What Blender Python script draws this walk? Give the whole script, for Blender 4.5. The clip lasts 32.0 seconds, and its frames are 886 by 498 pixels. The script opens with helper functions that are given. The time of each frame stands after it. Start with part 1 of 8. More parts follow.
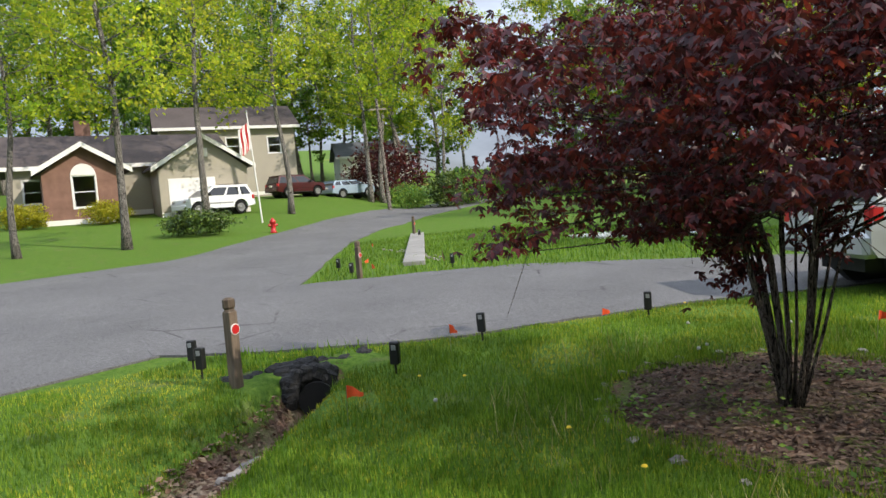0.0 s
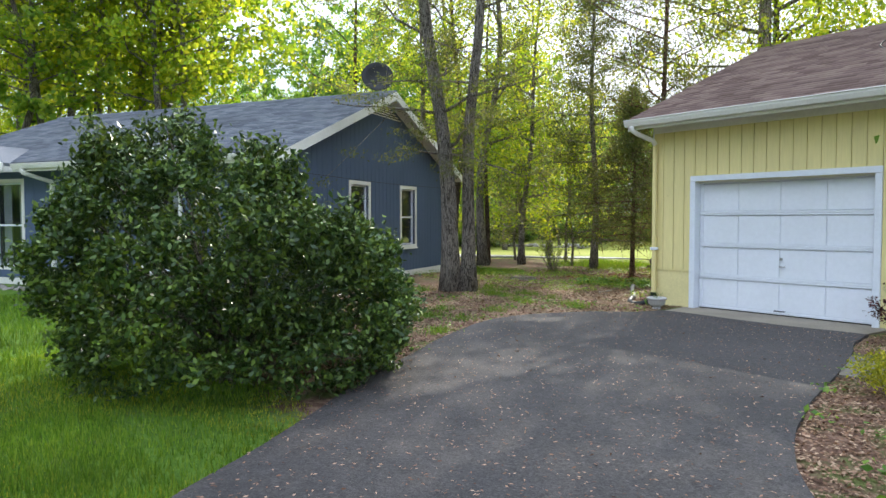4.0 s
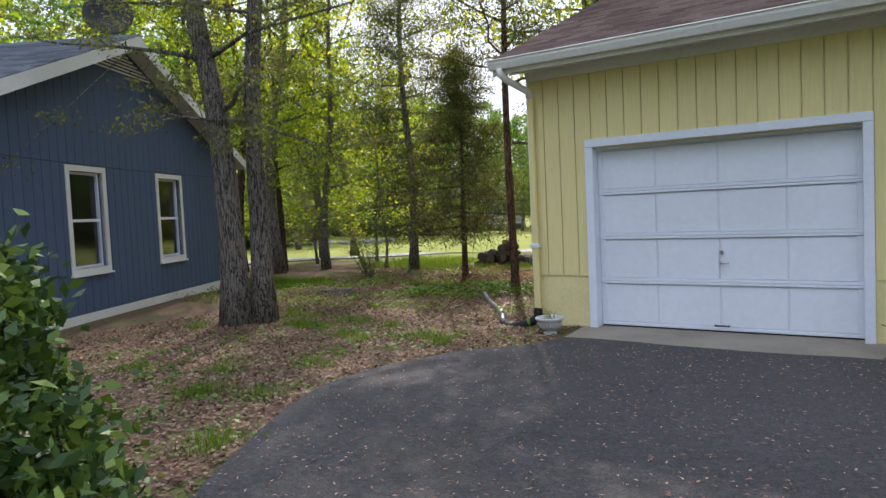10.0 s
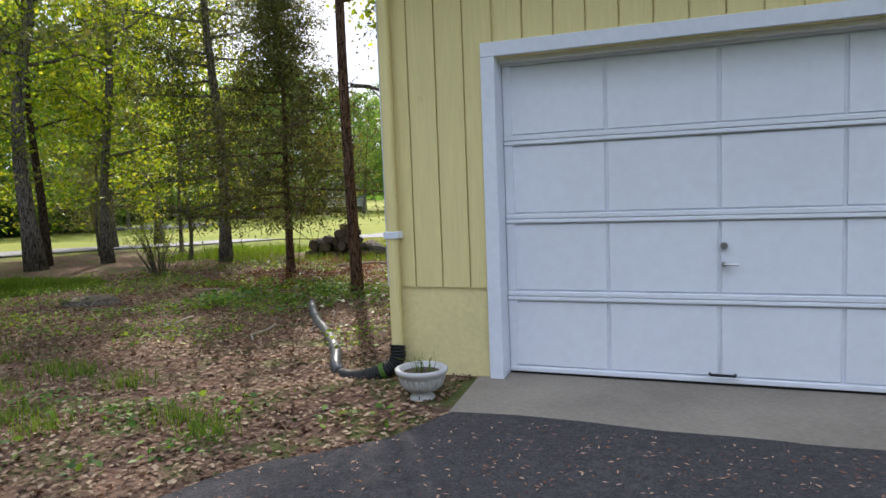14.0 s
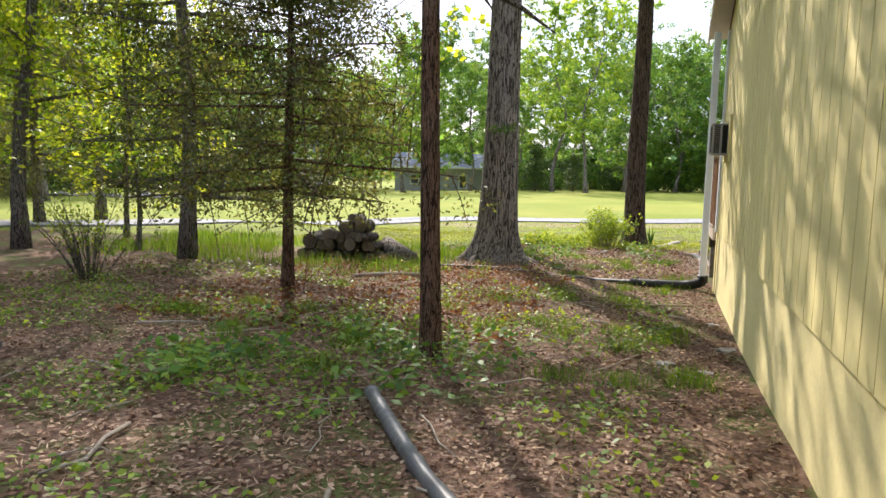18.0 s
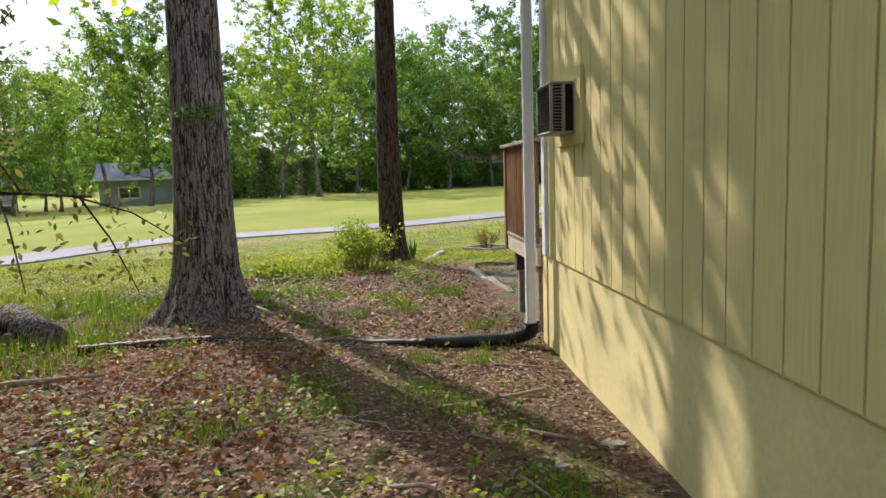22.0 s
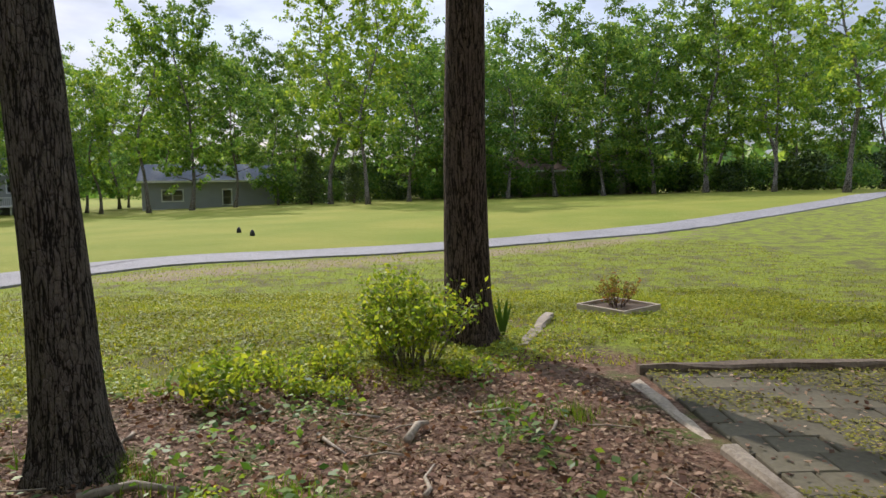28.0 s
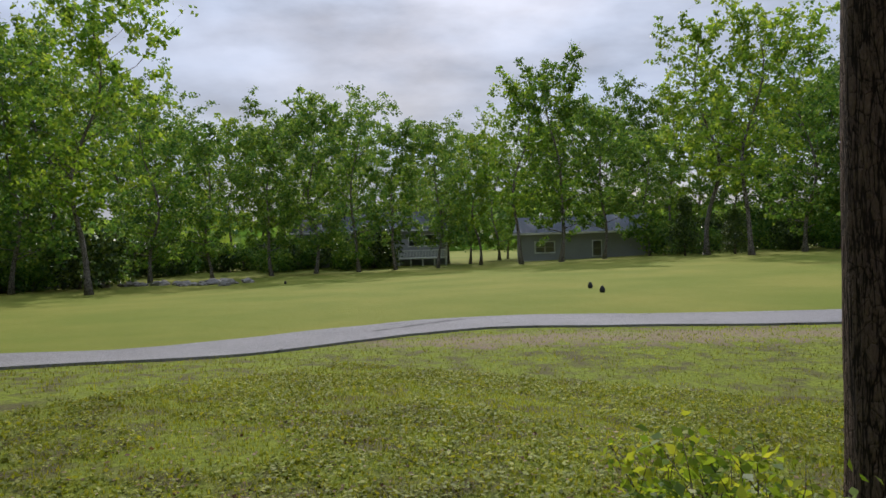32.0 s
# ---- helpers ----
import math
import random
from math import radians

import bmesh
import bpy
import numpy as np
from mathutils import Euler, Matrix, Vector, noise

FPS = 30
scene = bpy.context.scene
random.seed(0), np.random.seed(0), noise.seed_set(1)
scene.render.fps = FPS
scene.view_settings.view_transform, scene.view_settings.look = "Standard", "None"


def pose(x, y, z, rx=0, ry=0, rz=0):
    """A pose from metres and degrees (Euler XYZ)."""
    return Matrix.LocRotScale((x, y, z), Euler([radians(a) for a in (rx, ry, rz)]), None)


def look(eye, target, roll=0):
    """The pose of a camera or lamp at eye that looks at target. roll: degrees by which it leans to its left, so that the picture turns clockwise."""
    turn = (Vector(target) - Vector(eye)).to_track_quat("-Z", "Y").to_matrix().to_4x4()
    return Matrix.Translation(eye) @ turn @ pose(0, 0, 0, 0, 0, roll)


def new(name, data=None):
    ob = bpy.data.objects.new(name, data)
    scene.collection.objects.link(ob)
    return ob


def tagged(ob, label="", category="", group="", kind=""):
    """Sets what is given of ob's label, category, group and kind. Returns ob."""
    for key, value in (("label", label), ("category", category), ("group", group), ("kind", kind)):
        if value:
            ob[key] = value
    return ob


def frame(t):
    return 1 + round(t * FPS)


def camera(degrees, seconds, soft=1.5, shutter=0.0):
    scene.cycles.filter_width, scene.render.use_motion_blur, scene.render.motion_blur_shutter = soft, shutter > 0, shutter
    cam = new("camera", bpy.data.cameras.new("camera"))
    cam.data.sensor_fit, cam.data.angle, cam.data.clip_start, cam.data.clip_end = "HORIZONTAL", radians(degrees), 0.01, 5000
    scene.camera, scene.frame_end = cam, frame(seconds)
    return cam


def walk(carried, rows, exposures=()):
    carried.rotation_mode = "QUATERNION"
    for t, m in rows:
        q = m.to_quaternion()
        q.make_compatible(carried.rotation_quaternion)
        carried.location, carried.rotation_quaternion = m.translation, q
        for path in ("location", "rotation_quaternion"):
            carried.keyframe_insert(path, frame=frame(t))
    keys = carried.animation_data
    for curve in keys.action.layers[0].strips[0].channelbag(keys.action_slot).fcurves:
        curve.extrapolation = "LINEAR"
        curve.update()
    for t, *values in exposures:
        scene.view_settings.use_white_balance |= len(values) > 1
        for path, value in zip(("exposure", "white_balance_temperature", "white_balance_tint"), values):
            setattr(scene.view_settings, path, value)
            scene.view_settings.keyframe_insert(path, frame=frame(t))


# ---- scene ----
cam = camera(65.5, 32.0)
PATH = [
    (0, (7.938, -11.21, 1.597), (6.799, -12.847, 1.454), -4.4),
    (0.5, (7.99, -11.223, 1.617), (6.517, -12.571, 1.492), -4.0),
    (1, (7.963, -11.223, 1.595), (6.25, -12.248, 1.473), -3.0),
    (1.5, (7.838, -11.17, 1.568), (5.916, -11.707, 1.428), -1.4),
    (2, (7.748, -11.067, 1.573), (5.764, -11.273, 1.42), -0.1),
    (2.5, (7.663, -10.962, 1.566), (5.669, -11.014, 1.417), 0.3),
    (3, (7.523, -10.82, 1.544), (5.575, -10.386, 1.415), 0.8),
    (3.5, (7.383, -10.753, 1.525), (5.704, -9.671, 1.432), 1.0),
    (5.5, (6.916, -10.239, 1.481), (5.515, -8.814, 1.397), -1.1),
    (6, (6.634, -10.09, 1.508), (5.475, -8.464, 1.396), -1.7),
    (6.5, (6.383, -9.866, 1.504), (5.313, -8.181, 1.374), -1.1),
    (7, (6.069, -9.579, 1.565), (4.806, -8.033, 1.451), -0.7),
    (7.5, (5.69, -9.312, 1.661), (4.452, -7.746, 1.534), -0.5),
    (8, (5.412, -8.934, 1.632), (4.168, -7.371, 1.526), -0.4),
    (8.5, (5.041, -8.649, 1.6), (3.884, -7.021, 1.492), -1.1),
    (9, (4.675, -8.369, 1.556), (3.574, -6.703, 1.443), -1.6),
    (9.5, (4.32, -8.064, 1.508), (3.19, -6.417, 1.399), -1.8),
    (10, (3.923, -7.824, 1.486), (2.801, -6.171, 1.377), -2.6),
    (10.5, (3.587, -7.389, 1.408), (2.475, -5.728, 1.349), -1.9),
    (11, (3.228, -7.044, 1.338), (2.179, -5.342, 1.302), -0.8),
    (11.5, (3.036, -6.649, 1.284), (2.043, -4.913, 1.272), -0.9),
    (12, (2.763, -6.233, 1.37), (2.036, -4.37, 1.328), -1.7),
    (12.5, (2.753, -5.725, 1.396), (2.631, -3.732, 1.286), -2.9),
    (13, (2.765, -5.27, 1.372), (2.661, -3.279, 1.208), -2.6),
    (13.5, (2.579, -4.779, 1.337), (2.28, -2.809, 1.159), -2.7),
    (14, (2.117, -4.443, 1.32), (1.401, -2.584, 1.144), -2.2),
    (14.5, (1.728, -3.994, 1.388), (0.692, -2.291, 1.228), -2.9),
    (16.5, (0.393, -2.433, 1.447), (-0.694, -0.771, 1.217), -0.1),
    (17, (-0.083, -1.983, 1.407), (-1.077, -0.264, 1.169), 0.1),
    (17.5, (-0.382, -1.555, 1.36), (-1.29, 0.212, 1.129), 0.5),
    (18, (-0.706, -1.119, 1.338), (-1.304, 0.776, 1.114), 1.3),
    (18.5, (-0.965, -0.679, 1.314), (-1.233, 1.29, 1.093), 1.7),
    (19, (-1.192, -0.208, 1.322), (-1.424, 1.765, 1.089), -0.7),
    (19.5, (-1.413, 0.246, 1.32), (-1.454, 2.232, 1.082), 0.2),
    (20, (-1.48, 0.755, 1.312), (-1.509, 2.749, 1.164), -1.5),
    (20.5, (-1.49, 1.292, 1.275), (-1.307, 3.276, 1.099), -1.6),
    (21, (-1.385, 1.726, 1.273), (-0.962, 3.666, 1.032), -0.7),
    (21.5, (-1.255, 2.186, 1.346), (-1.132, 4.171, 1.132), -1.8),
    (22, (-1.306, 2.688, 1.351), (-1.162, 4.671, 1.133), -1.8),
    (22.5, (-1.347, 3.153, 1.319), (-1.339, 5.141, 1.104), -1.4),
    (23, (-1.406, 3.749, 1.294), (-1.56, 5.732, 1.081), -0.6),
    (23.5, (-1.394, 4.287, 1.29), (-1.377, 6.276, 1.082), -0.0),
    (24, (-1.39, 4.841, 1.299), (-1.367, 6.832, 1.114), -0.0),
    (24.5, (-1.406, 5.416, 1.291), (-1.293, 7.404, 1.107), -0.1),
    (25, (-1.367, 5.923, 1.297), (-1.267, 7.913, 1.126), -1.5),
    (25.5, (-1.428, 6.414, 1.273), (-1.384, 8.406, 1.1), -1.7),
    (26, (-1.433, 6.94, 1.271), (-1.438, 8.935, 1.125), -1.2),
    (26.5, (-1.409, 7.477, 1.277), (-1.449, 9.474, 1.182), -0.8),
    (28.5, (-1.605, 9.26, 1.378), (-1.596, 11.249, 1.168), -0.6),
    (29, (-1.591, 9.783, 1.307), (-1.841, 11.758, 1.124), -0.7),
    (29.5, (-1.717, 10.215, 1.274), (-2.149, 12.161, 1.113), -1.1),
    (30, (-1.803, 10.63, 1.258), (-2.227, 12.58, 1.126), -1.2),
    (30.5, (-1.706, 11.13, 1.267), (-2.511, 12.96, 1.209), -2.1),
    (31, (-1.664, 11.631, 1.287), (-2.575, 13.411, 1.247), -2.7),
    (31.5, (-1.653, 12.078, 1.326), (-2.505, 13.887, 1.297), -3.1),
    (32, (-1.517, 12.409, 1.333), (-2.536, 14.129, 1.309), -1.7),
]
SKY_STRENGTH, SUN_POWER, CLOUD = 0.13, 4.2, (4.35, 5.0, 6.0, 1)
EXPOSURES = ((0, 0.30, 6500, 13.5), (1.5, 1.15, 6450, 8), (3.5, 1.2, 6400, 9), (6, 0.65, 6350, 16), (14.5, 0.70, 6350, 16), (17, 1.08, 6400, 16), (20, 0.80, 6350, 16), (24, 0.32, 6320, 16), (26, 0.2, 6300, 16), (29, 0.0, 6350, 16), (30.5, -0.35, 6300, 15), (32, -0.5, 6250, 15))
walk(cam, [(t, look(eye, target, roll)) for t, eye, target, roll in PATH], exposures=EXPOSURES)

# ---- light ----
world = bpy.data.worlds.new("sky")
scene.world = world
world.use_nodes = True
SUN_ELEV, SUN_AZ = radians(38), Vector((-0.50, 0.866, 0))  # direction in which the sun stands


def build_sky():
    nt = world.node_tree
    nt.nodes.clear()
    out = nt.nodes.new("ShaderNodeOutputWorld")
    bg = nt.nodes.new("ShaderNodeBackground")
    sky = nt.nodes.new("ShaderNodeTexSky")
    sky.sky_type, sky.sun_disc = "NISHITA", False
    sky.sun_elevation = SUN_ELEV
    sky.sun_rotation = math.atan2(SUN_AZ.x, SUN_AZ.y)
    sky.dust_density, sky.air_density = 2.0, 1.0
    # broken cloud cover
    tc = nt.nodes.new("ShaderNodeTexCoord")
    mp = nt.nodes.new("ShaderNodeMapping")
    mp.inputs["Scale"].default_value = (1.6, 1.6, 4.5)
    mp.inputs["Location"].default_value = (0.35, 0.1, 0.2)
    nz = nt.nodes.new("ShaderNodeTexNoise")
    nz.inputs["Scale"].default_value, nz.inputs["Detail"].default_value, nz.inputs["Roughness"].default_value = 1.5, 7, 0.52
    rp = nt.nodes.new("ShaderNodeValToRGB")
    rp.color_ramp.elements[0].position, rp.color_ramp.elements[1].position = 0.36, 0.66
    rp.color_ramp.elements[0].color, rp.color_ramp.elements[1].color = (0.62, 0.62, 0.62, 1), (1, 1, 1, 1)
    cl = nt.nodes.new("ShaderNodeMix")
    cl.data_type = "RGBA"
    # clouds are brighter overhead than near the horizon
    sp = nt.nodes.new("ShaderNodeSeparateXYZ")
    gr = nt.nodes.new("ShaderNodeMapRange")
    gr.inputs["From Min"].default_value, gr.inputs["From Max"].default_value = 0.0, 1.0
    gr.inputs["To Min"].default_value, gr.inputs["To Max"].default_value = 0.62, 2.4
    vm = nt.nodes.new("ShaderNodeVectorMath")
    vm.operation = "SCALE"
    vm.inputs[0].default_value = CLOUD[:3]
    # thick grey and thin bright parts of the cloud cover
    nz2 = nt.nodes.new("ShaderNodeTexNoise")
    nz2.inputs["Scale"].default_value, nz2.inputs["Detail"].default_value, nz2.inputs["Roughness"].default_value = 2.6, 6, 0.5
    gr2 = nt.nodes.new("ShaderNodeMapRange")
    gr2.inputs["From Min"].default_value, gr2.inputs["From Max"].default_value = 0.36, 0.64
    gr2.inputs["To Min"].default_value, gr2.inputs["To Max"].default_value = 0.68, 1.4
    mu = nt.nodes.new("ShaderNodeMath")
    mu.operation = "MULTIPLY"
    nt.links.new(mp.outputs["Vector"], nz2.inputs["Vector"])
    nt.links.new(nz2.outputs["Fac"], gr2.inputs["Value"])
    nt.links.new(tc.outputs["Generated"], sp.inputs["Vector"])
    nt.links.new(sp.outputs["Z"], gr.inputs["Value"])
    nt.links.new(gr.outputs["Result"], mu.inputs[0])
    nt.links.new(gr2.outputs["Result"], mu.inputs[1])
    nt.links.new(mu.outputs[0], vm.inputs["Scale"])
    nt.links.new(vm.outputs["Vector"], cl.inputs["B"])
    bg.inputs["Strength"].default_value = SKY_STRENGTH
    nt.links.new(tc.outputs["Generated"], mp.inputs["Vector"])
    nt.links.new(mp.outputs["Vector"], nz.inputs["Vector"])
    nt.links.new(nz.outputs["Fac"], rp.inputs["Fac"])
    nt.links.new(rp.outputs["Color"], cl.inputs["Factor"])
    nt.links.new(sky.outputs["Color"], cl.inputs["A"])
    nt.links.new(cl.outputs["Result"], bg.inputs["Color"])
    nt.links.new(bg.outputs["Background"], out.inputs["Surface"])


build_sky()
sun_data = bpy.data.lights.new("sun", "SUN")
sun_data.energy, sun_data.angle, sun_data.color = SUN_POWER, radians(0.6), (1.0, 0.93, 0.80)
sun = new("sun", sun_data)
sun_dir = SUN_AZ * math.cos(SUN_ELEV) + Vector((0, 0, math.sin(SUN_ELEV)))
sun.matrix_world = look(sun_dir * 60, (0, 0, 0))

# ---- materials ----
class Nodes:
    """A small writer of node materials."""

    def __init__(self, name, rough=0.7, metal=0.0, spec=0.4):
        self.mat = bpy.data.materials.new(name)
        self.mat.use_nodes = True
        self.nt = self.mat.node_tree
        self.bsdf = self.nt.nodes["Principled BSDF"]
        self.bsdf.inputs["Roughness"].default_value = rough
        self.bsdf.inputs["Metallic"].default_value = metal
        self.bsdf.inputs["Specular IOR Level"].default_value = spec
        self.tc = self.nt.nodes.new("ShaderNodeTexCoord")

    def to(self, a, b):
        self.nt.links.new(a, b)

    def noise(self, scale, detail=4, rough=0.55, stretch=(1, 1, 1), space="Object", distort=0.0):
        mp = self.nt.nodes.new("ShaderNodeMapping")
        mp.inputs["Scale"].default_value = stretch
        n = self.nt.nodes.new("ShaderNodeTexNoise")
        n.inputs["Scale"].default_value, n.inputs["Detail"].default_value = scale, detail
        n.inputs["Roughness"].default_value, n.inputs["Distortion"].default_value = rough, distort
        self.to(self.tc.outputs[space], mp.inputs["Vector"])
        self.to(mp.outputs["Vector"], n.inputs["Vector"])
        return n.outputs["Fac"]

    def voro(self, scale, stretch=(1, 1, 1), feature="F1", out="Distance", space="Object"):
        mp = self.nt.nodes.new("ShaderNodeMapping")
        mp.inputs["Scale"].default_value = stretch
        n = self.nt.nodes.new("ShaderNodeTexVoronoi")
        n.feature = feature
        n.inputs["Scale"].default_value = scale
        self.to(self.tc.outputs[space], mp.inputs["Vector"])
        self.to(mp.outputs["Vector"], n.inputs["Vector"])
        return n.outputs[out]

    def ramp(self, fac, *stops):
        r = self.nt.nodes.new("ShaderNodeValToRGB")
        while len(r.color_ramp.elements) < len(stops):
            r.color_ramp.elements.new(0.5)
        for e, (p, c) in zip(r.color_ramp.elements, stops):
            e.position = p
            e.color = (c, c, c, 1) if isinstance(c, (int, float)) else (*c, 1)
        self.to(fac, r.inputs["Fac"])
        return r.outputs["Color"]

    def mix(self, fac, a, b, mode="MIX"):
        m = self.nt.nodes.new("ShaderNodeMix")
        m.data_type, m.blend_type = "RGBA", mode
        for v, k in ((fac, "Factor"), (a, "A"), (b, "B")):
            if isinstance(v, (int, float)):
                m.inputs[k].default_value = v if k == "Factor" else (v, v, v, 1)
            elif isinstance(v, tuple):
                m.inputs[k].default_value = (*v, 1)
            else:
                self.to(v, m.inputs[k])
        return m.outputs["Result"]

    def math(self, op, a, b=0.0, clamp=False):
        m = self.nt.nodes.new("ShaderNodeMath")
        m.operation, m.use_clamp = op, clamp
        for v, s in ((a, m.inputs[0]), (b, m.inputs[1])):
            if isinstance(v, (int, float)):
                s.default_value = v
            else:
                self.to(v, s)
        return m.outputs[0]

    def rand(self):
        return self.nt.nodes.new("ShaderNodeObjectInfo").outputs["Random"]

    def island(self):
        return self.nt.nodes.new("ShaderNodeNewGeometry").outputs["Random Per Island"]

    def attr(self, name, out="Color"):
        a = self.nt.nodes.new("ShaderNodeAttribute")
        a.attribute_name = name
        return a.outputs[out]

    def sep(self, col):
        s = self.nt.nodes.new("ShaderNodeSeparateColor")
        self.to(col, s.inputs["Color"])
        return s.outputs

    def color(self, c):
        if isinstance(c, tuple):
            self.bsdf.inputs["Base Color"].default_value = (*c, 1)
        else:
            self.to(c, self.bsdf.inputs["Base Color"])
        return self

    def rough(self, c):
        self.to(c, self.bsdf.inputs["Roughness"])
        return self

    def bump(self, h, strength=0.4, dist=0.01):
        b = self.nt.nodes.new("ShaderNodeBump")
        b.inputs["Strength"].default_value, b.inputs["Distance"].default_value = strength, dist
        self.to(h, b.inputs["Height"])
        self.to(b.outputs["Normal"], self.bsdf.inputs["Normal"])
        return self


def plain(name, c, rough=0.6, metal=0.0, var=0.25, scale=6.0, bump=0.15, stretch=(1, 1, 1), spec=0.4, piece=0.0):
    """Paint, plastic or metal with faint dirt at two scales. piece: tint spread from object to object."""
    n = Nodes(name, rough, metal, spec)
    big, fine = n.noise(scale * 0.25, 3, stretch=stretch), n.noise(scale * 8, 4, stretch=stretch)
    dark, light = tuple(v * (1 - var) for v in c), tuple(min(1, v * (1 + var * 0.6)) for v in c)
    col = n.mix(n.ramp(big, (0.3, 0.0), (0.7, 1.0)), dark, light)
    col = n.mix(0.35, col, n.mix(n.ramp(fine, (0.35, 0.0), (0.65, 1.0)), dark, light))
    if piece:
        col = n.mix(1.0, col, n.ramp(n.rand(), (0.0, 1 - piece), (1.0, 1 + piece)), "MULTIPLY")
    n.color(col)
    if bump:
        n.bump(fine, bump, 0.004)
    return n.mat


def bark(name, dark, light, ridge=14.0, grey=(0.2, 0.2, 0.18), strength=1.0):
    """Long flat-topped ridges parted by narrow wandering furrows, with cross cracks and lichen."""
    n = Nodes(name, 0.95, 0, 0.12)
    bend = n.noise(3.0, 3)
    one = n.noise(ridge * 1.7, 3, 0.5, (1, 1, 0.11), distort=0.5)
    two = n.noise(ridge * 2.6, 3, 0.5, (1, 1, 0.17), distort=0.7)
    crack = n.voro(ridge * 1.3, (1, 1, 0.55), "DISTANCE_TO_EDGE")
    fine = n.noise(ridge * 5.5, 6, 0.75, (1, 1, 0.45))
    furrow = n.ramp(n.math("ABSOLUTE", n.math("SUBTRACT", one, 0.5)), (0.01, 0.0), (0.09, 1.0))
    side = n.ramp(n.math("ABSOLUTE", n.math("SUBTRACT", two, 0.5)), (0.0, 0.15), (0.06, 1.0))
    plate = n.ramp(crack, (0.0, 0.22), (0.08, 1.0))
    h = n.math("MULTIPLY", n.math("MULTIPLY", furrow, side), plate)
    h2 = n.math("ADD", n.math("MULTIPLY", h, 0.8), n.math("MULTIPLY", fine, 0.45))
    top = n.mix(n.ramp(fine, (0.30, 0.0), (0.70, 1.0)), dark, light)
    col = n.mix(n.ramp(h, (0.04, 0.0), (0.46, 1.0)), tuple(c * 0.16 for c in dark), top)
    col = n.mix(n.ramp(bend, (0.50, 0.0), (0.72, 0.35)), col, n.mix(1.0, col, (1.35, 1.35, 1.3), "MULTIPLY"))
    col = n.mix(n.ramp(n.noise(1.3, 4), (0.52, 0.0), (0.75, 0.22)), col, grey)
    n.color(col).bump(h2, strength, 0.03)
    return n.mat


def leafy(name, a, b, c, trans=0.45, rough=0.5, clump=0.55):
    """Leaves: three tints by island, clump by clump, with light through them."""
    n = Nodes(name, rough, 0, 0.3)
    col = n.ramp(n.island(), (0.0, a), (0.5, b), (1.0, c))
    col = n.mix(1.0, col, n.ramp(n.noise(0.45, 2), (0.35, 1 - clump * 0.5), (0.68, 1 + clump * 0.4)), "MULTIPLY")
    col = n.mix(1.0, col, n.ramp(n.rand(), (0.0, (0.85, 0.9, 0.8)), (1.0, (1.12, 1.06, 1.0))), "MULTIPLY")
    n.color(col)
    tr = n.nt.nodes.new("ShaderNodeBsdfTranslucent")
    n.to(n.mix(1.0, col, (1.75, 1.5, 0.75), "MULTIPLY"), tr.inputs["Color"])
    mx = n.nt.nodes.new("ShaderNodeMixShader")
    mx.inputs["Fac"].default_value = trans
    n.to(n.bsdf.outputs[0], mx.inputs[1])
    n.to(tr.outputs[0], mx.inputs[2])
    n.to(mx.outputs[0], n.nt.nodes["Material Output"].inputs["Surface"])
    return n.mat


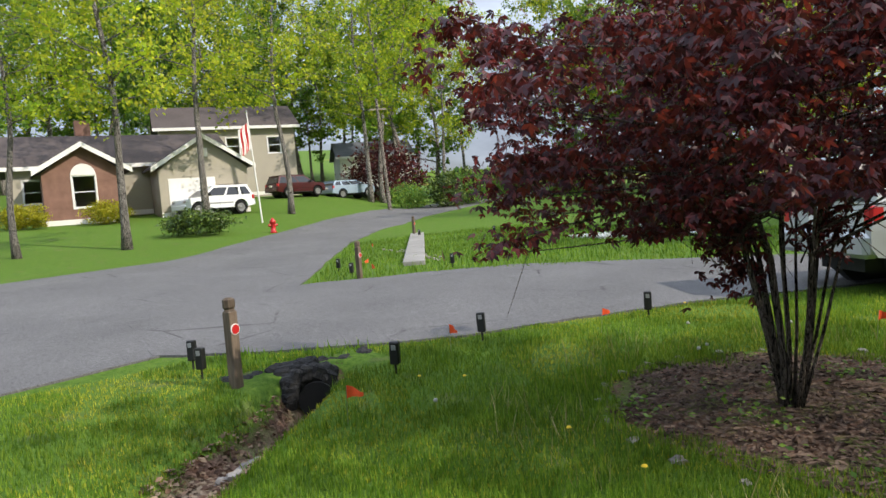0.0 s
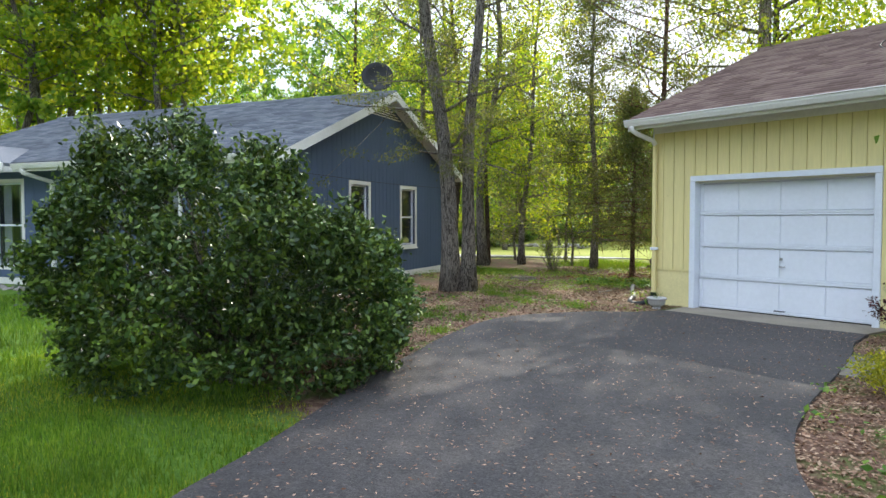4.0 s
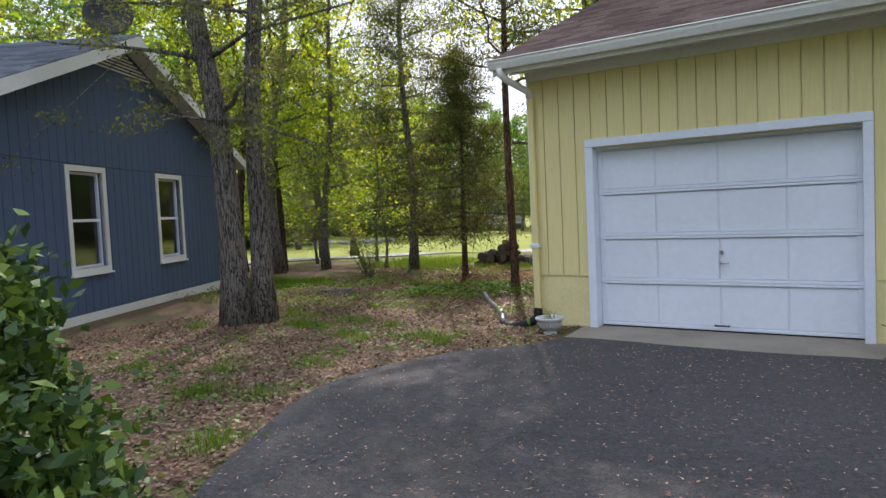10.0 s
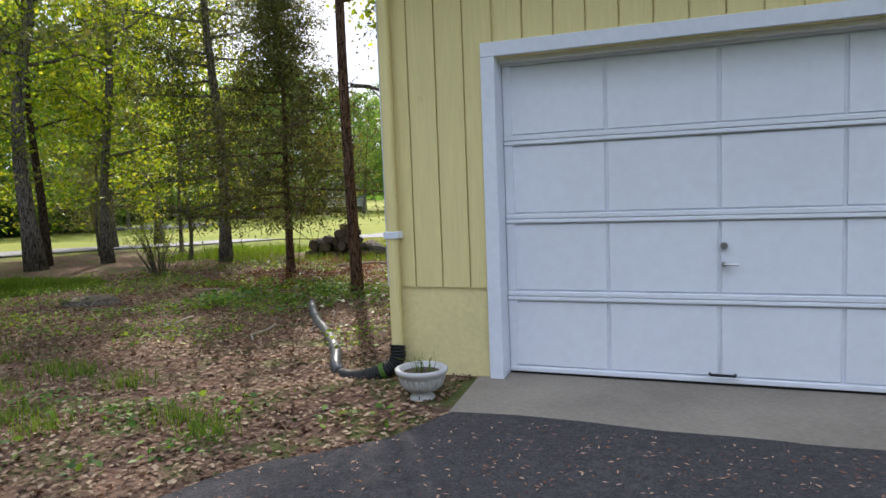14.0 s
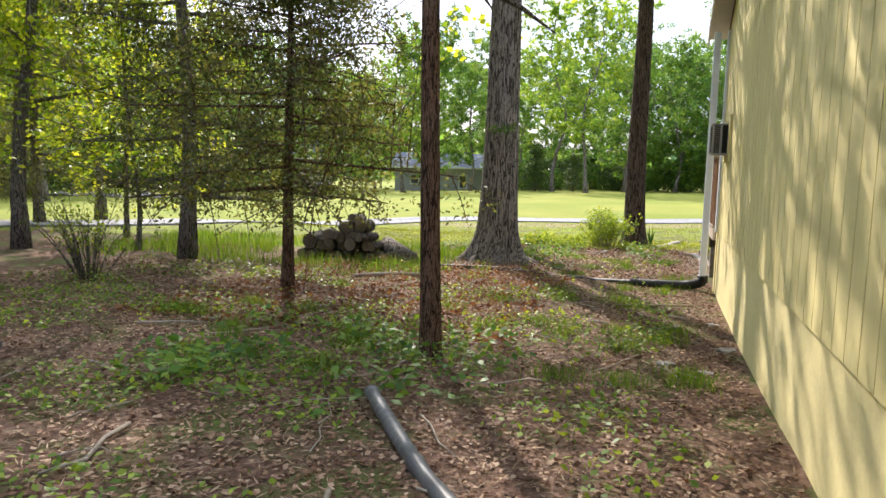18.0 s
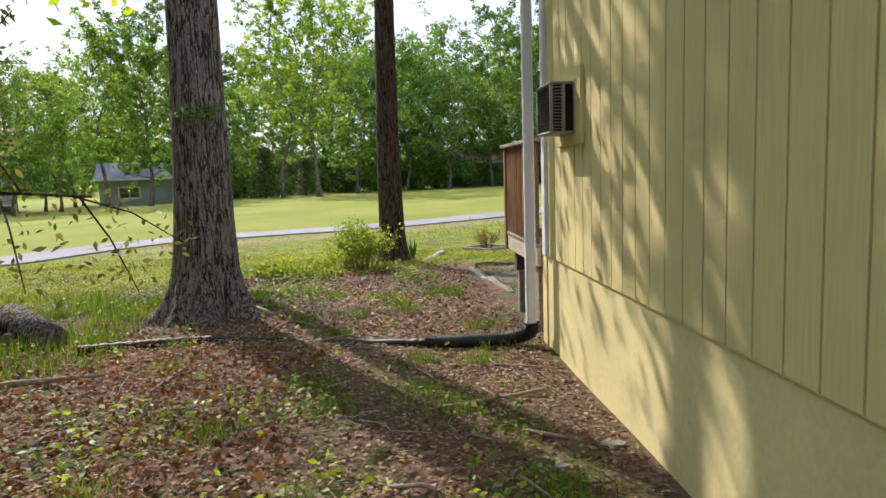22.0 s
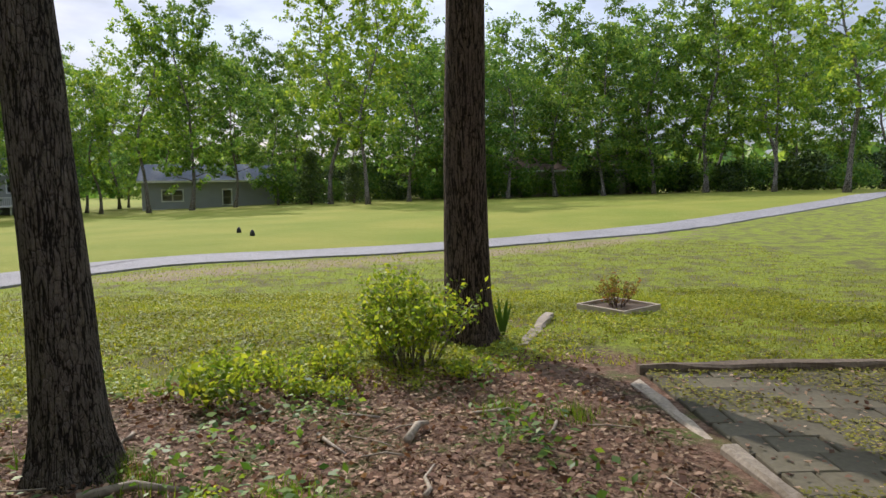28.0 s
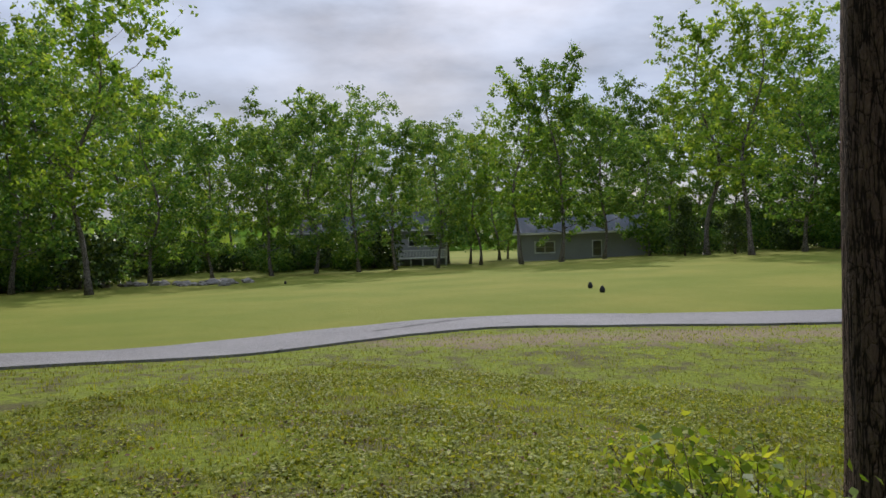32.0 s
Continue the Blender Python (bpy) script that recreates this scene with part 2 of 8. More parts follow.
def make_ground():
    """Four kinds of ground by the sheet's zone colour (lawn, litter, back lawn, fairway), broken up by noise."""
    n = Nodes("ground_cover", 0.95, 0, 0.15)
    z = n.sep(n.attr("zone"))
    big, mid, fine, grit = n.noise(0.35, 4), n.noise(2.2, 5, 0.6), n.noise(16, 5, 0.7), n.noise(70, 4, 0.7)
    soil = n.ramp(fine, (0.28, (0.034, 0.019, 0.013)), (0.5, (0.150, 0.086, 0.060)), (0.74, (0.36, 0.245, 0.18)))
    soil = n.mix(n.ramp(mid, (0.42, 0.0), (0.62, 0.75)), soil, n.ramp(grit, (0.3, (0.06, 0.045, 0.025)), (0.7, (0.21, 0.15, 0.105))))
    moss = n.ramp(grit, (0.3, (0.045, 0.075, 0.015)), (0.7, (0.13, 0.18, 0.035)))
    soil = n.mix(n.ramp(n.math("ADD", mid, n.math("MULTIPLY", big, 0.4)), (0.70, 0.0), (0.82, 0.7)), soil, moss)
    lawn = n.ramp(fine, (0.25, (0.025, 0.065, 0.006)), (0.5, (0.075, 0.145, 0.016)), (0.8, (0.16, 0.225, 0.034)))
    lawn = n.mix(n.ramp(mid, (0.56, 0.0), (0.74, 0.55)), lawn, n.ramp(grit, (0.3, (0.10, 0.085, 0.04)), (0.7, (0.22, 0.19, 0.10))))
    back = n.ramp(fine, (0.25, (0.055, 0.060, 0.014)), (0.5, (0.18, 0.225, 0.024)), (0.75, (0.33, 0.36, 0.05)))
    back = n.mix(n.ramp(mid, (0.44, 0.0), (0.62, 0.85)), back, n.ramp(grit, (0.3, (0.05, 0.04, 0.022)), (0.7, (0.16, 0.13, 0.075))))
    fair = n.ramp(n.noise(0.16, 5, 0.6), (0.35, (0.145, 0.182, 0.022)), (0.65, (0.265, 0.245, 0.05)))
    fair = n.mix(0.4, fair, n.ramp(fine, (0.3, (0.125, 0.16, 0.018)), (0.7, (0.225, 0.245, 0.04))))
    edge = n.math("MULTIPLY", n.math("SUBTRACT", fine, 0.5), 1.1)

    def mask(ch):
        return n.ramp(n.math("ADD", z[ch], n.math("ADD", edge, n.math("MULTIPLY", n.math("SUBTRACT", mid, 0.5), 0.8))), (0.42, 0.0), (0.58, 1.0))

    col = n.mix(mask("Red"), soil, lawn)
    col = n.mix(mask("Green"), col, back)
    tan = n.ramp(grit, (0.3, (0.17, 0.12, 0.085)), (0.7, (0.38, 0.29, 0.21)))
    col = n.mix(n.ramp(n.math("ADD", n.attr("zone", "Alpha"), n.math("MULTIPLY", n.math("SUBTRACT", mid, 0.5), 1.6)), (0.45, 0.0), (0.85, 0.75)), col, tan)
    col = n.mix(n.ramp(z["Blue"], (0.4, 0.0), (0.6, 1.0)), col, fair)
    n.color(col)
    n.bump(n.math("ADD", fine, n.math("MULTIPLY", grit, 0.6)), 0.8, 0.03)
    return n.mat


def make_asphalt(name, base, worn, crack=0.0):
    n = Nodes(name, 0.88, 0, 0.3)
    grit, fine, mid, big = n.noise(75, 5, 0.8), n.voro(60), n.noise(3, 5, 0.6), n.noise(0.4, 4)
    col = n.mix(n.ramp(big, (0.3, 0.15), (0.7, 0.75)), base, worn)
    col = n.mix(n.ramp(mid, (0.55, 0.0), (0.75, 0.25)), col, tuple(v * 1.3 for v in worn))
    col = n.mix(1.0, col, n.ramp(grit, (0.32, 0.35), (0.68, 1.75)), "MULTIPLY")
    col = n.mix(1.0, col, n.ramp(n.noise(24, 4, 0.75), (0.34, 0.72), (0.66, 1.3)), "MULTIPLY")
    if crack:
        line = n.ramp(n.voro(crack, feature="DISTANCE_TO_EDGE"), (0.0, 1.0), (0.012, 0.0))
        line = n.math("MULTIPLY", line, n.ramp(n.noise(0.5, 5, 0.7), (0.50, 0.0), (0.58, 1.0)))
        col = n.mix(n.math("MULTIPLY", line, 0.75), col, (0.02, 0.02, 0.02))
    n.color(col)
    n.bump(n.math("ADD", fine, grit), 0.6, 0.008)
    return n.mat


def make_siding(name, c, groove_axis, dirt):
    """Painted plywood siding with vertical brush grain and weather stains."""
    n = Nodes(name, 0.72, 0, 0.25)
    st = (1, 1, 0.06)
    grain, big, fleck = n.noise(60, 4, 0.6, st), n.noise(0.9, 4, 0.6, (1, 1, 0.35)), n.noise(9, 5, 0.7, (1, 1, 0.5))
    col = n.mix(n.ramp(grain, (0.3, 0.0), (0.7, 1.0)), tuple(v * 0.93 for v in c), tuple(min(1, v * 1.04) for v in c))
    col = n.mix(n.ramp(big, (0.5, 0.0), (0.8, 0.45)), col, dirt)
    col = n.mix(n.ramp(fleck, (0.66, 0.0), (0.74, 0.5)), col, tuple(v * 0.55 for v in dirt))
    n.color(col).bump(grain, 0.25, 0.003)
    return n.mat


def make_shingle(name, a, b, c):
    n = Nodes(name, 0.95, 0, 0.15)
    col = n.ramp(n.island(), (0.0, a), (0.5, b), (1.0, c))
    col = n.mix(1.0, col, n.ramp(n.noise(140, 3, 0.7), (0.3, 0.65), (0.7, 1.35)), "MULTIPLY")
    col = n.mix(n.ramp(n.noise(0.7, 4), (0.45, 0.0), (0.75, 0.5)), col, tuple(v * 0.55 for v in b))
    n.color(col).bump(n.noise(140, 3, 0.7), 0.4, 0.004)
    return n.mat


def make_wood(name, a, b, scale=5.0, along=(1, 1, 0.12), rough=0.75):
    n = Nodes(name, rough, 0, 0.25)
    g = n.noise(scale * 5, 6, 0.65, along, distort=0.6)
    col = n.ramp(g, (0.3, a), (0.7, b))
    col = n.mix(n.ramp(n.noise(scale * 0.5, 3), (0.45, 0.0), (0.75, 0.4)), col, tuple(v * 0.5 for v in a))
    col = n.mix(1.0, col, n.ramp(n.rand(), (0.0, 0.8), (1.0, 1.2)), "MULTIPLY")
    n.color(col).bump(g, 0.35, 0.004)
    return n.mat


def make_glass(name, tint=(0.9, 0.95, 1.0), rough=0.02):
    n = Nodes(name, rough, 0, 0.5)
    n.bsdf.inputs["Base Color"].default_value = (*tint, 1)
    n.bsdf.inputs["Transmission Weight"].default_value = 1.0
    n.bsdf.inputs["IOR"].default_value = 1.45
    return n.mat


M = {}
M["ground"] = make_ground()
M["road"] = make_asphalt("road_asphalt", (0.085, 0.083, 0.084), (0.135, 0.132, 0.132), 0.45)
M["drive"] = make_asphalt("dark_asphalt", (0.034, 0.031, 0.031), (0.064, 0.058, 0.058))
M["crust"] = make_asphalt("broken_asphalt", (0.012, 0.012, 0.012), (0.03, 0.029, 0.028))
M["cart"] = make_asphalt("path_asphalt", (0.165, 0.158, 0.165), (0.26, 0.25, 0.255), 0.35)
M["concrete"] = plain("concrete", (0.25, 0.215, 0.172), 0.9, var=0.3, scale=5, bump=0.4)
M["walk"] = plain("walk_concrete", (0.165, 0.145, 0.118), 0.9, var=0.35, scale=4, bump=0.4)
M["concrete_grey"] = plain("grey_concrete", (0.25, 0.24, 0.222), 0.9, var=0.3, scale=5, bump=0.4)
M["concrete_light"] = plain("pale_concrete", (0.50, 0.49, 0.47), 0.9, var=0.25, scale=5, bump=0.4)
M["yellow"] = make_siding("yellow_siding", (0.74, 0.635, 0.305), 0, (0.46, 0.405, 0.22))
M["yellow_base"] = plain("yellow_masonry_paint", (0.74, 0.64, 0.32), 0.8, var=0.16, scale=4, bump=0.3)
M["trimwhite"] = plain("white_trim_paint", (0.72, 0.75, 0.82), 0.55, var=0.10, scale=3, bump=0.1)
M["offwhite"] = plain("offwhite_paint", (0.74, 0.72, 0.68), 0.6, var=0.14, scale=3, bump=0.1)
M["doorwhite"] = plain("garage_door_paint", (0.74, 0.76, 0.82), 0.45, var=0.08, scale=2, bump=0.05)
M["blue"] = make_siding("blue_siding", (0.084, 0.116, 0.190), 0, (0.066, 0.090, 0.142))
M["shutter"] = plain("dark_green_shutter_paint", (0.025, 0.045, 0.05), 0.6, var=0.3)
M["shingle_brown"] = make_shingle("brown_shingle", (0.13, 0.085, 0.075), (0.19, 0.13, 0.115), (0.25, 0.18, 0.155))
M["shingle_dark"] = make_shingle("dark_brown_shingle", (0.055, 0.046, 0.044), (0.080, 0.066, 0.062), (0.11, 0.092, 0.086))
M["shingle_grey"] = make_shingle("grey_shingle", (0.10, 0.11, 0.135), (0.145, 0.155, 0.18), (0.20, 0.21, 0.235))
M["black"] = plain("black_plastic", (0.009, 0.009, 0.009), 0.55, var=0.4)
M["void"] = plain("dark_interior", (0.03, 0.03, 0.03), 0.9, var=0.3)
M["metal"] = plain("brushed_metal", (0.45, 0.45, 0.46), 0.35, 1.0, var=0.2)
# Black pipe's base raised to grey: its silvery sheen is put into the colour.
M["pipe"] = plain("weathered_sheen_pipe", (0.11, 0.11, 0.115), 0.42, var=0.5, scale=12)
M["greymetal"] = plain("grey_painted_metal", (0.30, 0.30, 0.31), 0.5, 0.3, var=0.2)
M["glass"] = make_glass("window_glass")
M["oakbark"] = bark("oak_bark", (0.23, 0.19, 0.16), (0.48, 0.415, 0.36), 13)
M["hickbark"] = bark("hickory_bark", (0.12, 0.098, 0.084), (0.27, 0.23, 0.195), 19, (0.16, 0.14, 0.12))
M["pinebark"] = bark("pine_bark", (0.11, 0.076, 0.062), (0.23, 0.165, 0.13), 17, (0.13, 0.10, 0.08))
M["greybark"] = bark("grey_bark", (0.225, 0.190, 0.162), (0.45, 0.40, 0.35), 20, (0.33, 0.31, 0.28))
M["palebark"] = bark("pale_grey_bark", (0.22, 0.20, 0.175), (0.42, 0.39, 0.35), 18, (0.36, 0.34, 0.31))
M["cedarbark"] = bark("cedar_bark", (0.15, 0.085, 0.06), (0.30, 0.185, 0.13), 26, (0.24, 0.20, 0.17), 0.8)
M["leaf_spring"] = leafy("spring_leaves", (0.12, 0.22, 0.025), (0.25, 0.37, 0.035), (0.46, 0.50, 0.06), 0.62)
M["leaf_green"] = leafy("green_leaves", (0.045, 0.115, 0.022), (0.10, 0.21, 0.038), (0.20, 0.32, 0.055), 0.42)
M["leaf_far"] = leafy("far_green_leaves", (0.06, 0.15, 0.045), (0.125, 0.255, 0.062), (0.25, 0.37, 0.08), 0.5)
M["leaf_dark"] = leafy("dark_green_leaves", (0.022, 0.048, 0.014), (0.05, 0.095, 0.024), (0.17, 0.24, 0.045), 0.15, 0.36)
M["leaf_cedar"] = leafy("cedar_sprays", (0.060, 0.086, 0.034), (0.108, 0.136, 0.052), (0.20, 0.205, 0.078), 0.45, 0.6)
M["leaf_maroon"] = leafy("maroon_leaves", (0.030, 0.012, 0.019), (0.062, 0.016, 0.025), (0.15, 0.028, 0.032), 0.38, 0.36)
M["leaf_yellow"] = leafy("yellow_green_leaves", (0.16, 0.20, 0.02), (0.33, 0.35, 0.03), (0.5, 0.48, 0.05))
M["grass"] = leafy("grass_blades", (0.052, 0.12, 0.010), (0.105, 0.21, 0.018), (0.21, 0.30, 0.04), 0.35, 0.6, 0.5)
M["grass_dry"] = leafy("dull_grass_blades", (0.13, 0.16, 0.018), (0.24, 0.29, 0.028), (0.40, 0.40, 0.06), 0.38, 0.6, 0.5)
M["leaf_bush"] = leafy("bush_leaves", (0.11, 0.21, 0.028), (0.23, 0.35, 0.042), (0.40, 0.47, 0.065), 0.55)
M["leaf_weed"] = leafy("weed_leaves", (0.06, 0.13, 0.022), (0.14, 0.24, 0.034), (0.27, 0.36, 0.055), 0.42)
M["leaf_lime"] = leafy("light_green_leaves", (0.10, 0.21, 0.035), (0.18, 0.32, 0.048), (0.32, 0.43, 0.07), 0.55)
M["leaf_rust"] = leafy("dead_fern_fronds", (0.09, 0.035, 0.02), (0.17, 0.075, 0.04), (0.26, 0.14, 0.08), 0.3, 0.7)
M["leaf_rose"] = leafy("rose_leaves", (0.10, 0.16, 0.03), (0.20, 0.17, 0.04), (0.30, 0.09, 0.04), 0.45, 0.5)
M["straw"] = leafy("straw_stalks", (0.25, 0.20, 0.10), (0.40, 0.33, 0.17), (0.52, 0.45, 0.26), 0.1, 0.8)
M["seedhead"] = plain("dandelion_seed_head", (0.42, 0.42, 0.38), 0.95, var=0.3, scale=40)
M["petal"] = plain("yellow_petals", (0.75, 0.52, 0.03), 0.7, var=0.2, scale=40)
M["moss"] = leafy("moss_tufts", (0.09, 0.095, 0.014), (0.17, 0.165, 0.022), (0.27, 0.24, 0.04), 0.1, 0.9)
M["litter"] = leafy("fallen_leaves", (0.065, 0.030, 0.020), (0.22, 0.12, 0.082), (0.44, 0.315, 0.235), 0.1, 0.8)
M["mulch"] = leafy("mulch_chips", (0.045, 0.030, 0.024), (0.10, 0.066, 0.050), (0.19, 0.14, 0.11), 0.0, 0.9)
M["deckwood"] = make_wood("red_brown_deck_wood", (0.19, 0.10, 0.055), (0.37, 0.205, 0.115))
M["paleboard"] = make_wood("weathered_pale_board", (0.34, 0.27, 0.20), (0.56, 0.48, 0.40), along=(0.12, 0.12, 1))
M["postwood"] = make_wood("dark_post_wood", (0.07, 0.05, 0.035), (0.17, 0.13, 0.095))
M["timber"] = make_wood("weathered_timber", (0.19, 0.155, 0.12), (0.42, 0.355, 0.285), along=(1, 1, 1))
M["logend"] = make_wood("cut_log_end", (0.10, 0.075, 0.055), (0.21, 0.165, 0.12), along=(1, 1, 1))
M["stone"] = plain("flagstone", (0.105, 0.092, 0.062), 0.95, var=0.4, scale=3, bump=0.6, piece=0.25)
M["rock"] = plain("pale_gravel", (0.27, 0.245, 0.22), 0.95, var=0.35, scale=8, bump=0.5, piece=0.3)
M["brick"] = plain("red_brick", (0.21, 0.115, 0.085), 0.9, var=0.3, scale=8, bump=0.4)
M["beige"] = plain("beige_siding", (0.37, 0.335, 0.265), 0.75, var=0.12, scale=2, bump=0.1)
M["greyhouse"] = plain("grey_siding", (0.30, 0.30, 0.305), 0.75, var=0.12, scale=2, bump=0.1)
M["orange"] = plain("orange_flag_film", (0.85, 0.10, 0.03), 0.5, var=0.15)
M["rubber"] = plain("tyre_rubber", (0.009, 0.009, 0.0095), 0.9, var=0.3)
M["carsilver"] = plain("silver_car_paint", (0.47, 0.49, 0.50), 0.28, 0.4, var=0.05, bump=0.0, spec=0.6)
M["carwhite"] = plain("white_car_paint", (0.75, 0.76, 0.77), 0.25, 0.0, var=0.04, bump=0.0, spec=0.6)
M["carred"] = plain("dark_red_car_paint", (0.055, 0.008, 0.010), 0.25, 0.1, var=0.05, bump=0.0, spec=0.6)
M["carblue"] = plain("pale_blue_car_paint", (0.30, 0.38, 0.46), 0.25, 0.2, var=0.05, bump=0.0, spec=0.6)
M["carglass"] = plain("dark_car_glass", (0.015, 0.018, 0.02), 0.05, 0.0, var=0.1, bump=0.0, spec=0.8)
M["red"] = plain("red_plastic", (0.45, 0.02, 0.02), 0.35, var=0.15)
M["curtain"] = plain("grey_curtain", (0.30, 0.31, 0.30), 0.9, var=0.2)

# ---- tools ----
class Mesh:
    """Gathers vertices and faces for one mesh."""

    def __init__(self):
        self.v, self.f = [], []

    def add(self, verts, faces):
        b = len(self.v)
        self.v += [tuple(p) for p in verts]
        self.f += [tuple(b + i for i in f) for f in faces]
        return self

    def box(self, lo, hi, m=None, cham=0.0):
        (a, b, c), (d, e, f) = lo, hi
        if cham:
            k = min(cham, (d - a) * 0.45, (e - b) * 0.45, (f - c) * 0.45)
            bm = bmesh.new()
            bmesh.ops.create_cube(bm, size=1)
            for v in bm.verts:
                v.co = Vector(((v.co.x + 0.5) * (d - a) + a, (v.co.y + 0.5) * (e - b) + b, (v.co.z + 0.5) * (f - c) + c))
            bmesh.ops.bevel(bm, geom=bm.edges[:], offset=k, segments=1, affect="EDGES")
            bm.verts.index_update()
            vs, fs = [v.co.copy() for v in bm.verts], [[v.index for v in f.verts] for f in bm.faces]
            bm.free()
        else:
            vs = [Vector(p) for p in ((a, b, c), (d, b, c), (d, e, c), (a, e, c), (a, b, f), (d, b, f), (d, e, f), (a, e, f))]
            fs = [(3, 2, 1, 0), (4, 5, 6, 7), (0, 1, 5, 4), (1, 2, 6, 5), (2, 3, 7, 6), (3, 0, 4, 7)]
        return self.add([m @ v for v in vs] if m else vs, fs)

    def tube(self, path, radii, n=8, cap=True):
        path = [Vector(p) for p in path]
        radii = radii if isinstance(radii, (list, tuple)) else [radii] * len(path)
        side, vs, fs = None, [], []
        for i, p in enumerate(path):
            d = (path[min(i + 1, len(path) - 1)] - path[max(i - 1, 0)]).normalized()
            side = (side - d * side.dot(d)) if side else (Vector((1, 0, 0)) if abs(d.x) < 0.9 else Vector((0, 1, 0)))
            side = (side - d * side.dot(d)).normalized()
            up = d.cross(side)
            vs += [p + (side * math.cos(a) + up * math.sin(a)) * radii[i] for a in (2 * math.pi * k / n for k in range(n))]
        for i in range(len(path) - 1):
            fs += [(i * n + k, i * n + (k + 1) % n, (i + 1) * n + (k + 1) % n, (i + 1) * n + k) for k in range(n)]
        if cap:
            fs += [tuple(range(n - 1, -1, -1)), tuple(range((len(path) - 1) * n, len(path) * n))]
        return self.add(vs, fs)

    def lathe(self, prof, n=20, at=(0, 0, 0)):
        vs, fs = [], []
        for r, z in prof:
            vs += [(at[0] + r * math.cos(2 * math.pi * k / n), at[1] + r * math.sin(2 * math.pi * k / n), at[2] + z) for k in range(n)]
        for i in range(len(prof) - 1):
            fs += [(i * n + k, i * n + (k + 1) % n, (i + 1) * n + (k + 1) % n, (i + 1) * n + k) for k in range(n)]
        fs += [tuple(range(n - 1, -1, -1)), tuple(range((len(prof) - 1) * n, len(prof) * n))]
        return self.add(vs, fs)

    def prism(self, poly, a, b, m=None):
        """A flat polygon (x, y) drawn out from z=a to z=b."""
        n = len(poly)
        vs = [Vector((x, y, a)) for x, y in poly] + [Vector((x, y, b)) for x, y in poly]
        fs = [tuple(range(n - 1, -1, -1)), tuple(range(n, 2 * n))] + [(k, (k + 1) % n, n + (k + 1) % n, n + k) for k in range(n)]
        return self.add([m @ v for v in vs] if m else vs, fs)

    def data(self, name, mat, smooth=False):
        me = bpy.data.meshes.new(name)
        me.from_pydata([tuple(v) for v in self.v], [], self.f)
        if mat:
            me.materials.append(mat)
        if smooth:
            me.shade_smooth()
        return me


def part(name, mesh, mat, parent, label="", smooth=False, m=None):
    ob = new(name, mesh if isinstance(mesh, bpy.types.Mesh) else mesh.data(name, mat, smooth))
    ob.parent = parent
    if m:
        ob.matrix_basis = m
    return tagged(ob, label)


def thing(name, label, category, m=None, group="", kind="", mesh=None, mat=None, smooth=False):
    ob = new(name, mesh.data(name, mat, smooth) if mesh else None)
    if m:
        ob.matrix_basis = m
    return tagged(ob, label, category, group, kind)


def soup(name, verts, faces, mat):
    """A mesh out of numpy arrays: n x 3 points and m x k corners."""
    me = bpy.data.meshes.new(name)
    k = faces.shape[1]
    me.vertices.add(len(verts))
    me.vertices.foreach_set("co", verts.astype(np.float32).ravel())
    me.loops.add(faces.size)
    me.loops.foreach_set("vertex_index", faces.astype(np.int32).ravel())
    me.polygons.add(len(faces))
    me.polygons.foreach_set("loop_start", np.arange(0, faces.size, k, dtype=np.int32))
    me.update(calc_edges=True)
    me.materials.append(mat)
    return me


def leaves(centers, size, rng, long=1.6, fold=0.18, droop=0.0, flat=0.0):
    """Folded leaf shapes (two triangles each way) at the centres; size: one or one each."""
    n = len(centers)
    d = rng.normal(size=(n, 3))
    d[:, 2] = d[:, 2] * (1 - flat) - droop
    d /= np.linalg.norm(d, axis=1)[:, None] + 1e-9
    o = rng.normal(size=(n, 3))
    if flat:
        o[:, :2] *= 1 - flat * 0.7
        o[:, 2] += flat * 2
    s = np.cross(d, o)
    s /= np.linalg.norm(s, axis=1)[:, None] + 1e-9
    up = np.cross(s, d)
    sz = (np.ones(n) * size * (0.65 + 0.7 * rng.random(n)))[:, None]
    a, b = centers - d * sz * long * 0.5, centers + d * sz * long * 0.5
    l, r = centers + s * sz * 0.5 + up * sz * fold, centers - s * sz * 0.5 + up * sz * fold
    v = np.stack([a, l, b, r], 1).reshape(-1, 3)
    i = np.arange(n)[:, None] * 4
    return v, np.concatenate([i, i + 1, i + 2, i + 3], 1)


def palms(centers, size, rng):
    """Drooping palmate leaves of three narrow lobes each."""
    n = len(centers)
    a = rng.random(n) * 6.283
    d = np.stack([np.cos(a), np.sin(a), -0.55 - 0.7 * rng.random(n)], 1)
    d /= np.linalg.norm(d, axis=1)[:, None]
    side = np.cross(d, rng.normal(size=(n, 3)) * 0.5 + np.array([0, 0, 1.0]))
    side /= np.linalg.norm(side, axis=1)[:, None] + 1e-9
    up = np.cross(side, d)
    sz = size * (0.6 + 0.8 * rng.random(n))[:, None]
    out = []
    for ang, k in ((-0.8, 0.8), (0.0, 1.0), (0.8, 0.8)):
        e = d * math.cos(ang) + side * math.sin(ang)
        f = side * math.cos(ang) - d * math.sin(ang)
        mid = centers + e * sz * k * 0.5 - up * sz * 0.06
        out.append(np.stack([centers, mid + f * sz * 0.17, centers + e * sz * k - up * sz * 0.1, mid - f * sz * 0.17], 1))
    v = np.concatenate(out).reshape(-1, 3)
    i = np.arange(3 * n)[:, None] * 4
    return v, np.concatenate([i, i + 1, i + 2, i + 3], 1)


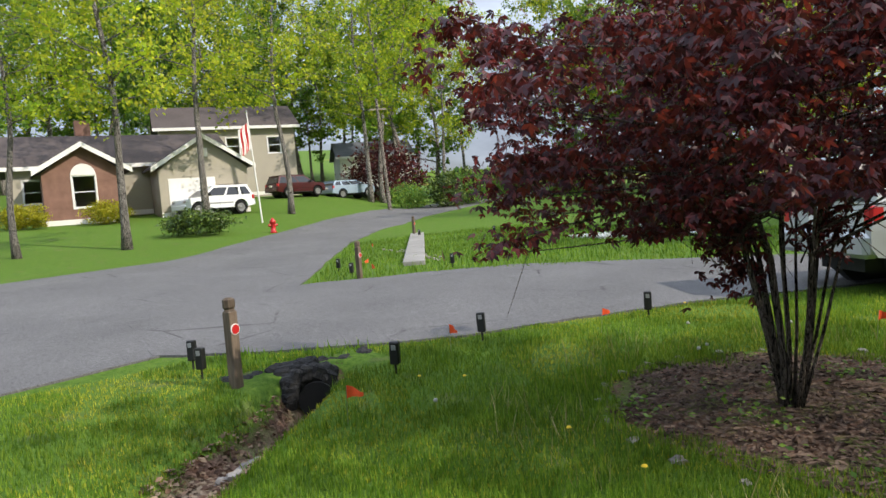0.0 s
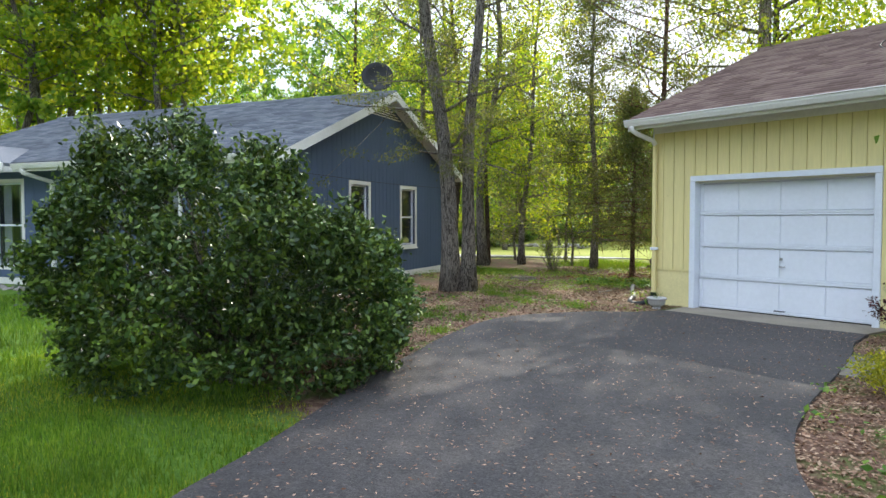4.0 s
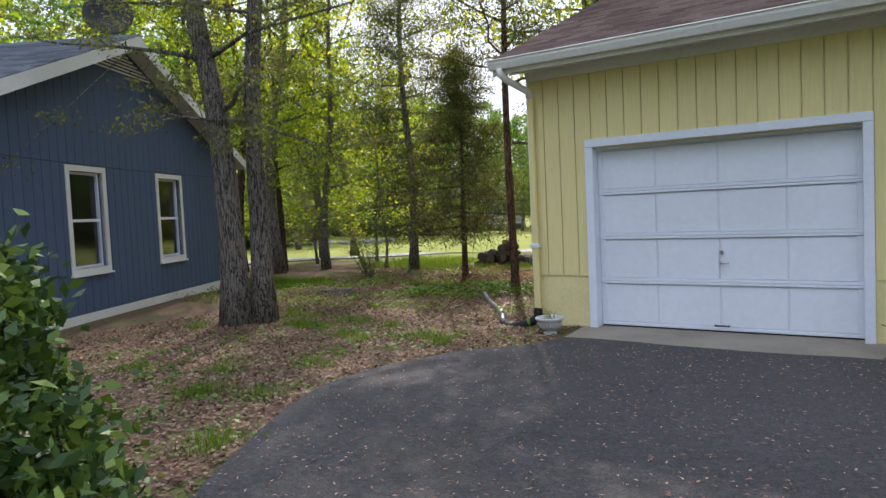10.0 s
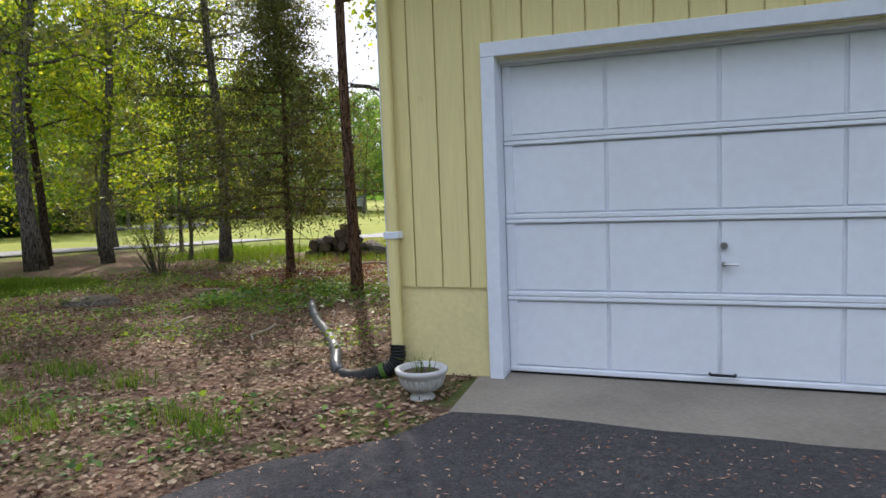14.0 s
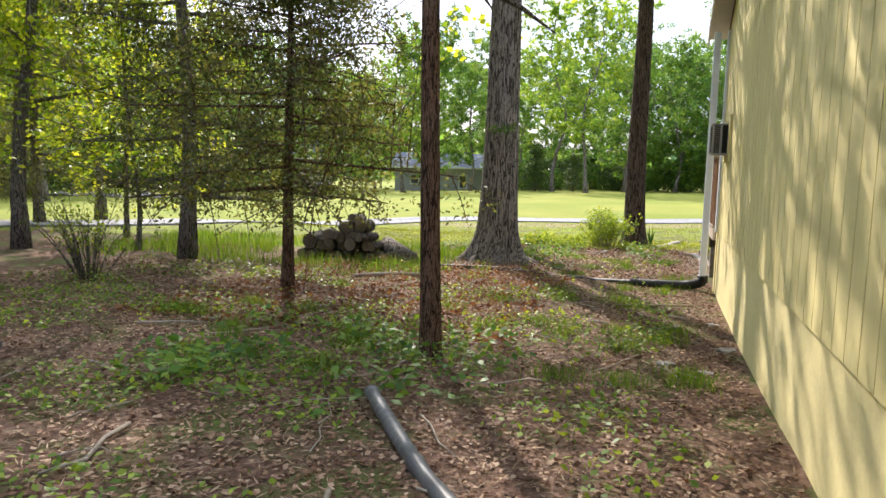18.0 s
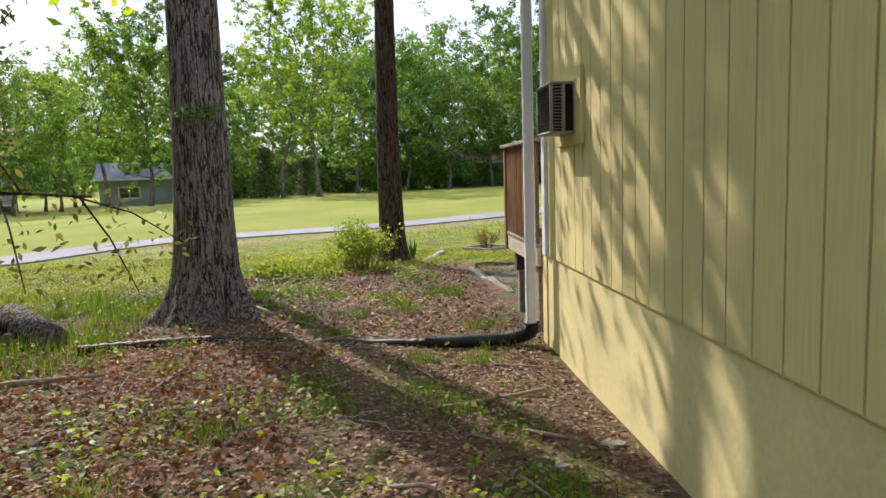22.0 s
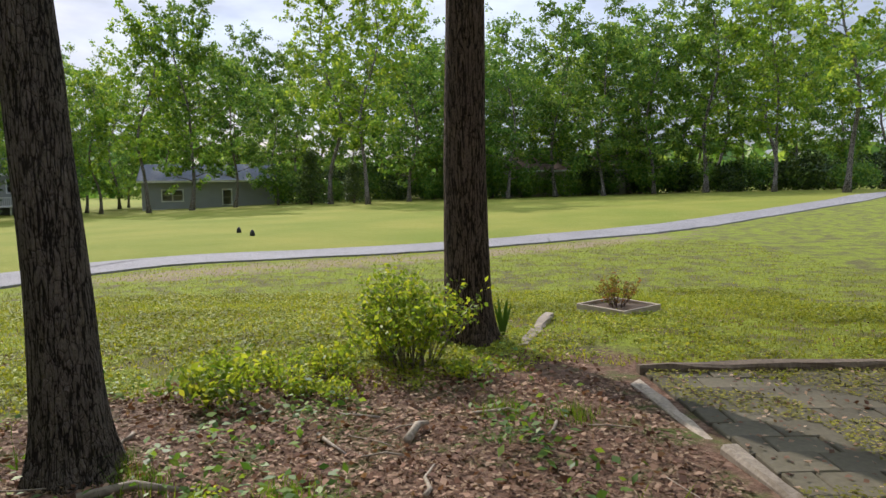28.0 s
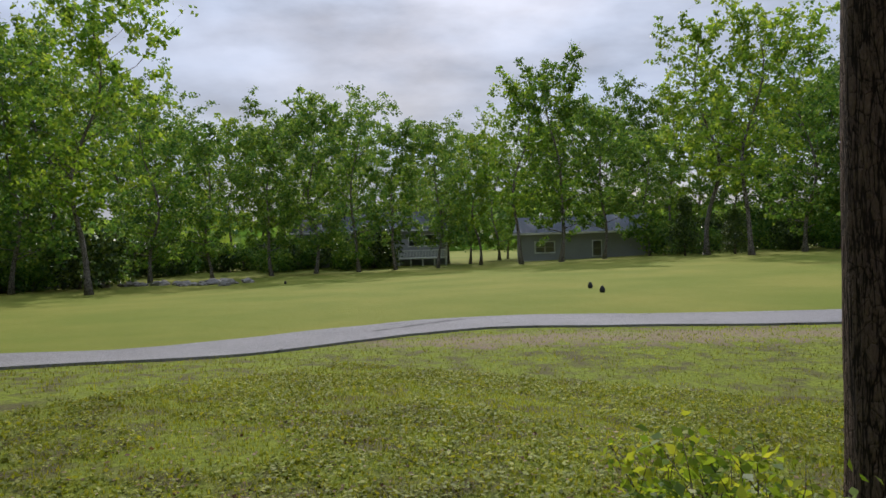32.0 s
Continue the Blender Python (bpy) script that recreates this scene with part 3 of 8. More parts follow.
def limbs(mesh, rng, base, top, r0, r1, n=10, wob=0.05, sides=9, flare=0.0):
    """A trunk or limb from base to top, with a wavering line; returns its line."""
    base, top = Vector(base), Vector(top)
    length = (top - base).length
    pts, rad = [], []
    ph = rng.random(4) * 6.28
    for i in range(n + 1):
        k = i / n
        off = Vector((math.sin(k * 5 + ph[0]) + 0.5 * math.sin(k * 11 + ph[1]), math.sin(k * 4 + ph[2]) + 0.5 * math.sin(k * 9 + ph[3]), 0)) * wob * length * 0.12 * min(1, k * 3)
        pts.append(base.lerp(top, k) + off)
        rad.append((r0 + (r1 - r0) * k ** 0.8) * (1 + flare * max(0, 1 - k * 9) ** 2))
    mesh.tube(pts, rad, sides)
    return pts, rad


def trunk_skin(mesh, line, rad, flare, sides, seed, lobes=6):
    """A trunk round a line, its foot spread into root buttresses, its girth a little uneven."""
    rng = np.random.default_rng(seed + 500)
    ph, total = rng.random(3) * 6.28, (line[-1] - line[0]).length
    hs = [0.0, 0.1, 0.17, 0.24, 0.32, 0.42, 0.54, 0.68, 0.85, 1.05, 1.3, 1.6, 2.0, 2.4, 2.9, 3.5, 4.2, 5.0] + [5.0 + (total - 5.0) * i / 9 for i in range(1, 10)]
    vs, fs, n = [], [], len(line) - 1
    for h in hs:
        k = min(h / total * n, n - 1e-6)
        j = int(k)
        p, r = line[j].lerp(line[j + 1], k - j), rad[j] + (rad[j + 1] - rad[j]) * (k - j)
        for q in range(sides):
            a = 2 * math.pi * q / sides
            lobe = 0.5 + 0.32 * math.cos(lobes * a + ph[0]) + 0.22 * math.cos((lobes - 2) * a + ph[1])
            g = 1 + flare * max(0.0, lobe) * math.exp(-max(0.0, h - 0.12) / 0.24) + 0.12 * flare * math.exp(-h / 0.8)
            g += 0.045 * noise.noise((math.cos(a) * 1.7 + seed, math.sin(a) * 1.7, h * 1.1)) + 0.02 * noise.noise((math.cos(a) * 5, math.sin(a) * 5 + seed, h * 2.2))
            vs.append((p.x + math.cos(a) * r * g, p.y + math.sin(a) * r * g, p.z))
    for i in range(len(hs) - 1):
        fs += [(i * sides + q, i * sides + (q + 1) % sides, (i + 1) * sides + (q + 1) % sides, (i + 1) * sides + q) for q in range(sides)]
    mesh.add(vs, fs + [tuple(range((len(hs) - 1) * sides, len(hs) * sides))])


def tree_meshes(seed, height, radius, first, crown_r, leaf, count, bark_mat, leaf_mat, lean=(0, 0), nlimb=16, sides=8, long=1.5, shape="round", flare=0.6, droop=0.0, puff=0.5, wob=0.2, flat=0.0, twigs=5, buttress=0):
    """Trunk with limbs and twigs, and a crown of single leaves round the twigs. first: height of the first limb."""
    rng = np.random.default_rng(seed)
    wood = Mesh()
    top = Vector((lean[0] * height, lean[1] * height, height))
    line, rad = limbs(Mesh() if buttress else wood, rng, (0, 0, -0.15), top, radius, radius * 0.14, 14, wob, sides + 4, 0.0 if buttress else flare)
    if buttress:
        trunk_skin(wood, line, rad, flare, sides + 4, seed, buttress)
    tips = []
    for i in range(nlimb):
        k = first / height + (0.97 - first / height) * (i + rng.random() * 0.8) / nlimb
        j = min(int(k * 14), 13)
        p = line[j].lerp(line[j + 1], k * 14 - j)
        u = (k - first / height) / (1 - first / height)
        if shape == "cone":
            reach = crown_r * (1 - u) ** 0.8 + 0.1
            rise = -0.10 + 0.25 * u
        else:
            reach = crown_r * (0.55 + 0.9 * math.sin(math.pi * min(1, 0.12 + 0.86 * u))) * 0.75
            rise = 0.25 + 0.7 * u
        reach *= 0.7 + 0.6 * rng.random()
        az = i * 2.4 + rng.random() * 1.2
        e = p + Vector((math.cos(az) * reach, math.sin(az) * reach, reach * rise * (0.7 + 0.6 * rng.random())))
        lp, lr = limbs(wood, rng, p, e, max(rad[j] * 0.42, 0.012), 0.008, 5, 0.5, 5)
        for q in range(twigs):
            s = lp[2 + q % 4] if twigs < 6 else lp[1 + q % 4].lerp(lp[2 + q % 4], rng.random())
            t = s + Vector(rng.normal(size=3).tolist()) * reach * 0.28
            wood.tube([s, s.lerp(t, 0.5) + Vector((0, 0, reach * 0.03)), t], [max(0.006, lr[3] * 0.6), 0.007, 0.004], 3, False)
            tips += [t, s.lerp(t, 0.6)] if twigs < 6 else [t, s.lerp(t, 0.75), s.lerp(t, 0.5), s.lerp(t, 0.25)]
        tips += [e, lp[4], lp[3]]
    tips = np.array([tuple(t) for t in tips])
    spreads = crown_r * puff * 0.36
    pick = rng.integers(0, len(tips), count)
    c = tips[pick] + rng.normal(size=(count, 3)) * spreads * np.array([1, 1, 0.75])
    c = c[c[:, 2] > first * 0.6]
    v, f = leaves(c, leaf, rng, long, droop=droop, flat=flat)
    return wood.data("trunk", bark_mat, True), soup("crown", v, f, leaf_mat)


def tree(name, label, meshes, x, y, z=None, scale=1.0, turn=0.0, group="", squash=1.0):
    ob = thing(name, label, "tree", pose(x, y, ground_z(x, y) if z is None else z, 0, 0, turn), group)
    ob.scale = (scale, scale, scale * squash)
    part("trunk", meshes[0], None, ob)
    part("crown", meshes[1], None, ob)
    return ob

# ---- ground ----
def ground_z(x, y):
    """Height of the ground sheet: flat by the garage, a fall behind the house, a rise across the road."""
    def ramp(v, a, b):
        k = min(1.0, max(0.0, (v - a) / (b - a)))
        return k * k * (3 - 2 * k)

    yb = y + 1.28
    z = -0.16 * ramp(yb, 1.0, 7.0) - 0.16 * ramp(yb, 11, 17) - 0.42 * ramp(yb, 17, 24)
    z += 0.009 * max(0, yb - 24) * ramp(x, -14, 12) * (1 - ramp(yb, 60, 110)) + 0.6 * ramp(x, 2, 40) * ramp(yb, 22, 50)
    z -= 0.9 * ramp(-x, 8, 45) * ramp(yb, 14, 45)
    s = -20.0 - y
    if s > 0:
        z += 0.016 * s + 0.050 * max(0, s - 16) * ramp(x + 0.55 * s, -2, 9) + 0.03 * max(0, s - 22)
    # ditch along the road with the culvert
    d = abs((x - 5.25) * 0.76 - (y + 17.5) * 0.65)
    z -= (0.10 + 0.36 * ramp(-y, 15.2, 17.2)) * ramp(0.42 - d, 0, 0.36) * ramp(-y, 14.0, 15.4) * ramp(y, -17.78, -17.5)
    z += 0.02 * noise.noise((x * 0.6, y * 0.6, 0)) + 0.05 * noise.noise((x * 0.13, y * 0.13, 4))
    # level strip under the driveways and houses
    return z


def steps(near, far, fine, grow):
    out, v, d = [], near, fine
    while v < far:
        out.append(v)
        v += d
        d *= grow
    return out + [far]


def zone(x, y):
    """Lawn, back lawn and fairway weights."""
    def soft(v, w=0.5):
        return min(1.0, max(0.0, 0.5 + v / w * 0.5))

    n = noise.noise((x * 0.5, y * 0.5, 9)) * 0.7
    front = soft(-8.2 - y + n - 0.45 * (x - 2.0) * (1 if x < 2.0 else 0.3), 0.8)
    mulch = soft(1.45 - math.hypot(x - 3.12, (y + 13.45) * 0.9) + n * 0.5, 0.5)
    front = max(front * (1 - mulch), soft(-22 - y, 2))
    back = soft(y - 13.32 - 0.42 * max(0, x + 1.5) * (1 if x < 0.4 else 0) + n * 1.5 - 1.6 * soft(x + 4.2, 3) + (2.5 if x < -6 else 0), 1.2)
    path = soft((y - cart_line(x)) - 1.2, 0.4)
    if x < -9.5:
        back = max(back, soft(y - cart_line(x) + 5.0 + n, 1.0))
    d = cart_line(x) - 1.3 - y
    bare = (1.0 if d > -0.2 else 0.0) * max(0.0, 1 - abs(d - 1.6) / (2.4 + n)) * soft(x + 11.0, 3) * soft(9.0 - x, 5)
    ditch = max(0.0, 1 - abs((x - 5.25) * 0.76 - (y + 17.5) * 0.65) / 0.34) * soft(y + 17.7, 0.2) * soft(-14.6 - y, 0.8)
    return (front * (1 - min(1.0, 2 * ditch)), back * (1 - path), path, max(bare, ditch * 0.9))


CART = [(-90.0, -43.28), (-60.0, -23.28), (-30.0, -1.28), (-20.5, 6.22), (-17.2, 9.52), (-15.3, 12.52), (-14.3, 15.72), (-13.2, 19.72), (-10.2, 26.62), (-5.8, 29.02), (-1.6, 30.92), (5.5, 35.32), (13.0, 42.22), (22.0, 50.72), (40.0, 68.72), (90.0, 110.72)]


def cart_line(x):
    """The y of the middle of the cart path."""
    for (a, b), (c, d) in zip(CART, CART[1:]):
        if a <= x <= c:
            return b + (d - b) * (x - a) / (c - a)
    return -200.0 if x < 0 else 300.0


def build_ground():
    neg = [-v for v in steps(12.0, 900.0, 0.5, 1.16)][::-1]
    mid = [v * 0.4 for v in range(-29, 30)]
    xs = neg[:-1] + [-12.0] + mid + steps(12.0, 900.0, 0.5, 1.16)
    ys = [-v for v in steps(30.0, 900.0, 0.6, 1.16)][::-1] + [v * 0.4 for v in range(-74, 76)] + steps(30.4, 900.0, 0.6, 1.15)
    xs = sorted(set(round(v, 4) for v in xs) | {round(4.3 + 0.1 * i, 4) for i in range(28)})
    ys = sorted(set(round(v, 4) for v in ys) | {round(-18.3 + 0.1 * i, 4) for i in range(36)})
    verts, cols = [], []
    for y in ys:
        for x in xs:
            verts.append((x, y, ground_z(x, y)))
            cols.append(zone(x, y))
    w = len(xs)
    me = bpy.data.meshes.new("ground")
    me.from_pydata(verts, [], [(j * w + i, j * w + i + 1, (j + 1) * w + i + 1, (j + 1) * w + i) for j in range(len(ys) - 1) for i in range(w - 1)])
    layer = me.color_attributes.new("zone", "FLOAT_COLOR", "POINT")
    layer.data.foreach_set("color", [c for col in cols for c in col])
    me.materials.append(M["ground"])
    me.shade_smooth()
    return tagged(new("ground", me), "lawn, leaf litter and bare soil round the houses", "ground", kind="structure")


def slab(name, outline, lift, mat, label, thick=0.10, step=0.6, flat=None):
    """A paved sheet that follows the ground inside an outline, with a real edge."""
    bm = bmesh.new()
    vs = [bm.verts.new((x, y, 0)) for x, y in outline]
    bm.faces.new(vs)
    lo, hi = [min(p[i] for p in outline) for i in (0, 1)], [max(p[i] for p in outline) for i in (0, 1)]
    for axis in (0, 1):
        c = lo[axis] + step
        while c < hi[axis]:
            co, no = [0, 0, 0], [0, 0, 0]
            co[axis], no[axis] = c, 1
            bmesh.ops.bisect_plane(bm, geom=bm.verts[:] + bm.edges[:] + bm.faces[:], plane_co=co, plane_no=no)
            c += step
    bmesh.ops.recalc_face_normals(bm, faces=bm.faces[:])
    if sum(f.normal.z for f in bm.faces) < 0:
        bmesh.ops.reverse_faces(bm, faces=bm.faces[:])
    for v in bm.verts:
        v.co.z = (ground_z(v.co.x, v.co.y) if flat is None else flat) + lift
    ex = bmesh.ops.extrude_face_region(bm, geom=bm.faces[:])
    low = {v for v in ex["geom"] if isinstance(v, bmesh.types.BMVert)}
    top = [v for v in bm.verts if v not in low]
    for v in top:
        v.co.z -= thick
    bmesh.ops.recalc_face_normals(bm, faces=bm.faces[:])
    me = bpy.data.meshes.new(name)
    bm.to_mesh(me)
    bm.free()
    me.materials.append(mat)
    return tagged(new(name, me), label, name.split("_")[-1], kind="structure")


def ragged(outline, amp=0.06, step=0.35, seed=1):
    """An outline with small irregularities, as a worn asphalt edge has."""
    out = []
    for (a, b), (c, d) in zip(outline, outline[1:] + outline[:1]):
        n = max(1, int(math.hypot(c - a, d - b) / step))
        for i in range(n):
            x, y = a + (c - a) * i / n, b + (d - b) * i / n
            out.append((x + amp * noise.noise((x * 2, y * 2, seed)), y + amp * noise.noise((x * 2, y * 2, seed + 5))))
    return out


def smooth_line(pts, n=6):
    """Catmull-Rom through the points."""
    out = []
    for i in range(len(pts) - 1):
        p0, p1, p2, p3 = (Vector(pts[max(0, min(len(pts) - 1, j))]) for j in (i - 1, i, i + 1, i + 2))
        for k in range(n):
            t = k / n
            out.append(tuple(0.5 * ((2 * p1) + (p2 - p0) * t + (2 * p0 - 5 * p1 + 4 * p2 - p3) * t * t + (3 * p1 - p0 - 3 * p2 + p3) * t ** 3)))
    return out + [tuple(pts[-1])]


build_ground()
DRIVE_LEFT = smooth_line([(10.6, -13.4), (6.6, -11.6), (4.1, -10.15), (2.9, -8.65), (1.5, -6.75), (0.2, -4.7), (-0.28, -3.4), (-0.1, -2.1), (0.55, -1.25)])
DRIVE_RIGHT = smooth_line([(3.80, -0.78), (3.95, -1.6), (4.4, -3.1), (4.85, -5.0), (5.6, -6.7), (7.0, -8.2), (9.4, -9.8), (13.0, -11.5)])
slab("garage_driveway", ragged(DRIVE_LEFT + [(0.72, -0.78)] + DRIVE_RIGHT + [(16.0, -17.5), (14.0, -17.0)], 0.05), 0.035, M["drive"], "dark asphalt driveway with worn edges and scattered debris")
slab("neighbour_driveway", ragged([(6.2, -19.9), (5.2, -18.8), (4.2, -18.1), (2.9, -17.5), (0.4, -16.7), (-1.9, -15.7), (-4.9, -14.2), (-6.9, -12.6), (-9.3, -11.8), (-11.5, -11.0), (-14.6, -10.6), (-14.9, -15.5), (-12.0, -16.8), (-8.0, -17.0), (-5.4, -18.0), (-4.1, -19.6), (-2.0, -22.3), (0.1, -23.6), (2.3, -24.3), (3.8, -24.5), (6.0, -22.5)], 0.08), 0.03, M["road"], "grey cracked asphalt driveway")
slab("street_road", ragged([(40.0, -17.5), (14.0, -19.2), (7.8, -19.4), (6.1, -19.85), (3.6, -22.9), (2.3, -24.5), (-0.8, -29.5), (-4.1, -34.5), (-9.0, -40.5), (-16.5, -47.6), (-30, -58.0), (-60, -78), (-110, -105), (-112, -112), (-62, -86), (-33, -66), (-18.0, -55.5), (-6.0, -43.5), (2.5, -35.0), (8.0, -33.0), (40, -29.5)], 0.12, 1.0), 0.025, M["road"], "grey asphalt street running uphill past the houses", step=1.5)

def strip(line, half):
    a, b = [], []
    for i, p in enumerate(line):
        q, r = Vector(line[max(0, i - 1)]), Vector(line[min(len(line) - 1, i + 1)])
        d = (r - q).normalized()
        a.append((p[0] - d.y * half, p[1] + d.x * half))
        b.append((p[0] + d.y * half, p[1] - d.x * half))
    return a + b[::-1]


slab("cart_path", ragged(strip(smooth_line(CART, 5), 1.2), 0.07, 0.6), 0.05, M["cart"], "pale grey asphalt cart path beside the fairway", step=1.5)

# ---- building parts ----
def wall_boxes(mesh, lo, hi, holes, axis, at, thick):
    """A wall along x (axis 0) or y (axis 1) from lo=(a, z) to hi, cut by rectangular holes (a0, z0, a1, z1)."""
    cuts = sorted({lo[0], hi[0], *(h[0] for h in holes), *(h[2] for h in holes)})
    for a, b in zip(cuts, cuts[1:]):
        zs = [(lo[1], hi[1])]
        for h in holes:
            if h[0] < (a + b) / 2 < h[2]:
                zs = [q for z0, z1 in zs for q in ((z0, min(z1, h[1])), (max(z0, h[3]), z1)) if q[1] > q[0] + 1e-4]
        for z0, z1 in zs:
            if axis == 0:
                mesh.box((a, at, z0), (b, at + thick, z1))
            else:
                mesh.box((at, a, z0), (at + thick, b, z1))
    return mesh


def siding(parent, axis, a0, a1, z0, top, holes, at, out, mat, pitch=0.203, gap=0.013, thick=0.018, name="siding_board"):
    """Upright boards with open grooves between them. top: height along the wall. out: -1 or 1, the side they face."""
    n = 0
    a = a0
    while a < a1 - 0.02:
        b = min(a + pitch - gap, a1)
        cuts = sorted({a, b, *(c for h in holes for c in (h[0], h[2]) if a < c < b)})
        for p, q in zip(cuts, cuts[1:]):
            if q - p < 0.02:
                continue
            zs = [(z0, 99.0)]
            for h in holes:
                if h[0] < (p + q) / 2 < h[2]:
                    zs = [i for u, v in zs for i in ((u, min(v, h[1])), (max(u, h[3]), v)) if i[1] > i[0] + 1e-4]
            for u, v in zs:
                t0, t1 = min(v, top(p)), min(v, top(q))
                if min(t0, t1) <= u + 0.02:
                    continue
                d0, d1 = (at, at + out * thick)
                pts = []
                for d in (d0, d1):
                    for s, z in ((p, u), (q, u), (q, t1), (p, t0)):
                        pts.append((s, d, z) if axis == 0 else (d, s, z))
                part(name, Mesh().add(pts, [(0, 1, 2, 3), (7, 6, 5, 4), (0, 4, 5, 1), (1, 5, 6, 2), (2, 6, 7, 3), (3, 7, 4, 0)]), mat, parent)
        a += pitch
        n += 1
    return n


def window(parent, m, w, h, trim=0.09, sill=True, cols=1, trim_mat=None, curtain=False, label="white double-hung window"):
    """A double-hung window in the plane x-z of m, facing -y, its opening w x h from the lower left corner."""
    trim_mat = trim_mat or M["trimwhite"]
    win = part("window", Mesh().box((0, 0.05, 0), (0.035, 0.10, h)).box((w - 0.035, 0.05, 0), (w, 0.10, h)).box((0.035, 0.05, 0), (w - 0.035, 0.10, 0.04)).box((0.035, 0.05, h - 0.04), (w - 0.035, 0.10, h)).box((0.035, 0.045, h * 0.48), (w - 0.035, 0.10, h * 0.48 + 0.045)), M["trimwhite"], parent, label, m=m)
    part("window_frame", Mesh().box((-trim, -0.035, -trim), (0, 0.03, h + trim)).box((w, -0.035, -trim), (w + trim, 0.03, h + trim)).box((0, -0.035, h), (w, 0.03, h + trim)).box((0, -0.035, -trim), (w, 0.03, 0)), trim_mat, win)
    if sill:
        part("window_sill", Mesh().box((-trim - 0.02, -0.07, -trim - 0.03), (w + trim + 0.02, -0.02, -trim + 0.0)), trim_mat, win)
    for k, (z0, z1) in enumerate(((0.04, h * 0.48), (h * 0.48 + 0.045, h - 0.04))):
        pane = part("pane", Mesh().box((0.035, 0.07 + 0.01 * k, z0), (w - 0.035, 0.076 + 0.01 * k, z1)), M["glass"], win)
        pane.visible_shadow = False
        if cols > 1:
            bars = Mesh()
            for c in range(1, cols):
                x = 0.035 + (w - 0.07) * c / cols
                bars.box((x - 0.01, 0.055, z0), (x + 0.01, 0.069, z1))
            bars.box((0.035, 0.055, (z0 + z1) / 2 - 0.01), (w - 0.035, 0.069, (z0 + z1) / 2 + 0.01))
            part("muntin", bars, M["trimwhite"], win)
    if curtain:
        for side in (0, 1):
            cm, n = Mesh(), 14
            x0, x1 = (0.05, w * 0.36) if side == 0 else (w * 0.62, w - 0.05)
            vs = [(x0 + (x1 - x0) * i / n, 0.20 + 0.025 * math.sin(i * 2.1), z) for z in (0.02, h - 0.05) for i in range(n + 1)]
            cm.add(vs, [(i, i + 1, n + 2 + i, n + 1 + i) for i in range(n)])
            part("curtain", cm, M["curtain"], win)
    return win


def shingles(parent, p0, along, up, nrow, length, expo, tab, mat, rows_from=0, seed=1, thick=0.014):
    """Courses of shingle tabs as real overlapping pieces, from the eave corner p0."""
    rng = np.random.default_rng(seed)
    al, u = Vector(along).normalized(), Vector(up).normalized()
    nn = al.cross(u).normalized()
    if nn.z < 0:
        nn = -nn
    V, F = [], []
    n = int(length / tab) + 1
    for r in range(nrow):
        off = (r % 2) * tab * 0.5 + rng.random() * 0.05
        for c in range(-1, n):
            a = max(0, c * tab + off + 0.004)
            b = min(length, (c + 1) * tab + off - 0.004)
            if b - a < 0.03:
                continue
            z0, z1 = r * expo - 0.02 + rng.normal() * 0.004, (r + 1) * expo
            lift = thick + rng.random() * 0.004
            q = [p0 + al * a + u * z0 + nn * lift, p0 + al * b + u * z0 + nn * lift, p0 + al * b + u * z1 + nn * 0.003, p0 + al * a + u * z1 + nn * 0.003, p0 + al * a + u * z0, p0 + al * b + u * z0]
            k = len(V)
            V += [tuple(v) for v in q]
            F += [(k, k + 1, k + 2, k + 3), (k + 4, k + 5, k + 1, k)]
    ob = part("shingles", soup("shingles", np.array(V), np.array(F), mat), None, parent)
    return tagged(ob, kind="stuff")


def gutter(parent, a, b, mat, r=0.06):
    """A gutter with a rolled lip from a to b, open above."""
    a, b = Vector(a), Vector(b)
    d = (b - a).normalized()
    out = d.cross(Vector((0, 0, 1))).normalized()
    prof = [(-0.0, 0.0), (0.0, -0.10), (0.075, -0.10), (0.105, -0.035), (0.105, 0.0), (0.125, 0.004), (0.12, 0.014), (0.095, 0.01), (0.093, -0.03), (0.07, -0.088), (0.012, -0.088), (0.012, 0.0)]
    vs = [p + out * x + Vector((0, 0, z)) for p in (a, b) for x, z in prof]
    n = len(prof)
    m = Mesh().add(vs, [(i, (i + 1) % n, n + (i + 1) % n, n + i) for i in range(n)] + [tuple(range(n)), tuple(range(2 * n - 1, n - 1, -1))])
    return part("gutter", m, mat, parent)


def downspout(parent, pts, mat, w=0.085, d=0.065):
    m = Mesh()
    for a, b in zip(pts, pts[1:]):
        a, b = Vector(a), Vector(b)
        z = (b - a).normalized()
        x = Vector((1, 0, 0)) if abs(z.x) < 0.7 else Vector((0, 1, 0))
        x = (x - z * x.dot(z)).normalized()
        y = z.cross(x)
        mm = Matrix((x, y, z)).transposed().to_4x4()
        mm.translation = a
        m.box((-w / 2, -d / 2, -0.01), (w / 2, d / 2, (b - a).length + 0.01), mm, 0.012)
    return part("downspout", m, mat, parent)


def hose(name, label, pts, r, mat, ribbed=True, parent=None, n=12):
    """Corrugated drain pipe along a smooth line."""
    line = [Vector(p) for p in smooth_line(pts, 40 if ribbed else 10)]
    out, rad, acc = [line[0]], [r], 0.0
    for p, q in zip(line, line[1:]):
        acc += (q - p).length
        out.append(q)
        rad.append(r * (1.0 + (0.10 * math.sin(acc * 2 * math.pi / 0.022) if ribbed else 0)))
    mesh = Mesh().tube(out, rad, n)
    return part(name, mesh, mat, parent, label, True) if parent else thing(name, label, "drain pipe", mesh=mesh, mat=mat, smooth=True)


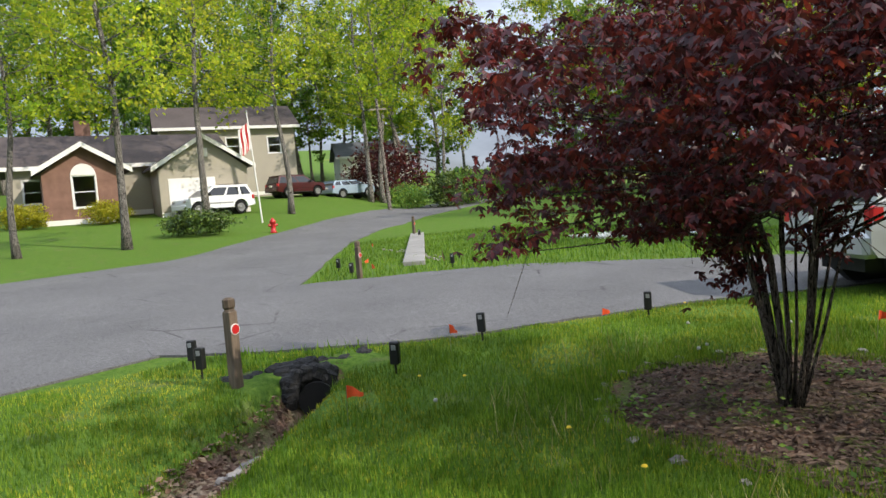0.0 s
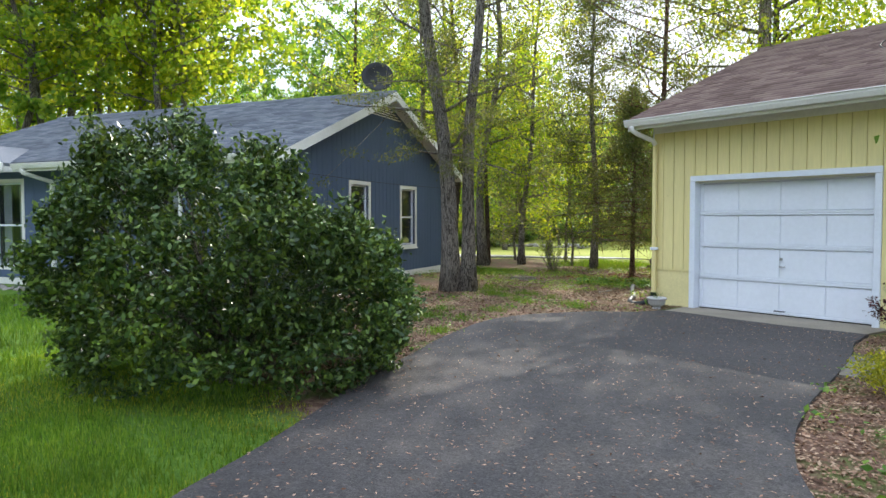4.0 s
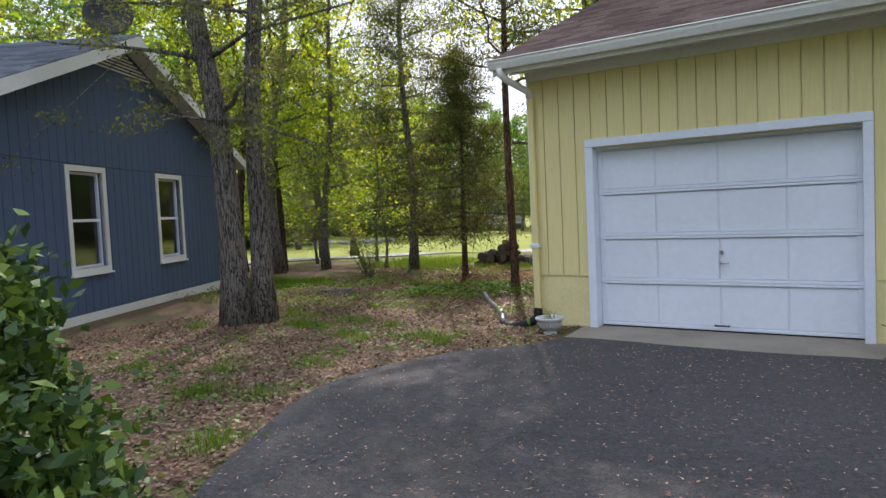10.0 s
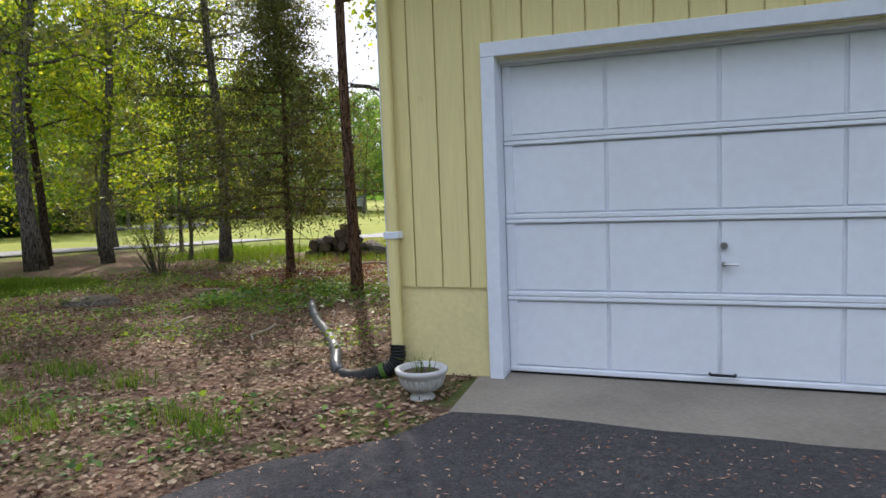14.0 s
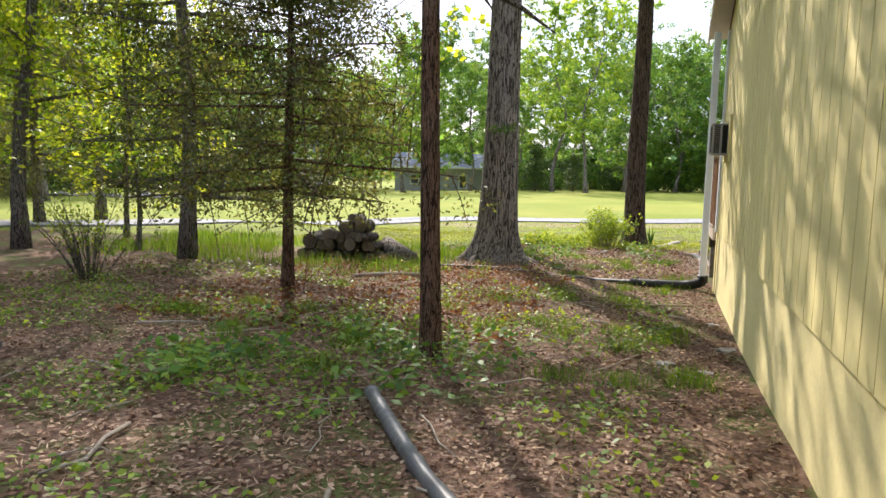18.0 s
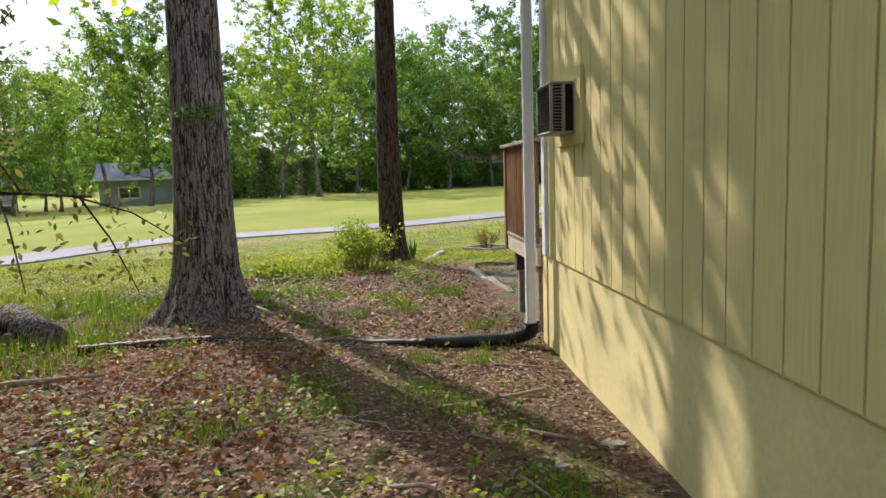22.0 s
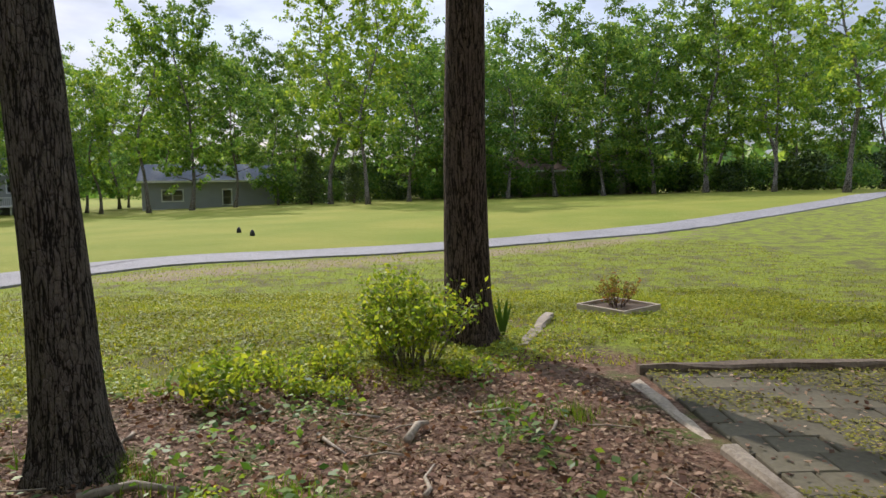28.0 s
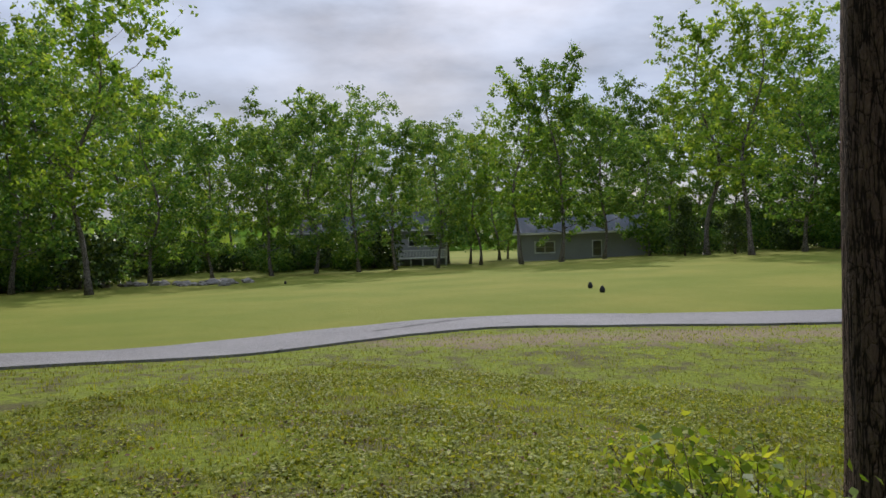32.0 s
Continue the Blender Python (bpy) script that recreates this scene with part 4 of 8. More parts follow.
# ---- yellow house ----
T, EAVE, DEPTH, LEN, OV = 0.15, 3.21, 8.47, 16.0, 0.45
SID, RIDGE, OG = 0.645, 5.09, 0.22  # OG: overhang at the gable
PITCH = (RIDGE - EAVE) / (DEPTH / 2)
house = thing("yellow_house", "yellow single-storey house with grooved wood siding and brown shingle roof", "house")
FRONT_HOLES = [(0.82, -1, 3.56, 2.16), (5.72, 2.13, 6.75, 2.90)]
side_top = lambda y: EAVE + PITCH * min(y, DEPTH - y) - 0.02
part("foundation_wall", wall_boxes(Mesh(), (0.012 + T, -0.9), (DEPTH, SID), [], 1, 0.012, T), M["yellow_base"], house, "yellow painted masonry foundation")
part("front_foundation", wall_boxes(Mesh(), (0.0, -0.9), (LEN, SID), [(0.82, -0.9, 3.56, SID), (4.79, 0.44, 5.26, 0.635)], 0, 0.012, T), M["yellow_base"], house)
part("front_wall", wall_boxes(Mesh(), (0.0, SID), (LEN, EAVE), FRONT_HOLES, 0, 0.016, T), M["yellow"], house)
part("side_wall", wall_boxes(Mesh(), (T, SID), (DEPTH, EAVE), [], 1, 0.016, T), M["yellow"], house)
part("gable_wall", Mesh().prism([(0.0, EAVE), (DEPTH, EAVE), (DEPTH / 2, RIDGE - 0.03)], 0.016, 0.10, Matrix(((0, 0, 1, 0), (1, 0, 0, 0), (0, 1, 0, 0), (0, 0, 0, 1)))), M["yellow"], house)
part("back_wall", Mesh().box((0.0, DEPTH, -0.9), (LEN, DEPTH + T, EAVE)).box((LEN, 0.0, -0.9), (LEN + T, DEPTH, EAVE)), M["yellow"], house)
siding(house, 0, 0.0, 9.0, SID - 0.012, lambda x: EAVE, FRONT_HOLES, 0.014, -1, M["yellow"])
siding(house, 1, 0.01, DEPTH, SID - 0.012, side_top, [], 0.014, -1, M["yellow"])
part("garage_floor", Mesh().box((0.82, 0.16, -0.1), (3.56, 3.0, 0.0)), M["concrete"], house)
door = part("garage_door", Mesh().box((0.825, 0.165, 0.03), (3.555, 0.195, 2.15)), M["doorwhite"], house, "white panelled garage door, closed")
DW, DH = 2.73, 2.12
for r in range(4):
    z0 = 0.03 + DH * r / 4
    for c in range(4):
        x0 = 0.825 + DW * c / 4
        part("door_panel", Mesh().box((x0 + 0.010, 0.150, z0 + 0.042), (x0 + DW / 4 - 0.010, 0.166, z0 + DH / 4 - 0.040), None, 0.004), M["doorwhite"], door)
    part("rail", Mesh().box((0.825, 0.130, z0), (3.555, 0.165, z0 + 0.034), None, 0.005), M["doorwhite"], door)
    part("rail", Mesh().box((0.825, 0.130, z0 + DH / 4 - 0.030), (3.555, 0.165, z0 + DH / 4 - 0.003), None, 0.005), M["doorwhite"], door)
    for c in (0, 4):
        x0 = 0.825 + DW * c / 4
        part("stile", Mesh().box((max(0.825, x0 - 0.06), 0.139, z0 + 0.034), (min(3.555, x0 + 0.06), 0.165, z0 + DH / 4 - 0.030), None, 0.004), M["doorwhite"], door)
part("weather_strip", Mesh().box((0.825, 0.15, 0.0), (3.555, 0.19, 0.03)), M["black"], door)
part("lock_cylinder", Mesh().tube([(2.215, 0.14, 0.90), (2.215, 0.118, 0.90)], 0.022, 12), M["metal"], door)
part("door_handle", Mesh().tube([(2.215, 0.14, 0.785), (2.215, 0.095, 0.785)], 0.016, 10).tube([(2.215, 0.098, 0.785), (2.30, 0.09, 0.785)], 0.009, 8), M["metal"], door, "metal lever handle")
part("lift_handle", Mesh().tube([(2.13, 0.14, 0.085), (2.13, 0.11, 0.085), (2.28, 0.11, 0.085), (2.28, 0.14, 0.085)], 0.009, 8), M["black"], door, "black lift handle")
for a, b in (((0.726, -0.028, 0.0), (0.822, 0.165, 2.162)), ((3.558, -0.028, 0.0), (3.65, 0.165, 2.162)), ((0.726, -0.028, 2.164), (3.65, 0.165, 2.258))):
    part("door_trim", Mesh().box(a, b, None, 0.004), M["trimwhite"], house)
part("door_header", Mesh().box((0.822, 0.05, 2.135), (3.558, 0.164, 2.163)), M["offwhite"], house)
# vent, window, shutters
vent = part("foundation_vent", Mesh().box((4.79, 0.02, 0.44), (5.26, 0.03, 0.455)).box((4.79, 0.02, 0.62), (5.26, 0.03, 0.635)).box((4.79, 0.02, 0.455), (4.805, 0.03, 0.62)).box((5.245, 0.02, 0.455), (5.26, 0.03, 0.62)), M["black"], house, "black foundation vent")
for k in range(5):
    part("slat", Mesh().box((4.805, -0.012, -0.002), (5.245, 0.012, 0.002), pose(0, 0.045, 0.475 + k * 0.032, 35, 0, 0)), M["black"], vent)
part("vent_back", Mesh().box((4.7, 0.12, 0.40), (5.3, 0.15, 0.66)), M["void"], vent)
win = window(house, pose(5.72, 0.0, 2.13), 1.03, 0.77, 0.12, False, 3)
SB, ST = 2.01, 3.03
shutter = part("shutter", Mesh().box((5.12, -0.03, SB), (5.16, -0.008, ST), None, 0.004).box((5.53, -0.03, SB), (5.57, -0.008, ST), None, 0.004).box((5.16, -0.03, SB), (5.53, -0.008, SB + 0.07)).box((5.16, -0.03, ST - 0.07), (5.53, -0.008, ST)).box((5.16, -0.03, 2.50), (5.53, -0.008, 2.56)), M["shutter"], house, "dark green louvred shutter")
for k in range(24):
    z = SB + 0.085 + k * 0.0375
    if not 2.48 < z < 2.58:
        part("louvre", Mesh().box((5.16, -0.012, -0.003), (5.53, 0.012, 0.003), pose(0, -0.019, z, 40, 0, 0)), M["shutter"], shutter)
part("shutter_back", Mesh().box((5.14, -0.0075, SB + 0.02), (5.55, -0.0055, ST - 0.02)), M["shutter"], shutter)
# roof
part("roof_deck", Mesh().add([(-OG, y, z) for y, z in ((-OV, EAVE - 0.04), (DEPTH / 2, RIDGE + 0.02), (DEPTH + OV, EAVE - 0.04), (DEPTH + OV, EAVE + 0.05), (DEPTH / 2, RIDGE + 0.13), (-OV, EAVE + 0.05))] + [(LEN + OV, y, z) for y, z in ((-OV, EAVE - 0.04), (DEPTH / 2, RIDGE + 0.02), (DEPTH + OV, EAVE - 0.04), (DEPTH + OV, EAVE + 0.05), (DEPTH / 2, RIDGE + 0.13), (-OV, EAVE + 0.05))], [(0, 1, 4, 5), (1, 2, 3, 4), (6, 11, 10, 7), (7, 10, 9, 8), (0, 6, 7, 1), (1, 7, 8, 2), (5, 4, 10, 11), (4, 3, 9, 10), (0, 5, 11, 6), (2, 8, 9, 3)]), M["shingle_brown"], house)
upv = Vector((0, DEPTH / 2 + OV, RIDGE + 0.13 - EAVE - 0.05))
shingles(house, Vector((-OG - 0.03, -OV - 0.03, EAVE + 0.052)), (1, 0, 0), upv, int(upv.length / 0.145), LEN + 2 * OV, 0.145, 0.31, M["shingle_brown"])
part("ridge_cap", Mesh().tube([(-OG - 0.03, DEPTH / 2, RIDGE + 0.12), (LEN + OV, DEPTH / 2, RIDGE + 0.12)], 0.06, 6), M["shingle_brown"], house)
part("roof_cable", Mesh().tube([(2.75, 2.55, EAVE + 0.12 + PITCH * 2.75), (2.8, 2.2, EAVE + 0.13 + PITCH * 2.4), (3.05, 1.75, EAVE + 0.11 + PITCH * 1.95)], 0.012, 6), M["black"], house)
part("soffit", Mesh().box((-OG, -OV, EAVE - 0.05), (LEN, -0.0, EAVE - 0.042)), M["offwhite"], house)
part("fascia", Mesh().box((-OG, -OV - 0.022, EAVE - 0.12), (LEN, -OV, EAVE + 0.05)), M["offwhite"], house)
part("frieze_board", Mesh().box((0.0, -0.022, EAVE - 0.17), (LEN, 0.0, EAVE - 0.05)), M["offwhite"], house)
for s, ya, yb in ((0, -OV, DEPTH / 2), (1, DEPTH / 2, DEPTH + OV)):
    za, zb = (EAVE - 0.04, RIDGE + 0.02) if s == 0 else (RIDGE + 0.02, EAVE - 0.04)
    part("rake_board", Mesh().add([(-OG - 0.022, ya, za - 0.10), (-OG - 0.022, yb, zb - 0.10), (-OG - 0.022, yb, zb + 0.09), (-OG - 0.022, ya, za + 0.09), (-OG, ya, za - 0.10), (-OG, yb, zb - 0.10), (-OG, yb, zb + 0.09), (-OG, ya, za + 0.09)], [(0, 1, 2, 3), (7, 6, 5, 4), (0, 4, 5, 1), (3, 2, 6, 7), (0, 3, 7, 4), (1, 5, 6, 2)]), M["offwhite"], house)
    part("rake_soffit", Mesh().add([(-OG, ya, za - 0.012), (0.0, ya, za - 0.012), (0.0, yb, zb - 0.012), (-OG, yb, zb - 0.012)], [(0, 1, 2, 3)]), M["offwhite"], house)
gutter(house, (-OG - 0.02, -OV - 0.024, EAVE + 0.03), (LEN, -OV - 0.024, EAVE + 0.03), M["offwhite"])
part("corner_board", Mesh().box((-0.03, 0.0, SID - 0.012), (0.0, 0.09, EAVE - 0.04), None, 0.004), M["trimwhite"], house)
part("corner_board", Mesh().box((-0.03, DEPTH - 0.09, SID - 0.012), (0.0, DEPTH + 0.02, EAVE - 0.04), None, 0.004), M["trimwhite"], house)
part("outlet_elbow", Mesh().tube([(-0.10, -OV - 0.08, EAVE - 0.06), (-0.10, -OV - 0.075, EAVE - 0.13), (-0.06, -OV + 0.02, EAVE - 0.19), (0.04, -0.10, EAVE - 0.30), (0.055, -0.062, EAVE - 0.37)], 0.042, 10), M["offwhite"], house, "white gutter outlet elbow", True)
downspout(house, [(0.055, -0.06, EAVE - 0.36), (0.055, -0.06, 0.18)], M["yellow"], 0.075, 0.06)
part("strap", Mesh().box((0.0, -0.10, 0.98), (0.115, -0.018, 1.03), None, 0.004), M["trimwhite"], house)
downspout(house, [(-0.145, DEPTH - 0.02, EAVE - 0.06), (-0.145, DEPTH - 0.02, 0.02)], M["trimwhite"], 0.085, 0.075)
lamp = part("flood_lamp", Mesh().tube([(4.1, -0.02, 3.11), (4.1, -0.06, 3.11)], 0.05, 14), M["void"], house, "twin floodlight with a dark bracket")
for dx in (-0.09, 0.10):
    part("lamp_arm", Mesh().tube([(4.1, -0.05, 3.11), (4.1 + dx * 0.6, -0.09, 3.13), (4.1 + dx, -0.12, 3.08)], 0.016, 8), M["void"], lamp)
    part("lamp_socket", Mesh().tube([(4.1 + dx, -0.115, 3.09), (4.1 + dx * 1.12, -0.15, 3.06)], 0.03, 12), M["void"], lamp)
    part("bulb", Mesh().tube([(4.1 + dx * 1.1, -0.145, 3.065), (4.1 + dx * 1.25, -0.18, 3.04), (4.1 + dx * 1.5, -0.22, 3.0)], [0.025, 0.042, 0.05], 14), M["trimwhite"], lamp, "white flood bulb")
tagged(thing("garage_apron", "worn concrete apron under the garage door", "apron", mesh=Mesh().prism([(0.60, 0.16), (0.64, -0.05), (0.70, -0.80), (3.72, -0.78), (3.82, -0.05), (3.84, 0.16)], -0.15, 0.012), mat=M["concrete"]), kind="structure")
# window air conditioner
ac = thing("air_conditioner", "brown window air conditioner set through the yellow wall", "air conditioner", pose(0, 7.41, 1.60))
for z0, z1 in ((0.0, 0.018), (0.335, 0.353)):
    part("casing", Mesh().box((-0.20, 0.0, z0), (-0.01, 0.43, z1), None, 0.004), M["greymetal"], ac)
for x0, y0 in ((-0.20, 0.0), (-0.20, 0.41), (-0.035, 0.0), (-0.115, 0.0)):
    part("corner_bar", Mesh().box((x0, y0, 0.018), (x0 + 0.022, y0 + 0.02, 0.335)), M["greymetal"], ac)
part("coil", Mesh().box((-0.185, 0.02, 0.02), (-0.03, 0.41, 0.333)), M["void"], ac)
for k in range(14):
    part("louvre", Mesh().box((-0.197, 0.022, 0.030 + k * 0.0218), (-0.187, 0.408, 0.034 + k * 0.0218)), M["void"], ac)
    part("side_louvre", Mesh().box((-0.178, 0.004, 0.030 + k * 0.0218), (-0.115, 0.018, 0.035 + k * 0.0218)), M["greymetal"], ac)
    part("side_louvre", Mesh().box((-0.093, 0.004, 0.030 + k * 0.0218), (-0.036, 0.018, 0.035 + k * 0.0218)), M["void"], ac)
plate = thing("wall_plate", "yellow painted board round the air conditioner", "wall board", kind="structure")
for lo, hi in (((7.25, 1.52), (7.93, 1.598)), ((7.25, 1.955), (7.93, 2.04)), ((7.25, 1.598), (7.408, 1.955)), ((7.842, 1.598), (7.93, 1.955))):
    part("board", Mesh().box((-0.032, lo[0], lo[1]), (-0.005, hi[0], hi[1]), None, 0.003), M["yellow"], plate)

# ---- blue house ----
BT, BL, BW, BE, BR = 29.0, 11.05, 8.6, 2.745, 4.64
bmat = pose(-5.34, -4.62, 0.0, 0, 0, BT)
blue = thing("blue_house", "dark blue house with white trim and grey shingle roof", "house", bmat)
BS = (BR - BE) / (BW / 2 + 0.5)
gtop = lambda y: BE + 0.10 + BS * (min(y, BW - y) + 0.5) - 0.10
W4, W3 = (5.33, 0.85, 6.20, 2.36), (2.63, 0.85, 3.50, 2.36)
FW = [(-8.40, 0.42, -7.42, 2.42), (-3.60, 0.42, -2.62, 2.42)]
part("front_wall", wall_boxes(Mesh(), (-BL, -0.3), (0, BE), FW, 0, 0.0, 0.14), M["blue"], blue)
part("gable_wall", wall_boxes(Mesh(), (0.14, -0.3), (BW, BE), [W4, W3], 1, -0.14, 0.14), M["blue"], blue)
part("gable_peak", Mesh().prism([(0.0, BE), (BW, BE), (BW, gtop(BW)), (BW / 2, gtop(BW / 2)), (0.0, gtop(0))], -0.14, 0.0, Matrix(((0, 0, 1, 0), (1, 0, 0, 0), (0, 1, 0, 0), (0, 0, 0, 1)))), M["blue"], blue)
part("back_wall", Mesh().box((-BL, BW - 0.14, -0.3), (0, BW, BE)).box((-BL, 0, -0.3), (-BL + 0.14, BW, BE)), M["blue"], blue)
siding(blue, 1, 0.0, BW, 0.16, gtop, [W4, W3], 0.002, 1, M["blue"], 0.203)
siding(blue, 0, -BL, 0.0, 0.16, lambda x: BE - 0.05, FW, -0.002, -1, M["blue"], 0.406)
part("base_board", Mesh().box((-BL, -0.03, -0.12), (0.03, 0.0, 0.14)).box((0.0, 0.0, -0.12), (0.03, BW, 0.14)), M["offwhite"], blue)
part("foundation_strip", Mesh().box((-BL, -0.012, -0.5), (0.012, 0.0, -0.12)).box((0.0, 0.0, -0.5), (0.012, BW, -0.12)), M["concrete"], blue)
window(blue, pose(0.0, W4[0], W4[1], 0, 0, 90), W4[2] - W4[0], W4[3] - W4[1], 0.09, trim_mat=M["offwhite"])
window(blue, pose(0.0, W3[0], W3[1], 0, 0, 90), W3[2] - W3[0], W3[3] - W3[1], 0.09, trim_mat=M["offwhite"])
for a, z0, b, z1 in FW:
    window(blue, pose(a, 0.0, z0), b - a, z1 - z0, 0.09, False, trim_mat=M["offwhite"], curtain=True)
RA, RB = (0.38, -0.55), BW / 2
for s in (0, 1):
    y0 = -0.5 if s == 0 else BW + 0.5
    q = [(0.38, y0, BE), (-BL - 0.5, y0, BE), (-BL - 0.5, RB, BR), (0.38, RB, BR)]
    part("roof_deck", Mesh().add(q + [(x, y, z + 0.09) for x, y, z in q], [(0, 1, 2, 3), (7, 6, 5, 4), (0, 4, 5, 1), (1, 5, 6, 2), (0, 3, 7, 4)]), M["shingle_grey"], blue)
up2 = Vector((0, BW / 2 + 0.5, BR - BE))
shingles(blue, Vector((-BL - 0.5, -0.52, BE + 0.092)), (1, 0, 0), up2, int(up2.length / 0.145), BL + 0.9, 0.145, 0.31, M["shingle_grey"], seed=5)
part("ridge_cap", Mesh().tube([(-BL - 0.5, RB, BR + 0.085), (0.4, RB, BR + 0.085)], 0.06, 6), M["shingle_grey"], blue)
for s in (0, 1):
    ya, yb = (-0.5, RB) if s == 0 else (BW + 0.5, RB)
    part("rake_board", Mesh().add([(0.38, ya, BE - 0.10), (0.405, ya, BE - 0.10), (0.405, yb, BR - 0.10), (0.38, yb, BR - 0.10), (0.38, ya, BE + 0.10), (0.405, ya, BE + 0.10), (0.405, yb, BR + 0.10), (0.38, yb, BR + 0.10)], [(0, 1, 2, 3), (7, 6, 5, 4), (0, 4, 5, 1), (1, 5, 6, 2), (3, 2, 6, 7), (0, 3, 7, 4)]), M["offwhite"], blue)
    part("rake_soffit", Mesh().add([(0.0, ya, BE - 0.02), (0.38, ya, BE - 0.02), (0.38, yb, BR - 0.02), (0.0, yb, BR - 0.02)], [(0, 1, 2, 3)]), M["offwhite"], blue)
gv = part("gable_vent", Mesh().prism([(RB - 0.95, BR - 0.50), (RB + 0.95, BR - 0.50), (RB, BR - 0.14)], 0.016, 0.03, Matrix(((0, 0, 1, 0), (1, 0, 0, 0), (0, 1, 0, 0), (0, 0, 0, 1)))), M["void"], blue, "triangular gable vent")
for k in range(6):
    hw = 0.95 * (1 - k / 6.5)
    part("slat", Mesh().box((0.02, -hw, -0.018), (0.05, hw, 0.012), pose(0, RB, BR - 0.48 + k * 0.058, 0, 20, 0)), M["offwhite"], gv)
part("soffit", Mesh().box((-BL - 0.5, -0.5, BE - 0.03), (0.38, -0.002, BE - 0.02)), M["offwhite"], blue)
part("fascia", Mesh().box((-BL - 0.5, -0.525, BE - 0.12), (0.38, -0.5, BE + 0.07)), M["offwhite"], blue)


def dormer(parent, x0, w=1.75, e=BE, at=-0.62):
    """A small gabled hood that breaks the eave over a front window."""
    m = pose(x0, at, e - 0.05)
    h, dep = 0.52, 1.9
    g = part("dormer", Mesh().prism([(-w / 2 + 0.3, 0.0), (w / 2 - 0.3, 0.0), (w / 2 - 0.3, 0.2), (0, h - 0.06), (-w / 2 + 0.3, 0.2)], -0.62, -0.55, Matrix(((1, 0, 0, 0), (0, 0, -1, 0), (0, 1, 0, 0), (0, 0, 0, 1)))), M["blue"], parent, m=m)
    for s in (-1, 1):
        part("dormer_roof", Mesh().add([(0, -0.1, h), (s * w / 2, -0.1, 0.06), (s * w / 2, 0.5, 0.06), (0, dep, h), (0, -0.1, h + 0.07), (s * w / 2, -0.1, 0.13), (s * w / 2, 0.5, 0.13), (0, dep, h + 0.07)], [(0, 1, 2, 3), (7, 6, 5, 4), (0, 4, 5, 1), (1, 5, 6, 2), (2, 6, 7, 3)]), M["shingle_grey"], g)
        part("dormer_rake", Mesh().add([(0, -0.13, h - 0.10), (s * w / 2, -0.13, -0.05), (s * w / 2, -0.10, -0.05), (0, -0.10, h - 0.10), (0, -0.13, h + 0.06), (s * w / 2, -0.13, 0.11), (s * w / 2, -0.10, 0.11), (0, -0.10, h + 0.06)], [(0, 1, 2, 3), (7, 6, 5, 4), (0, 4, 5, 1), (1, 5, 6, 2)]), M["offwhite"], g)
        part("dormer_return", Mesh().box((min(s * w / 2, s * (w / 2 - 0.3)), -0.12, -0.07), (max(s * w / 2, s * (w / 2 - 0.3)), 0.12, 0.05)), M["offwhite"], g)
    part("hood_soffit", Mesh().add([(-w / 2, -0.1, 0.03), (0, -0.1, h - 0.03), (0, 0.6, h - 0.03), (-w / 2, 0.6, 0.03), (w / 2, -0.1, 0.03), (w / 2, 0.6, 0.03)], [(0, 1, 2, 3), (1, 4, 5, 2)]), M["offwhite"], g)
    return g


dormer(blue, -7.91)
dormer(blue, -3.11)
for a, b in ((-BL - 0.5, -8.85), (-6.95, -4.05), (-2.15, 0.38)):
    gutter(blue, (a, -0.527, BE + 0.04), (b, -0.527, BE + 0.04), M["offwhite"])
for x in (-BL + 0.35, -6.35):
    downspout(blue, [(x - 0.3, -0.58, BE - 0.06), (x - 0.25, -0.56, BE - 0.16), (x, -0.05, BE - 0.34), (x, -0.05, 0.12)], M["offwhite"], 0.10, 0.08)
part("satellite_dish", Mesh().lathe([(0.02, 0.0), (0.16, 0.012), (0.30, 0.05), (0.40, 0.10), (0.41, 0.108), (0.40, 0.115), (0.29, 0.066), (0.15, 0.028), (0.02, 0.016)], 28), M["black"], blue, "dark grey satellite dish on the ridge", True, pose(-0.25, RB + 0.20, BR + 0.52, 72, 0, 30))
part("dish_mast", Mesh().tube([(-0.25, RB + 0.40, BR - 0.15), (-0.25, RB + 0.40, BR + 0.45), (-0.25, RB + 0.31, BR + 0.60)], 0.025, 10), M["greymetal"], blue)
part("cable", Mesh().tube([(0.02, 0.15, 2.50), (0.02, BW / 2, 2.46), (0.02, BW - 0.2, 2.50)], 0.006, 5), M["black"], blue)


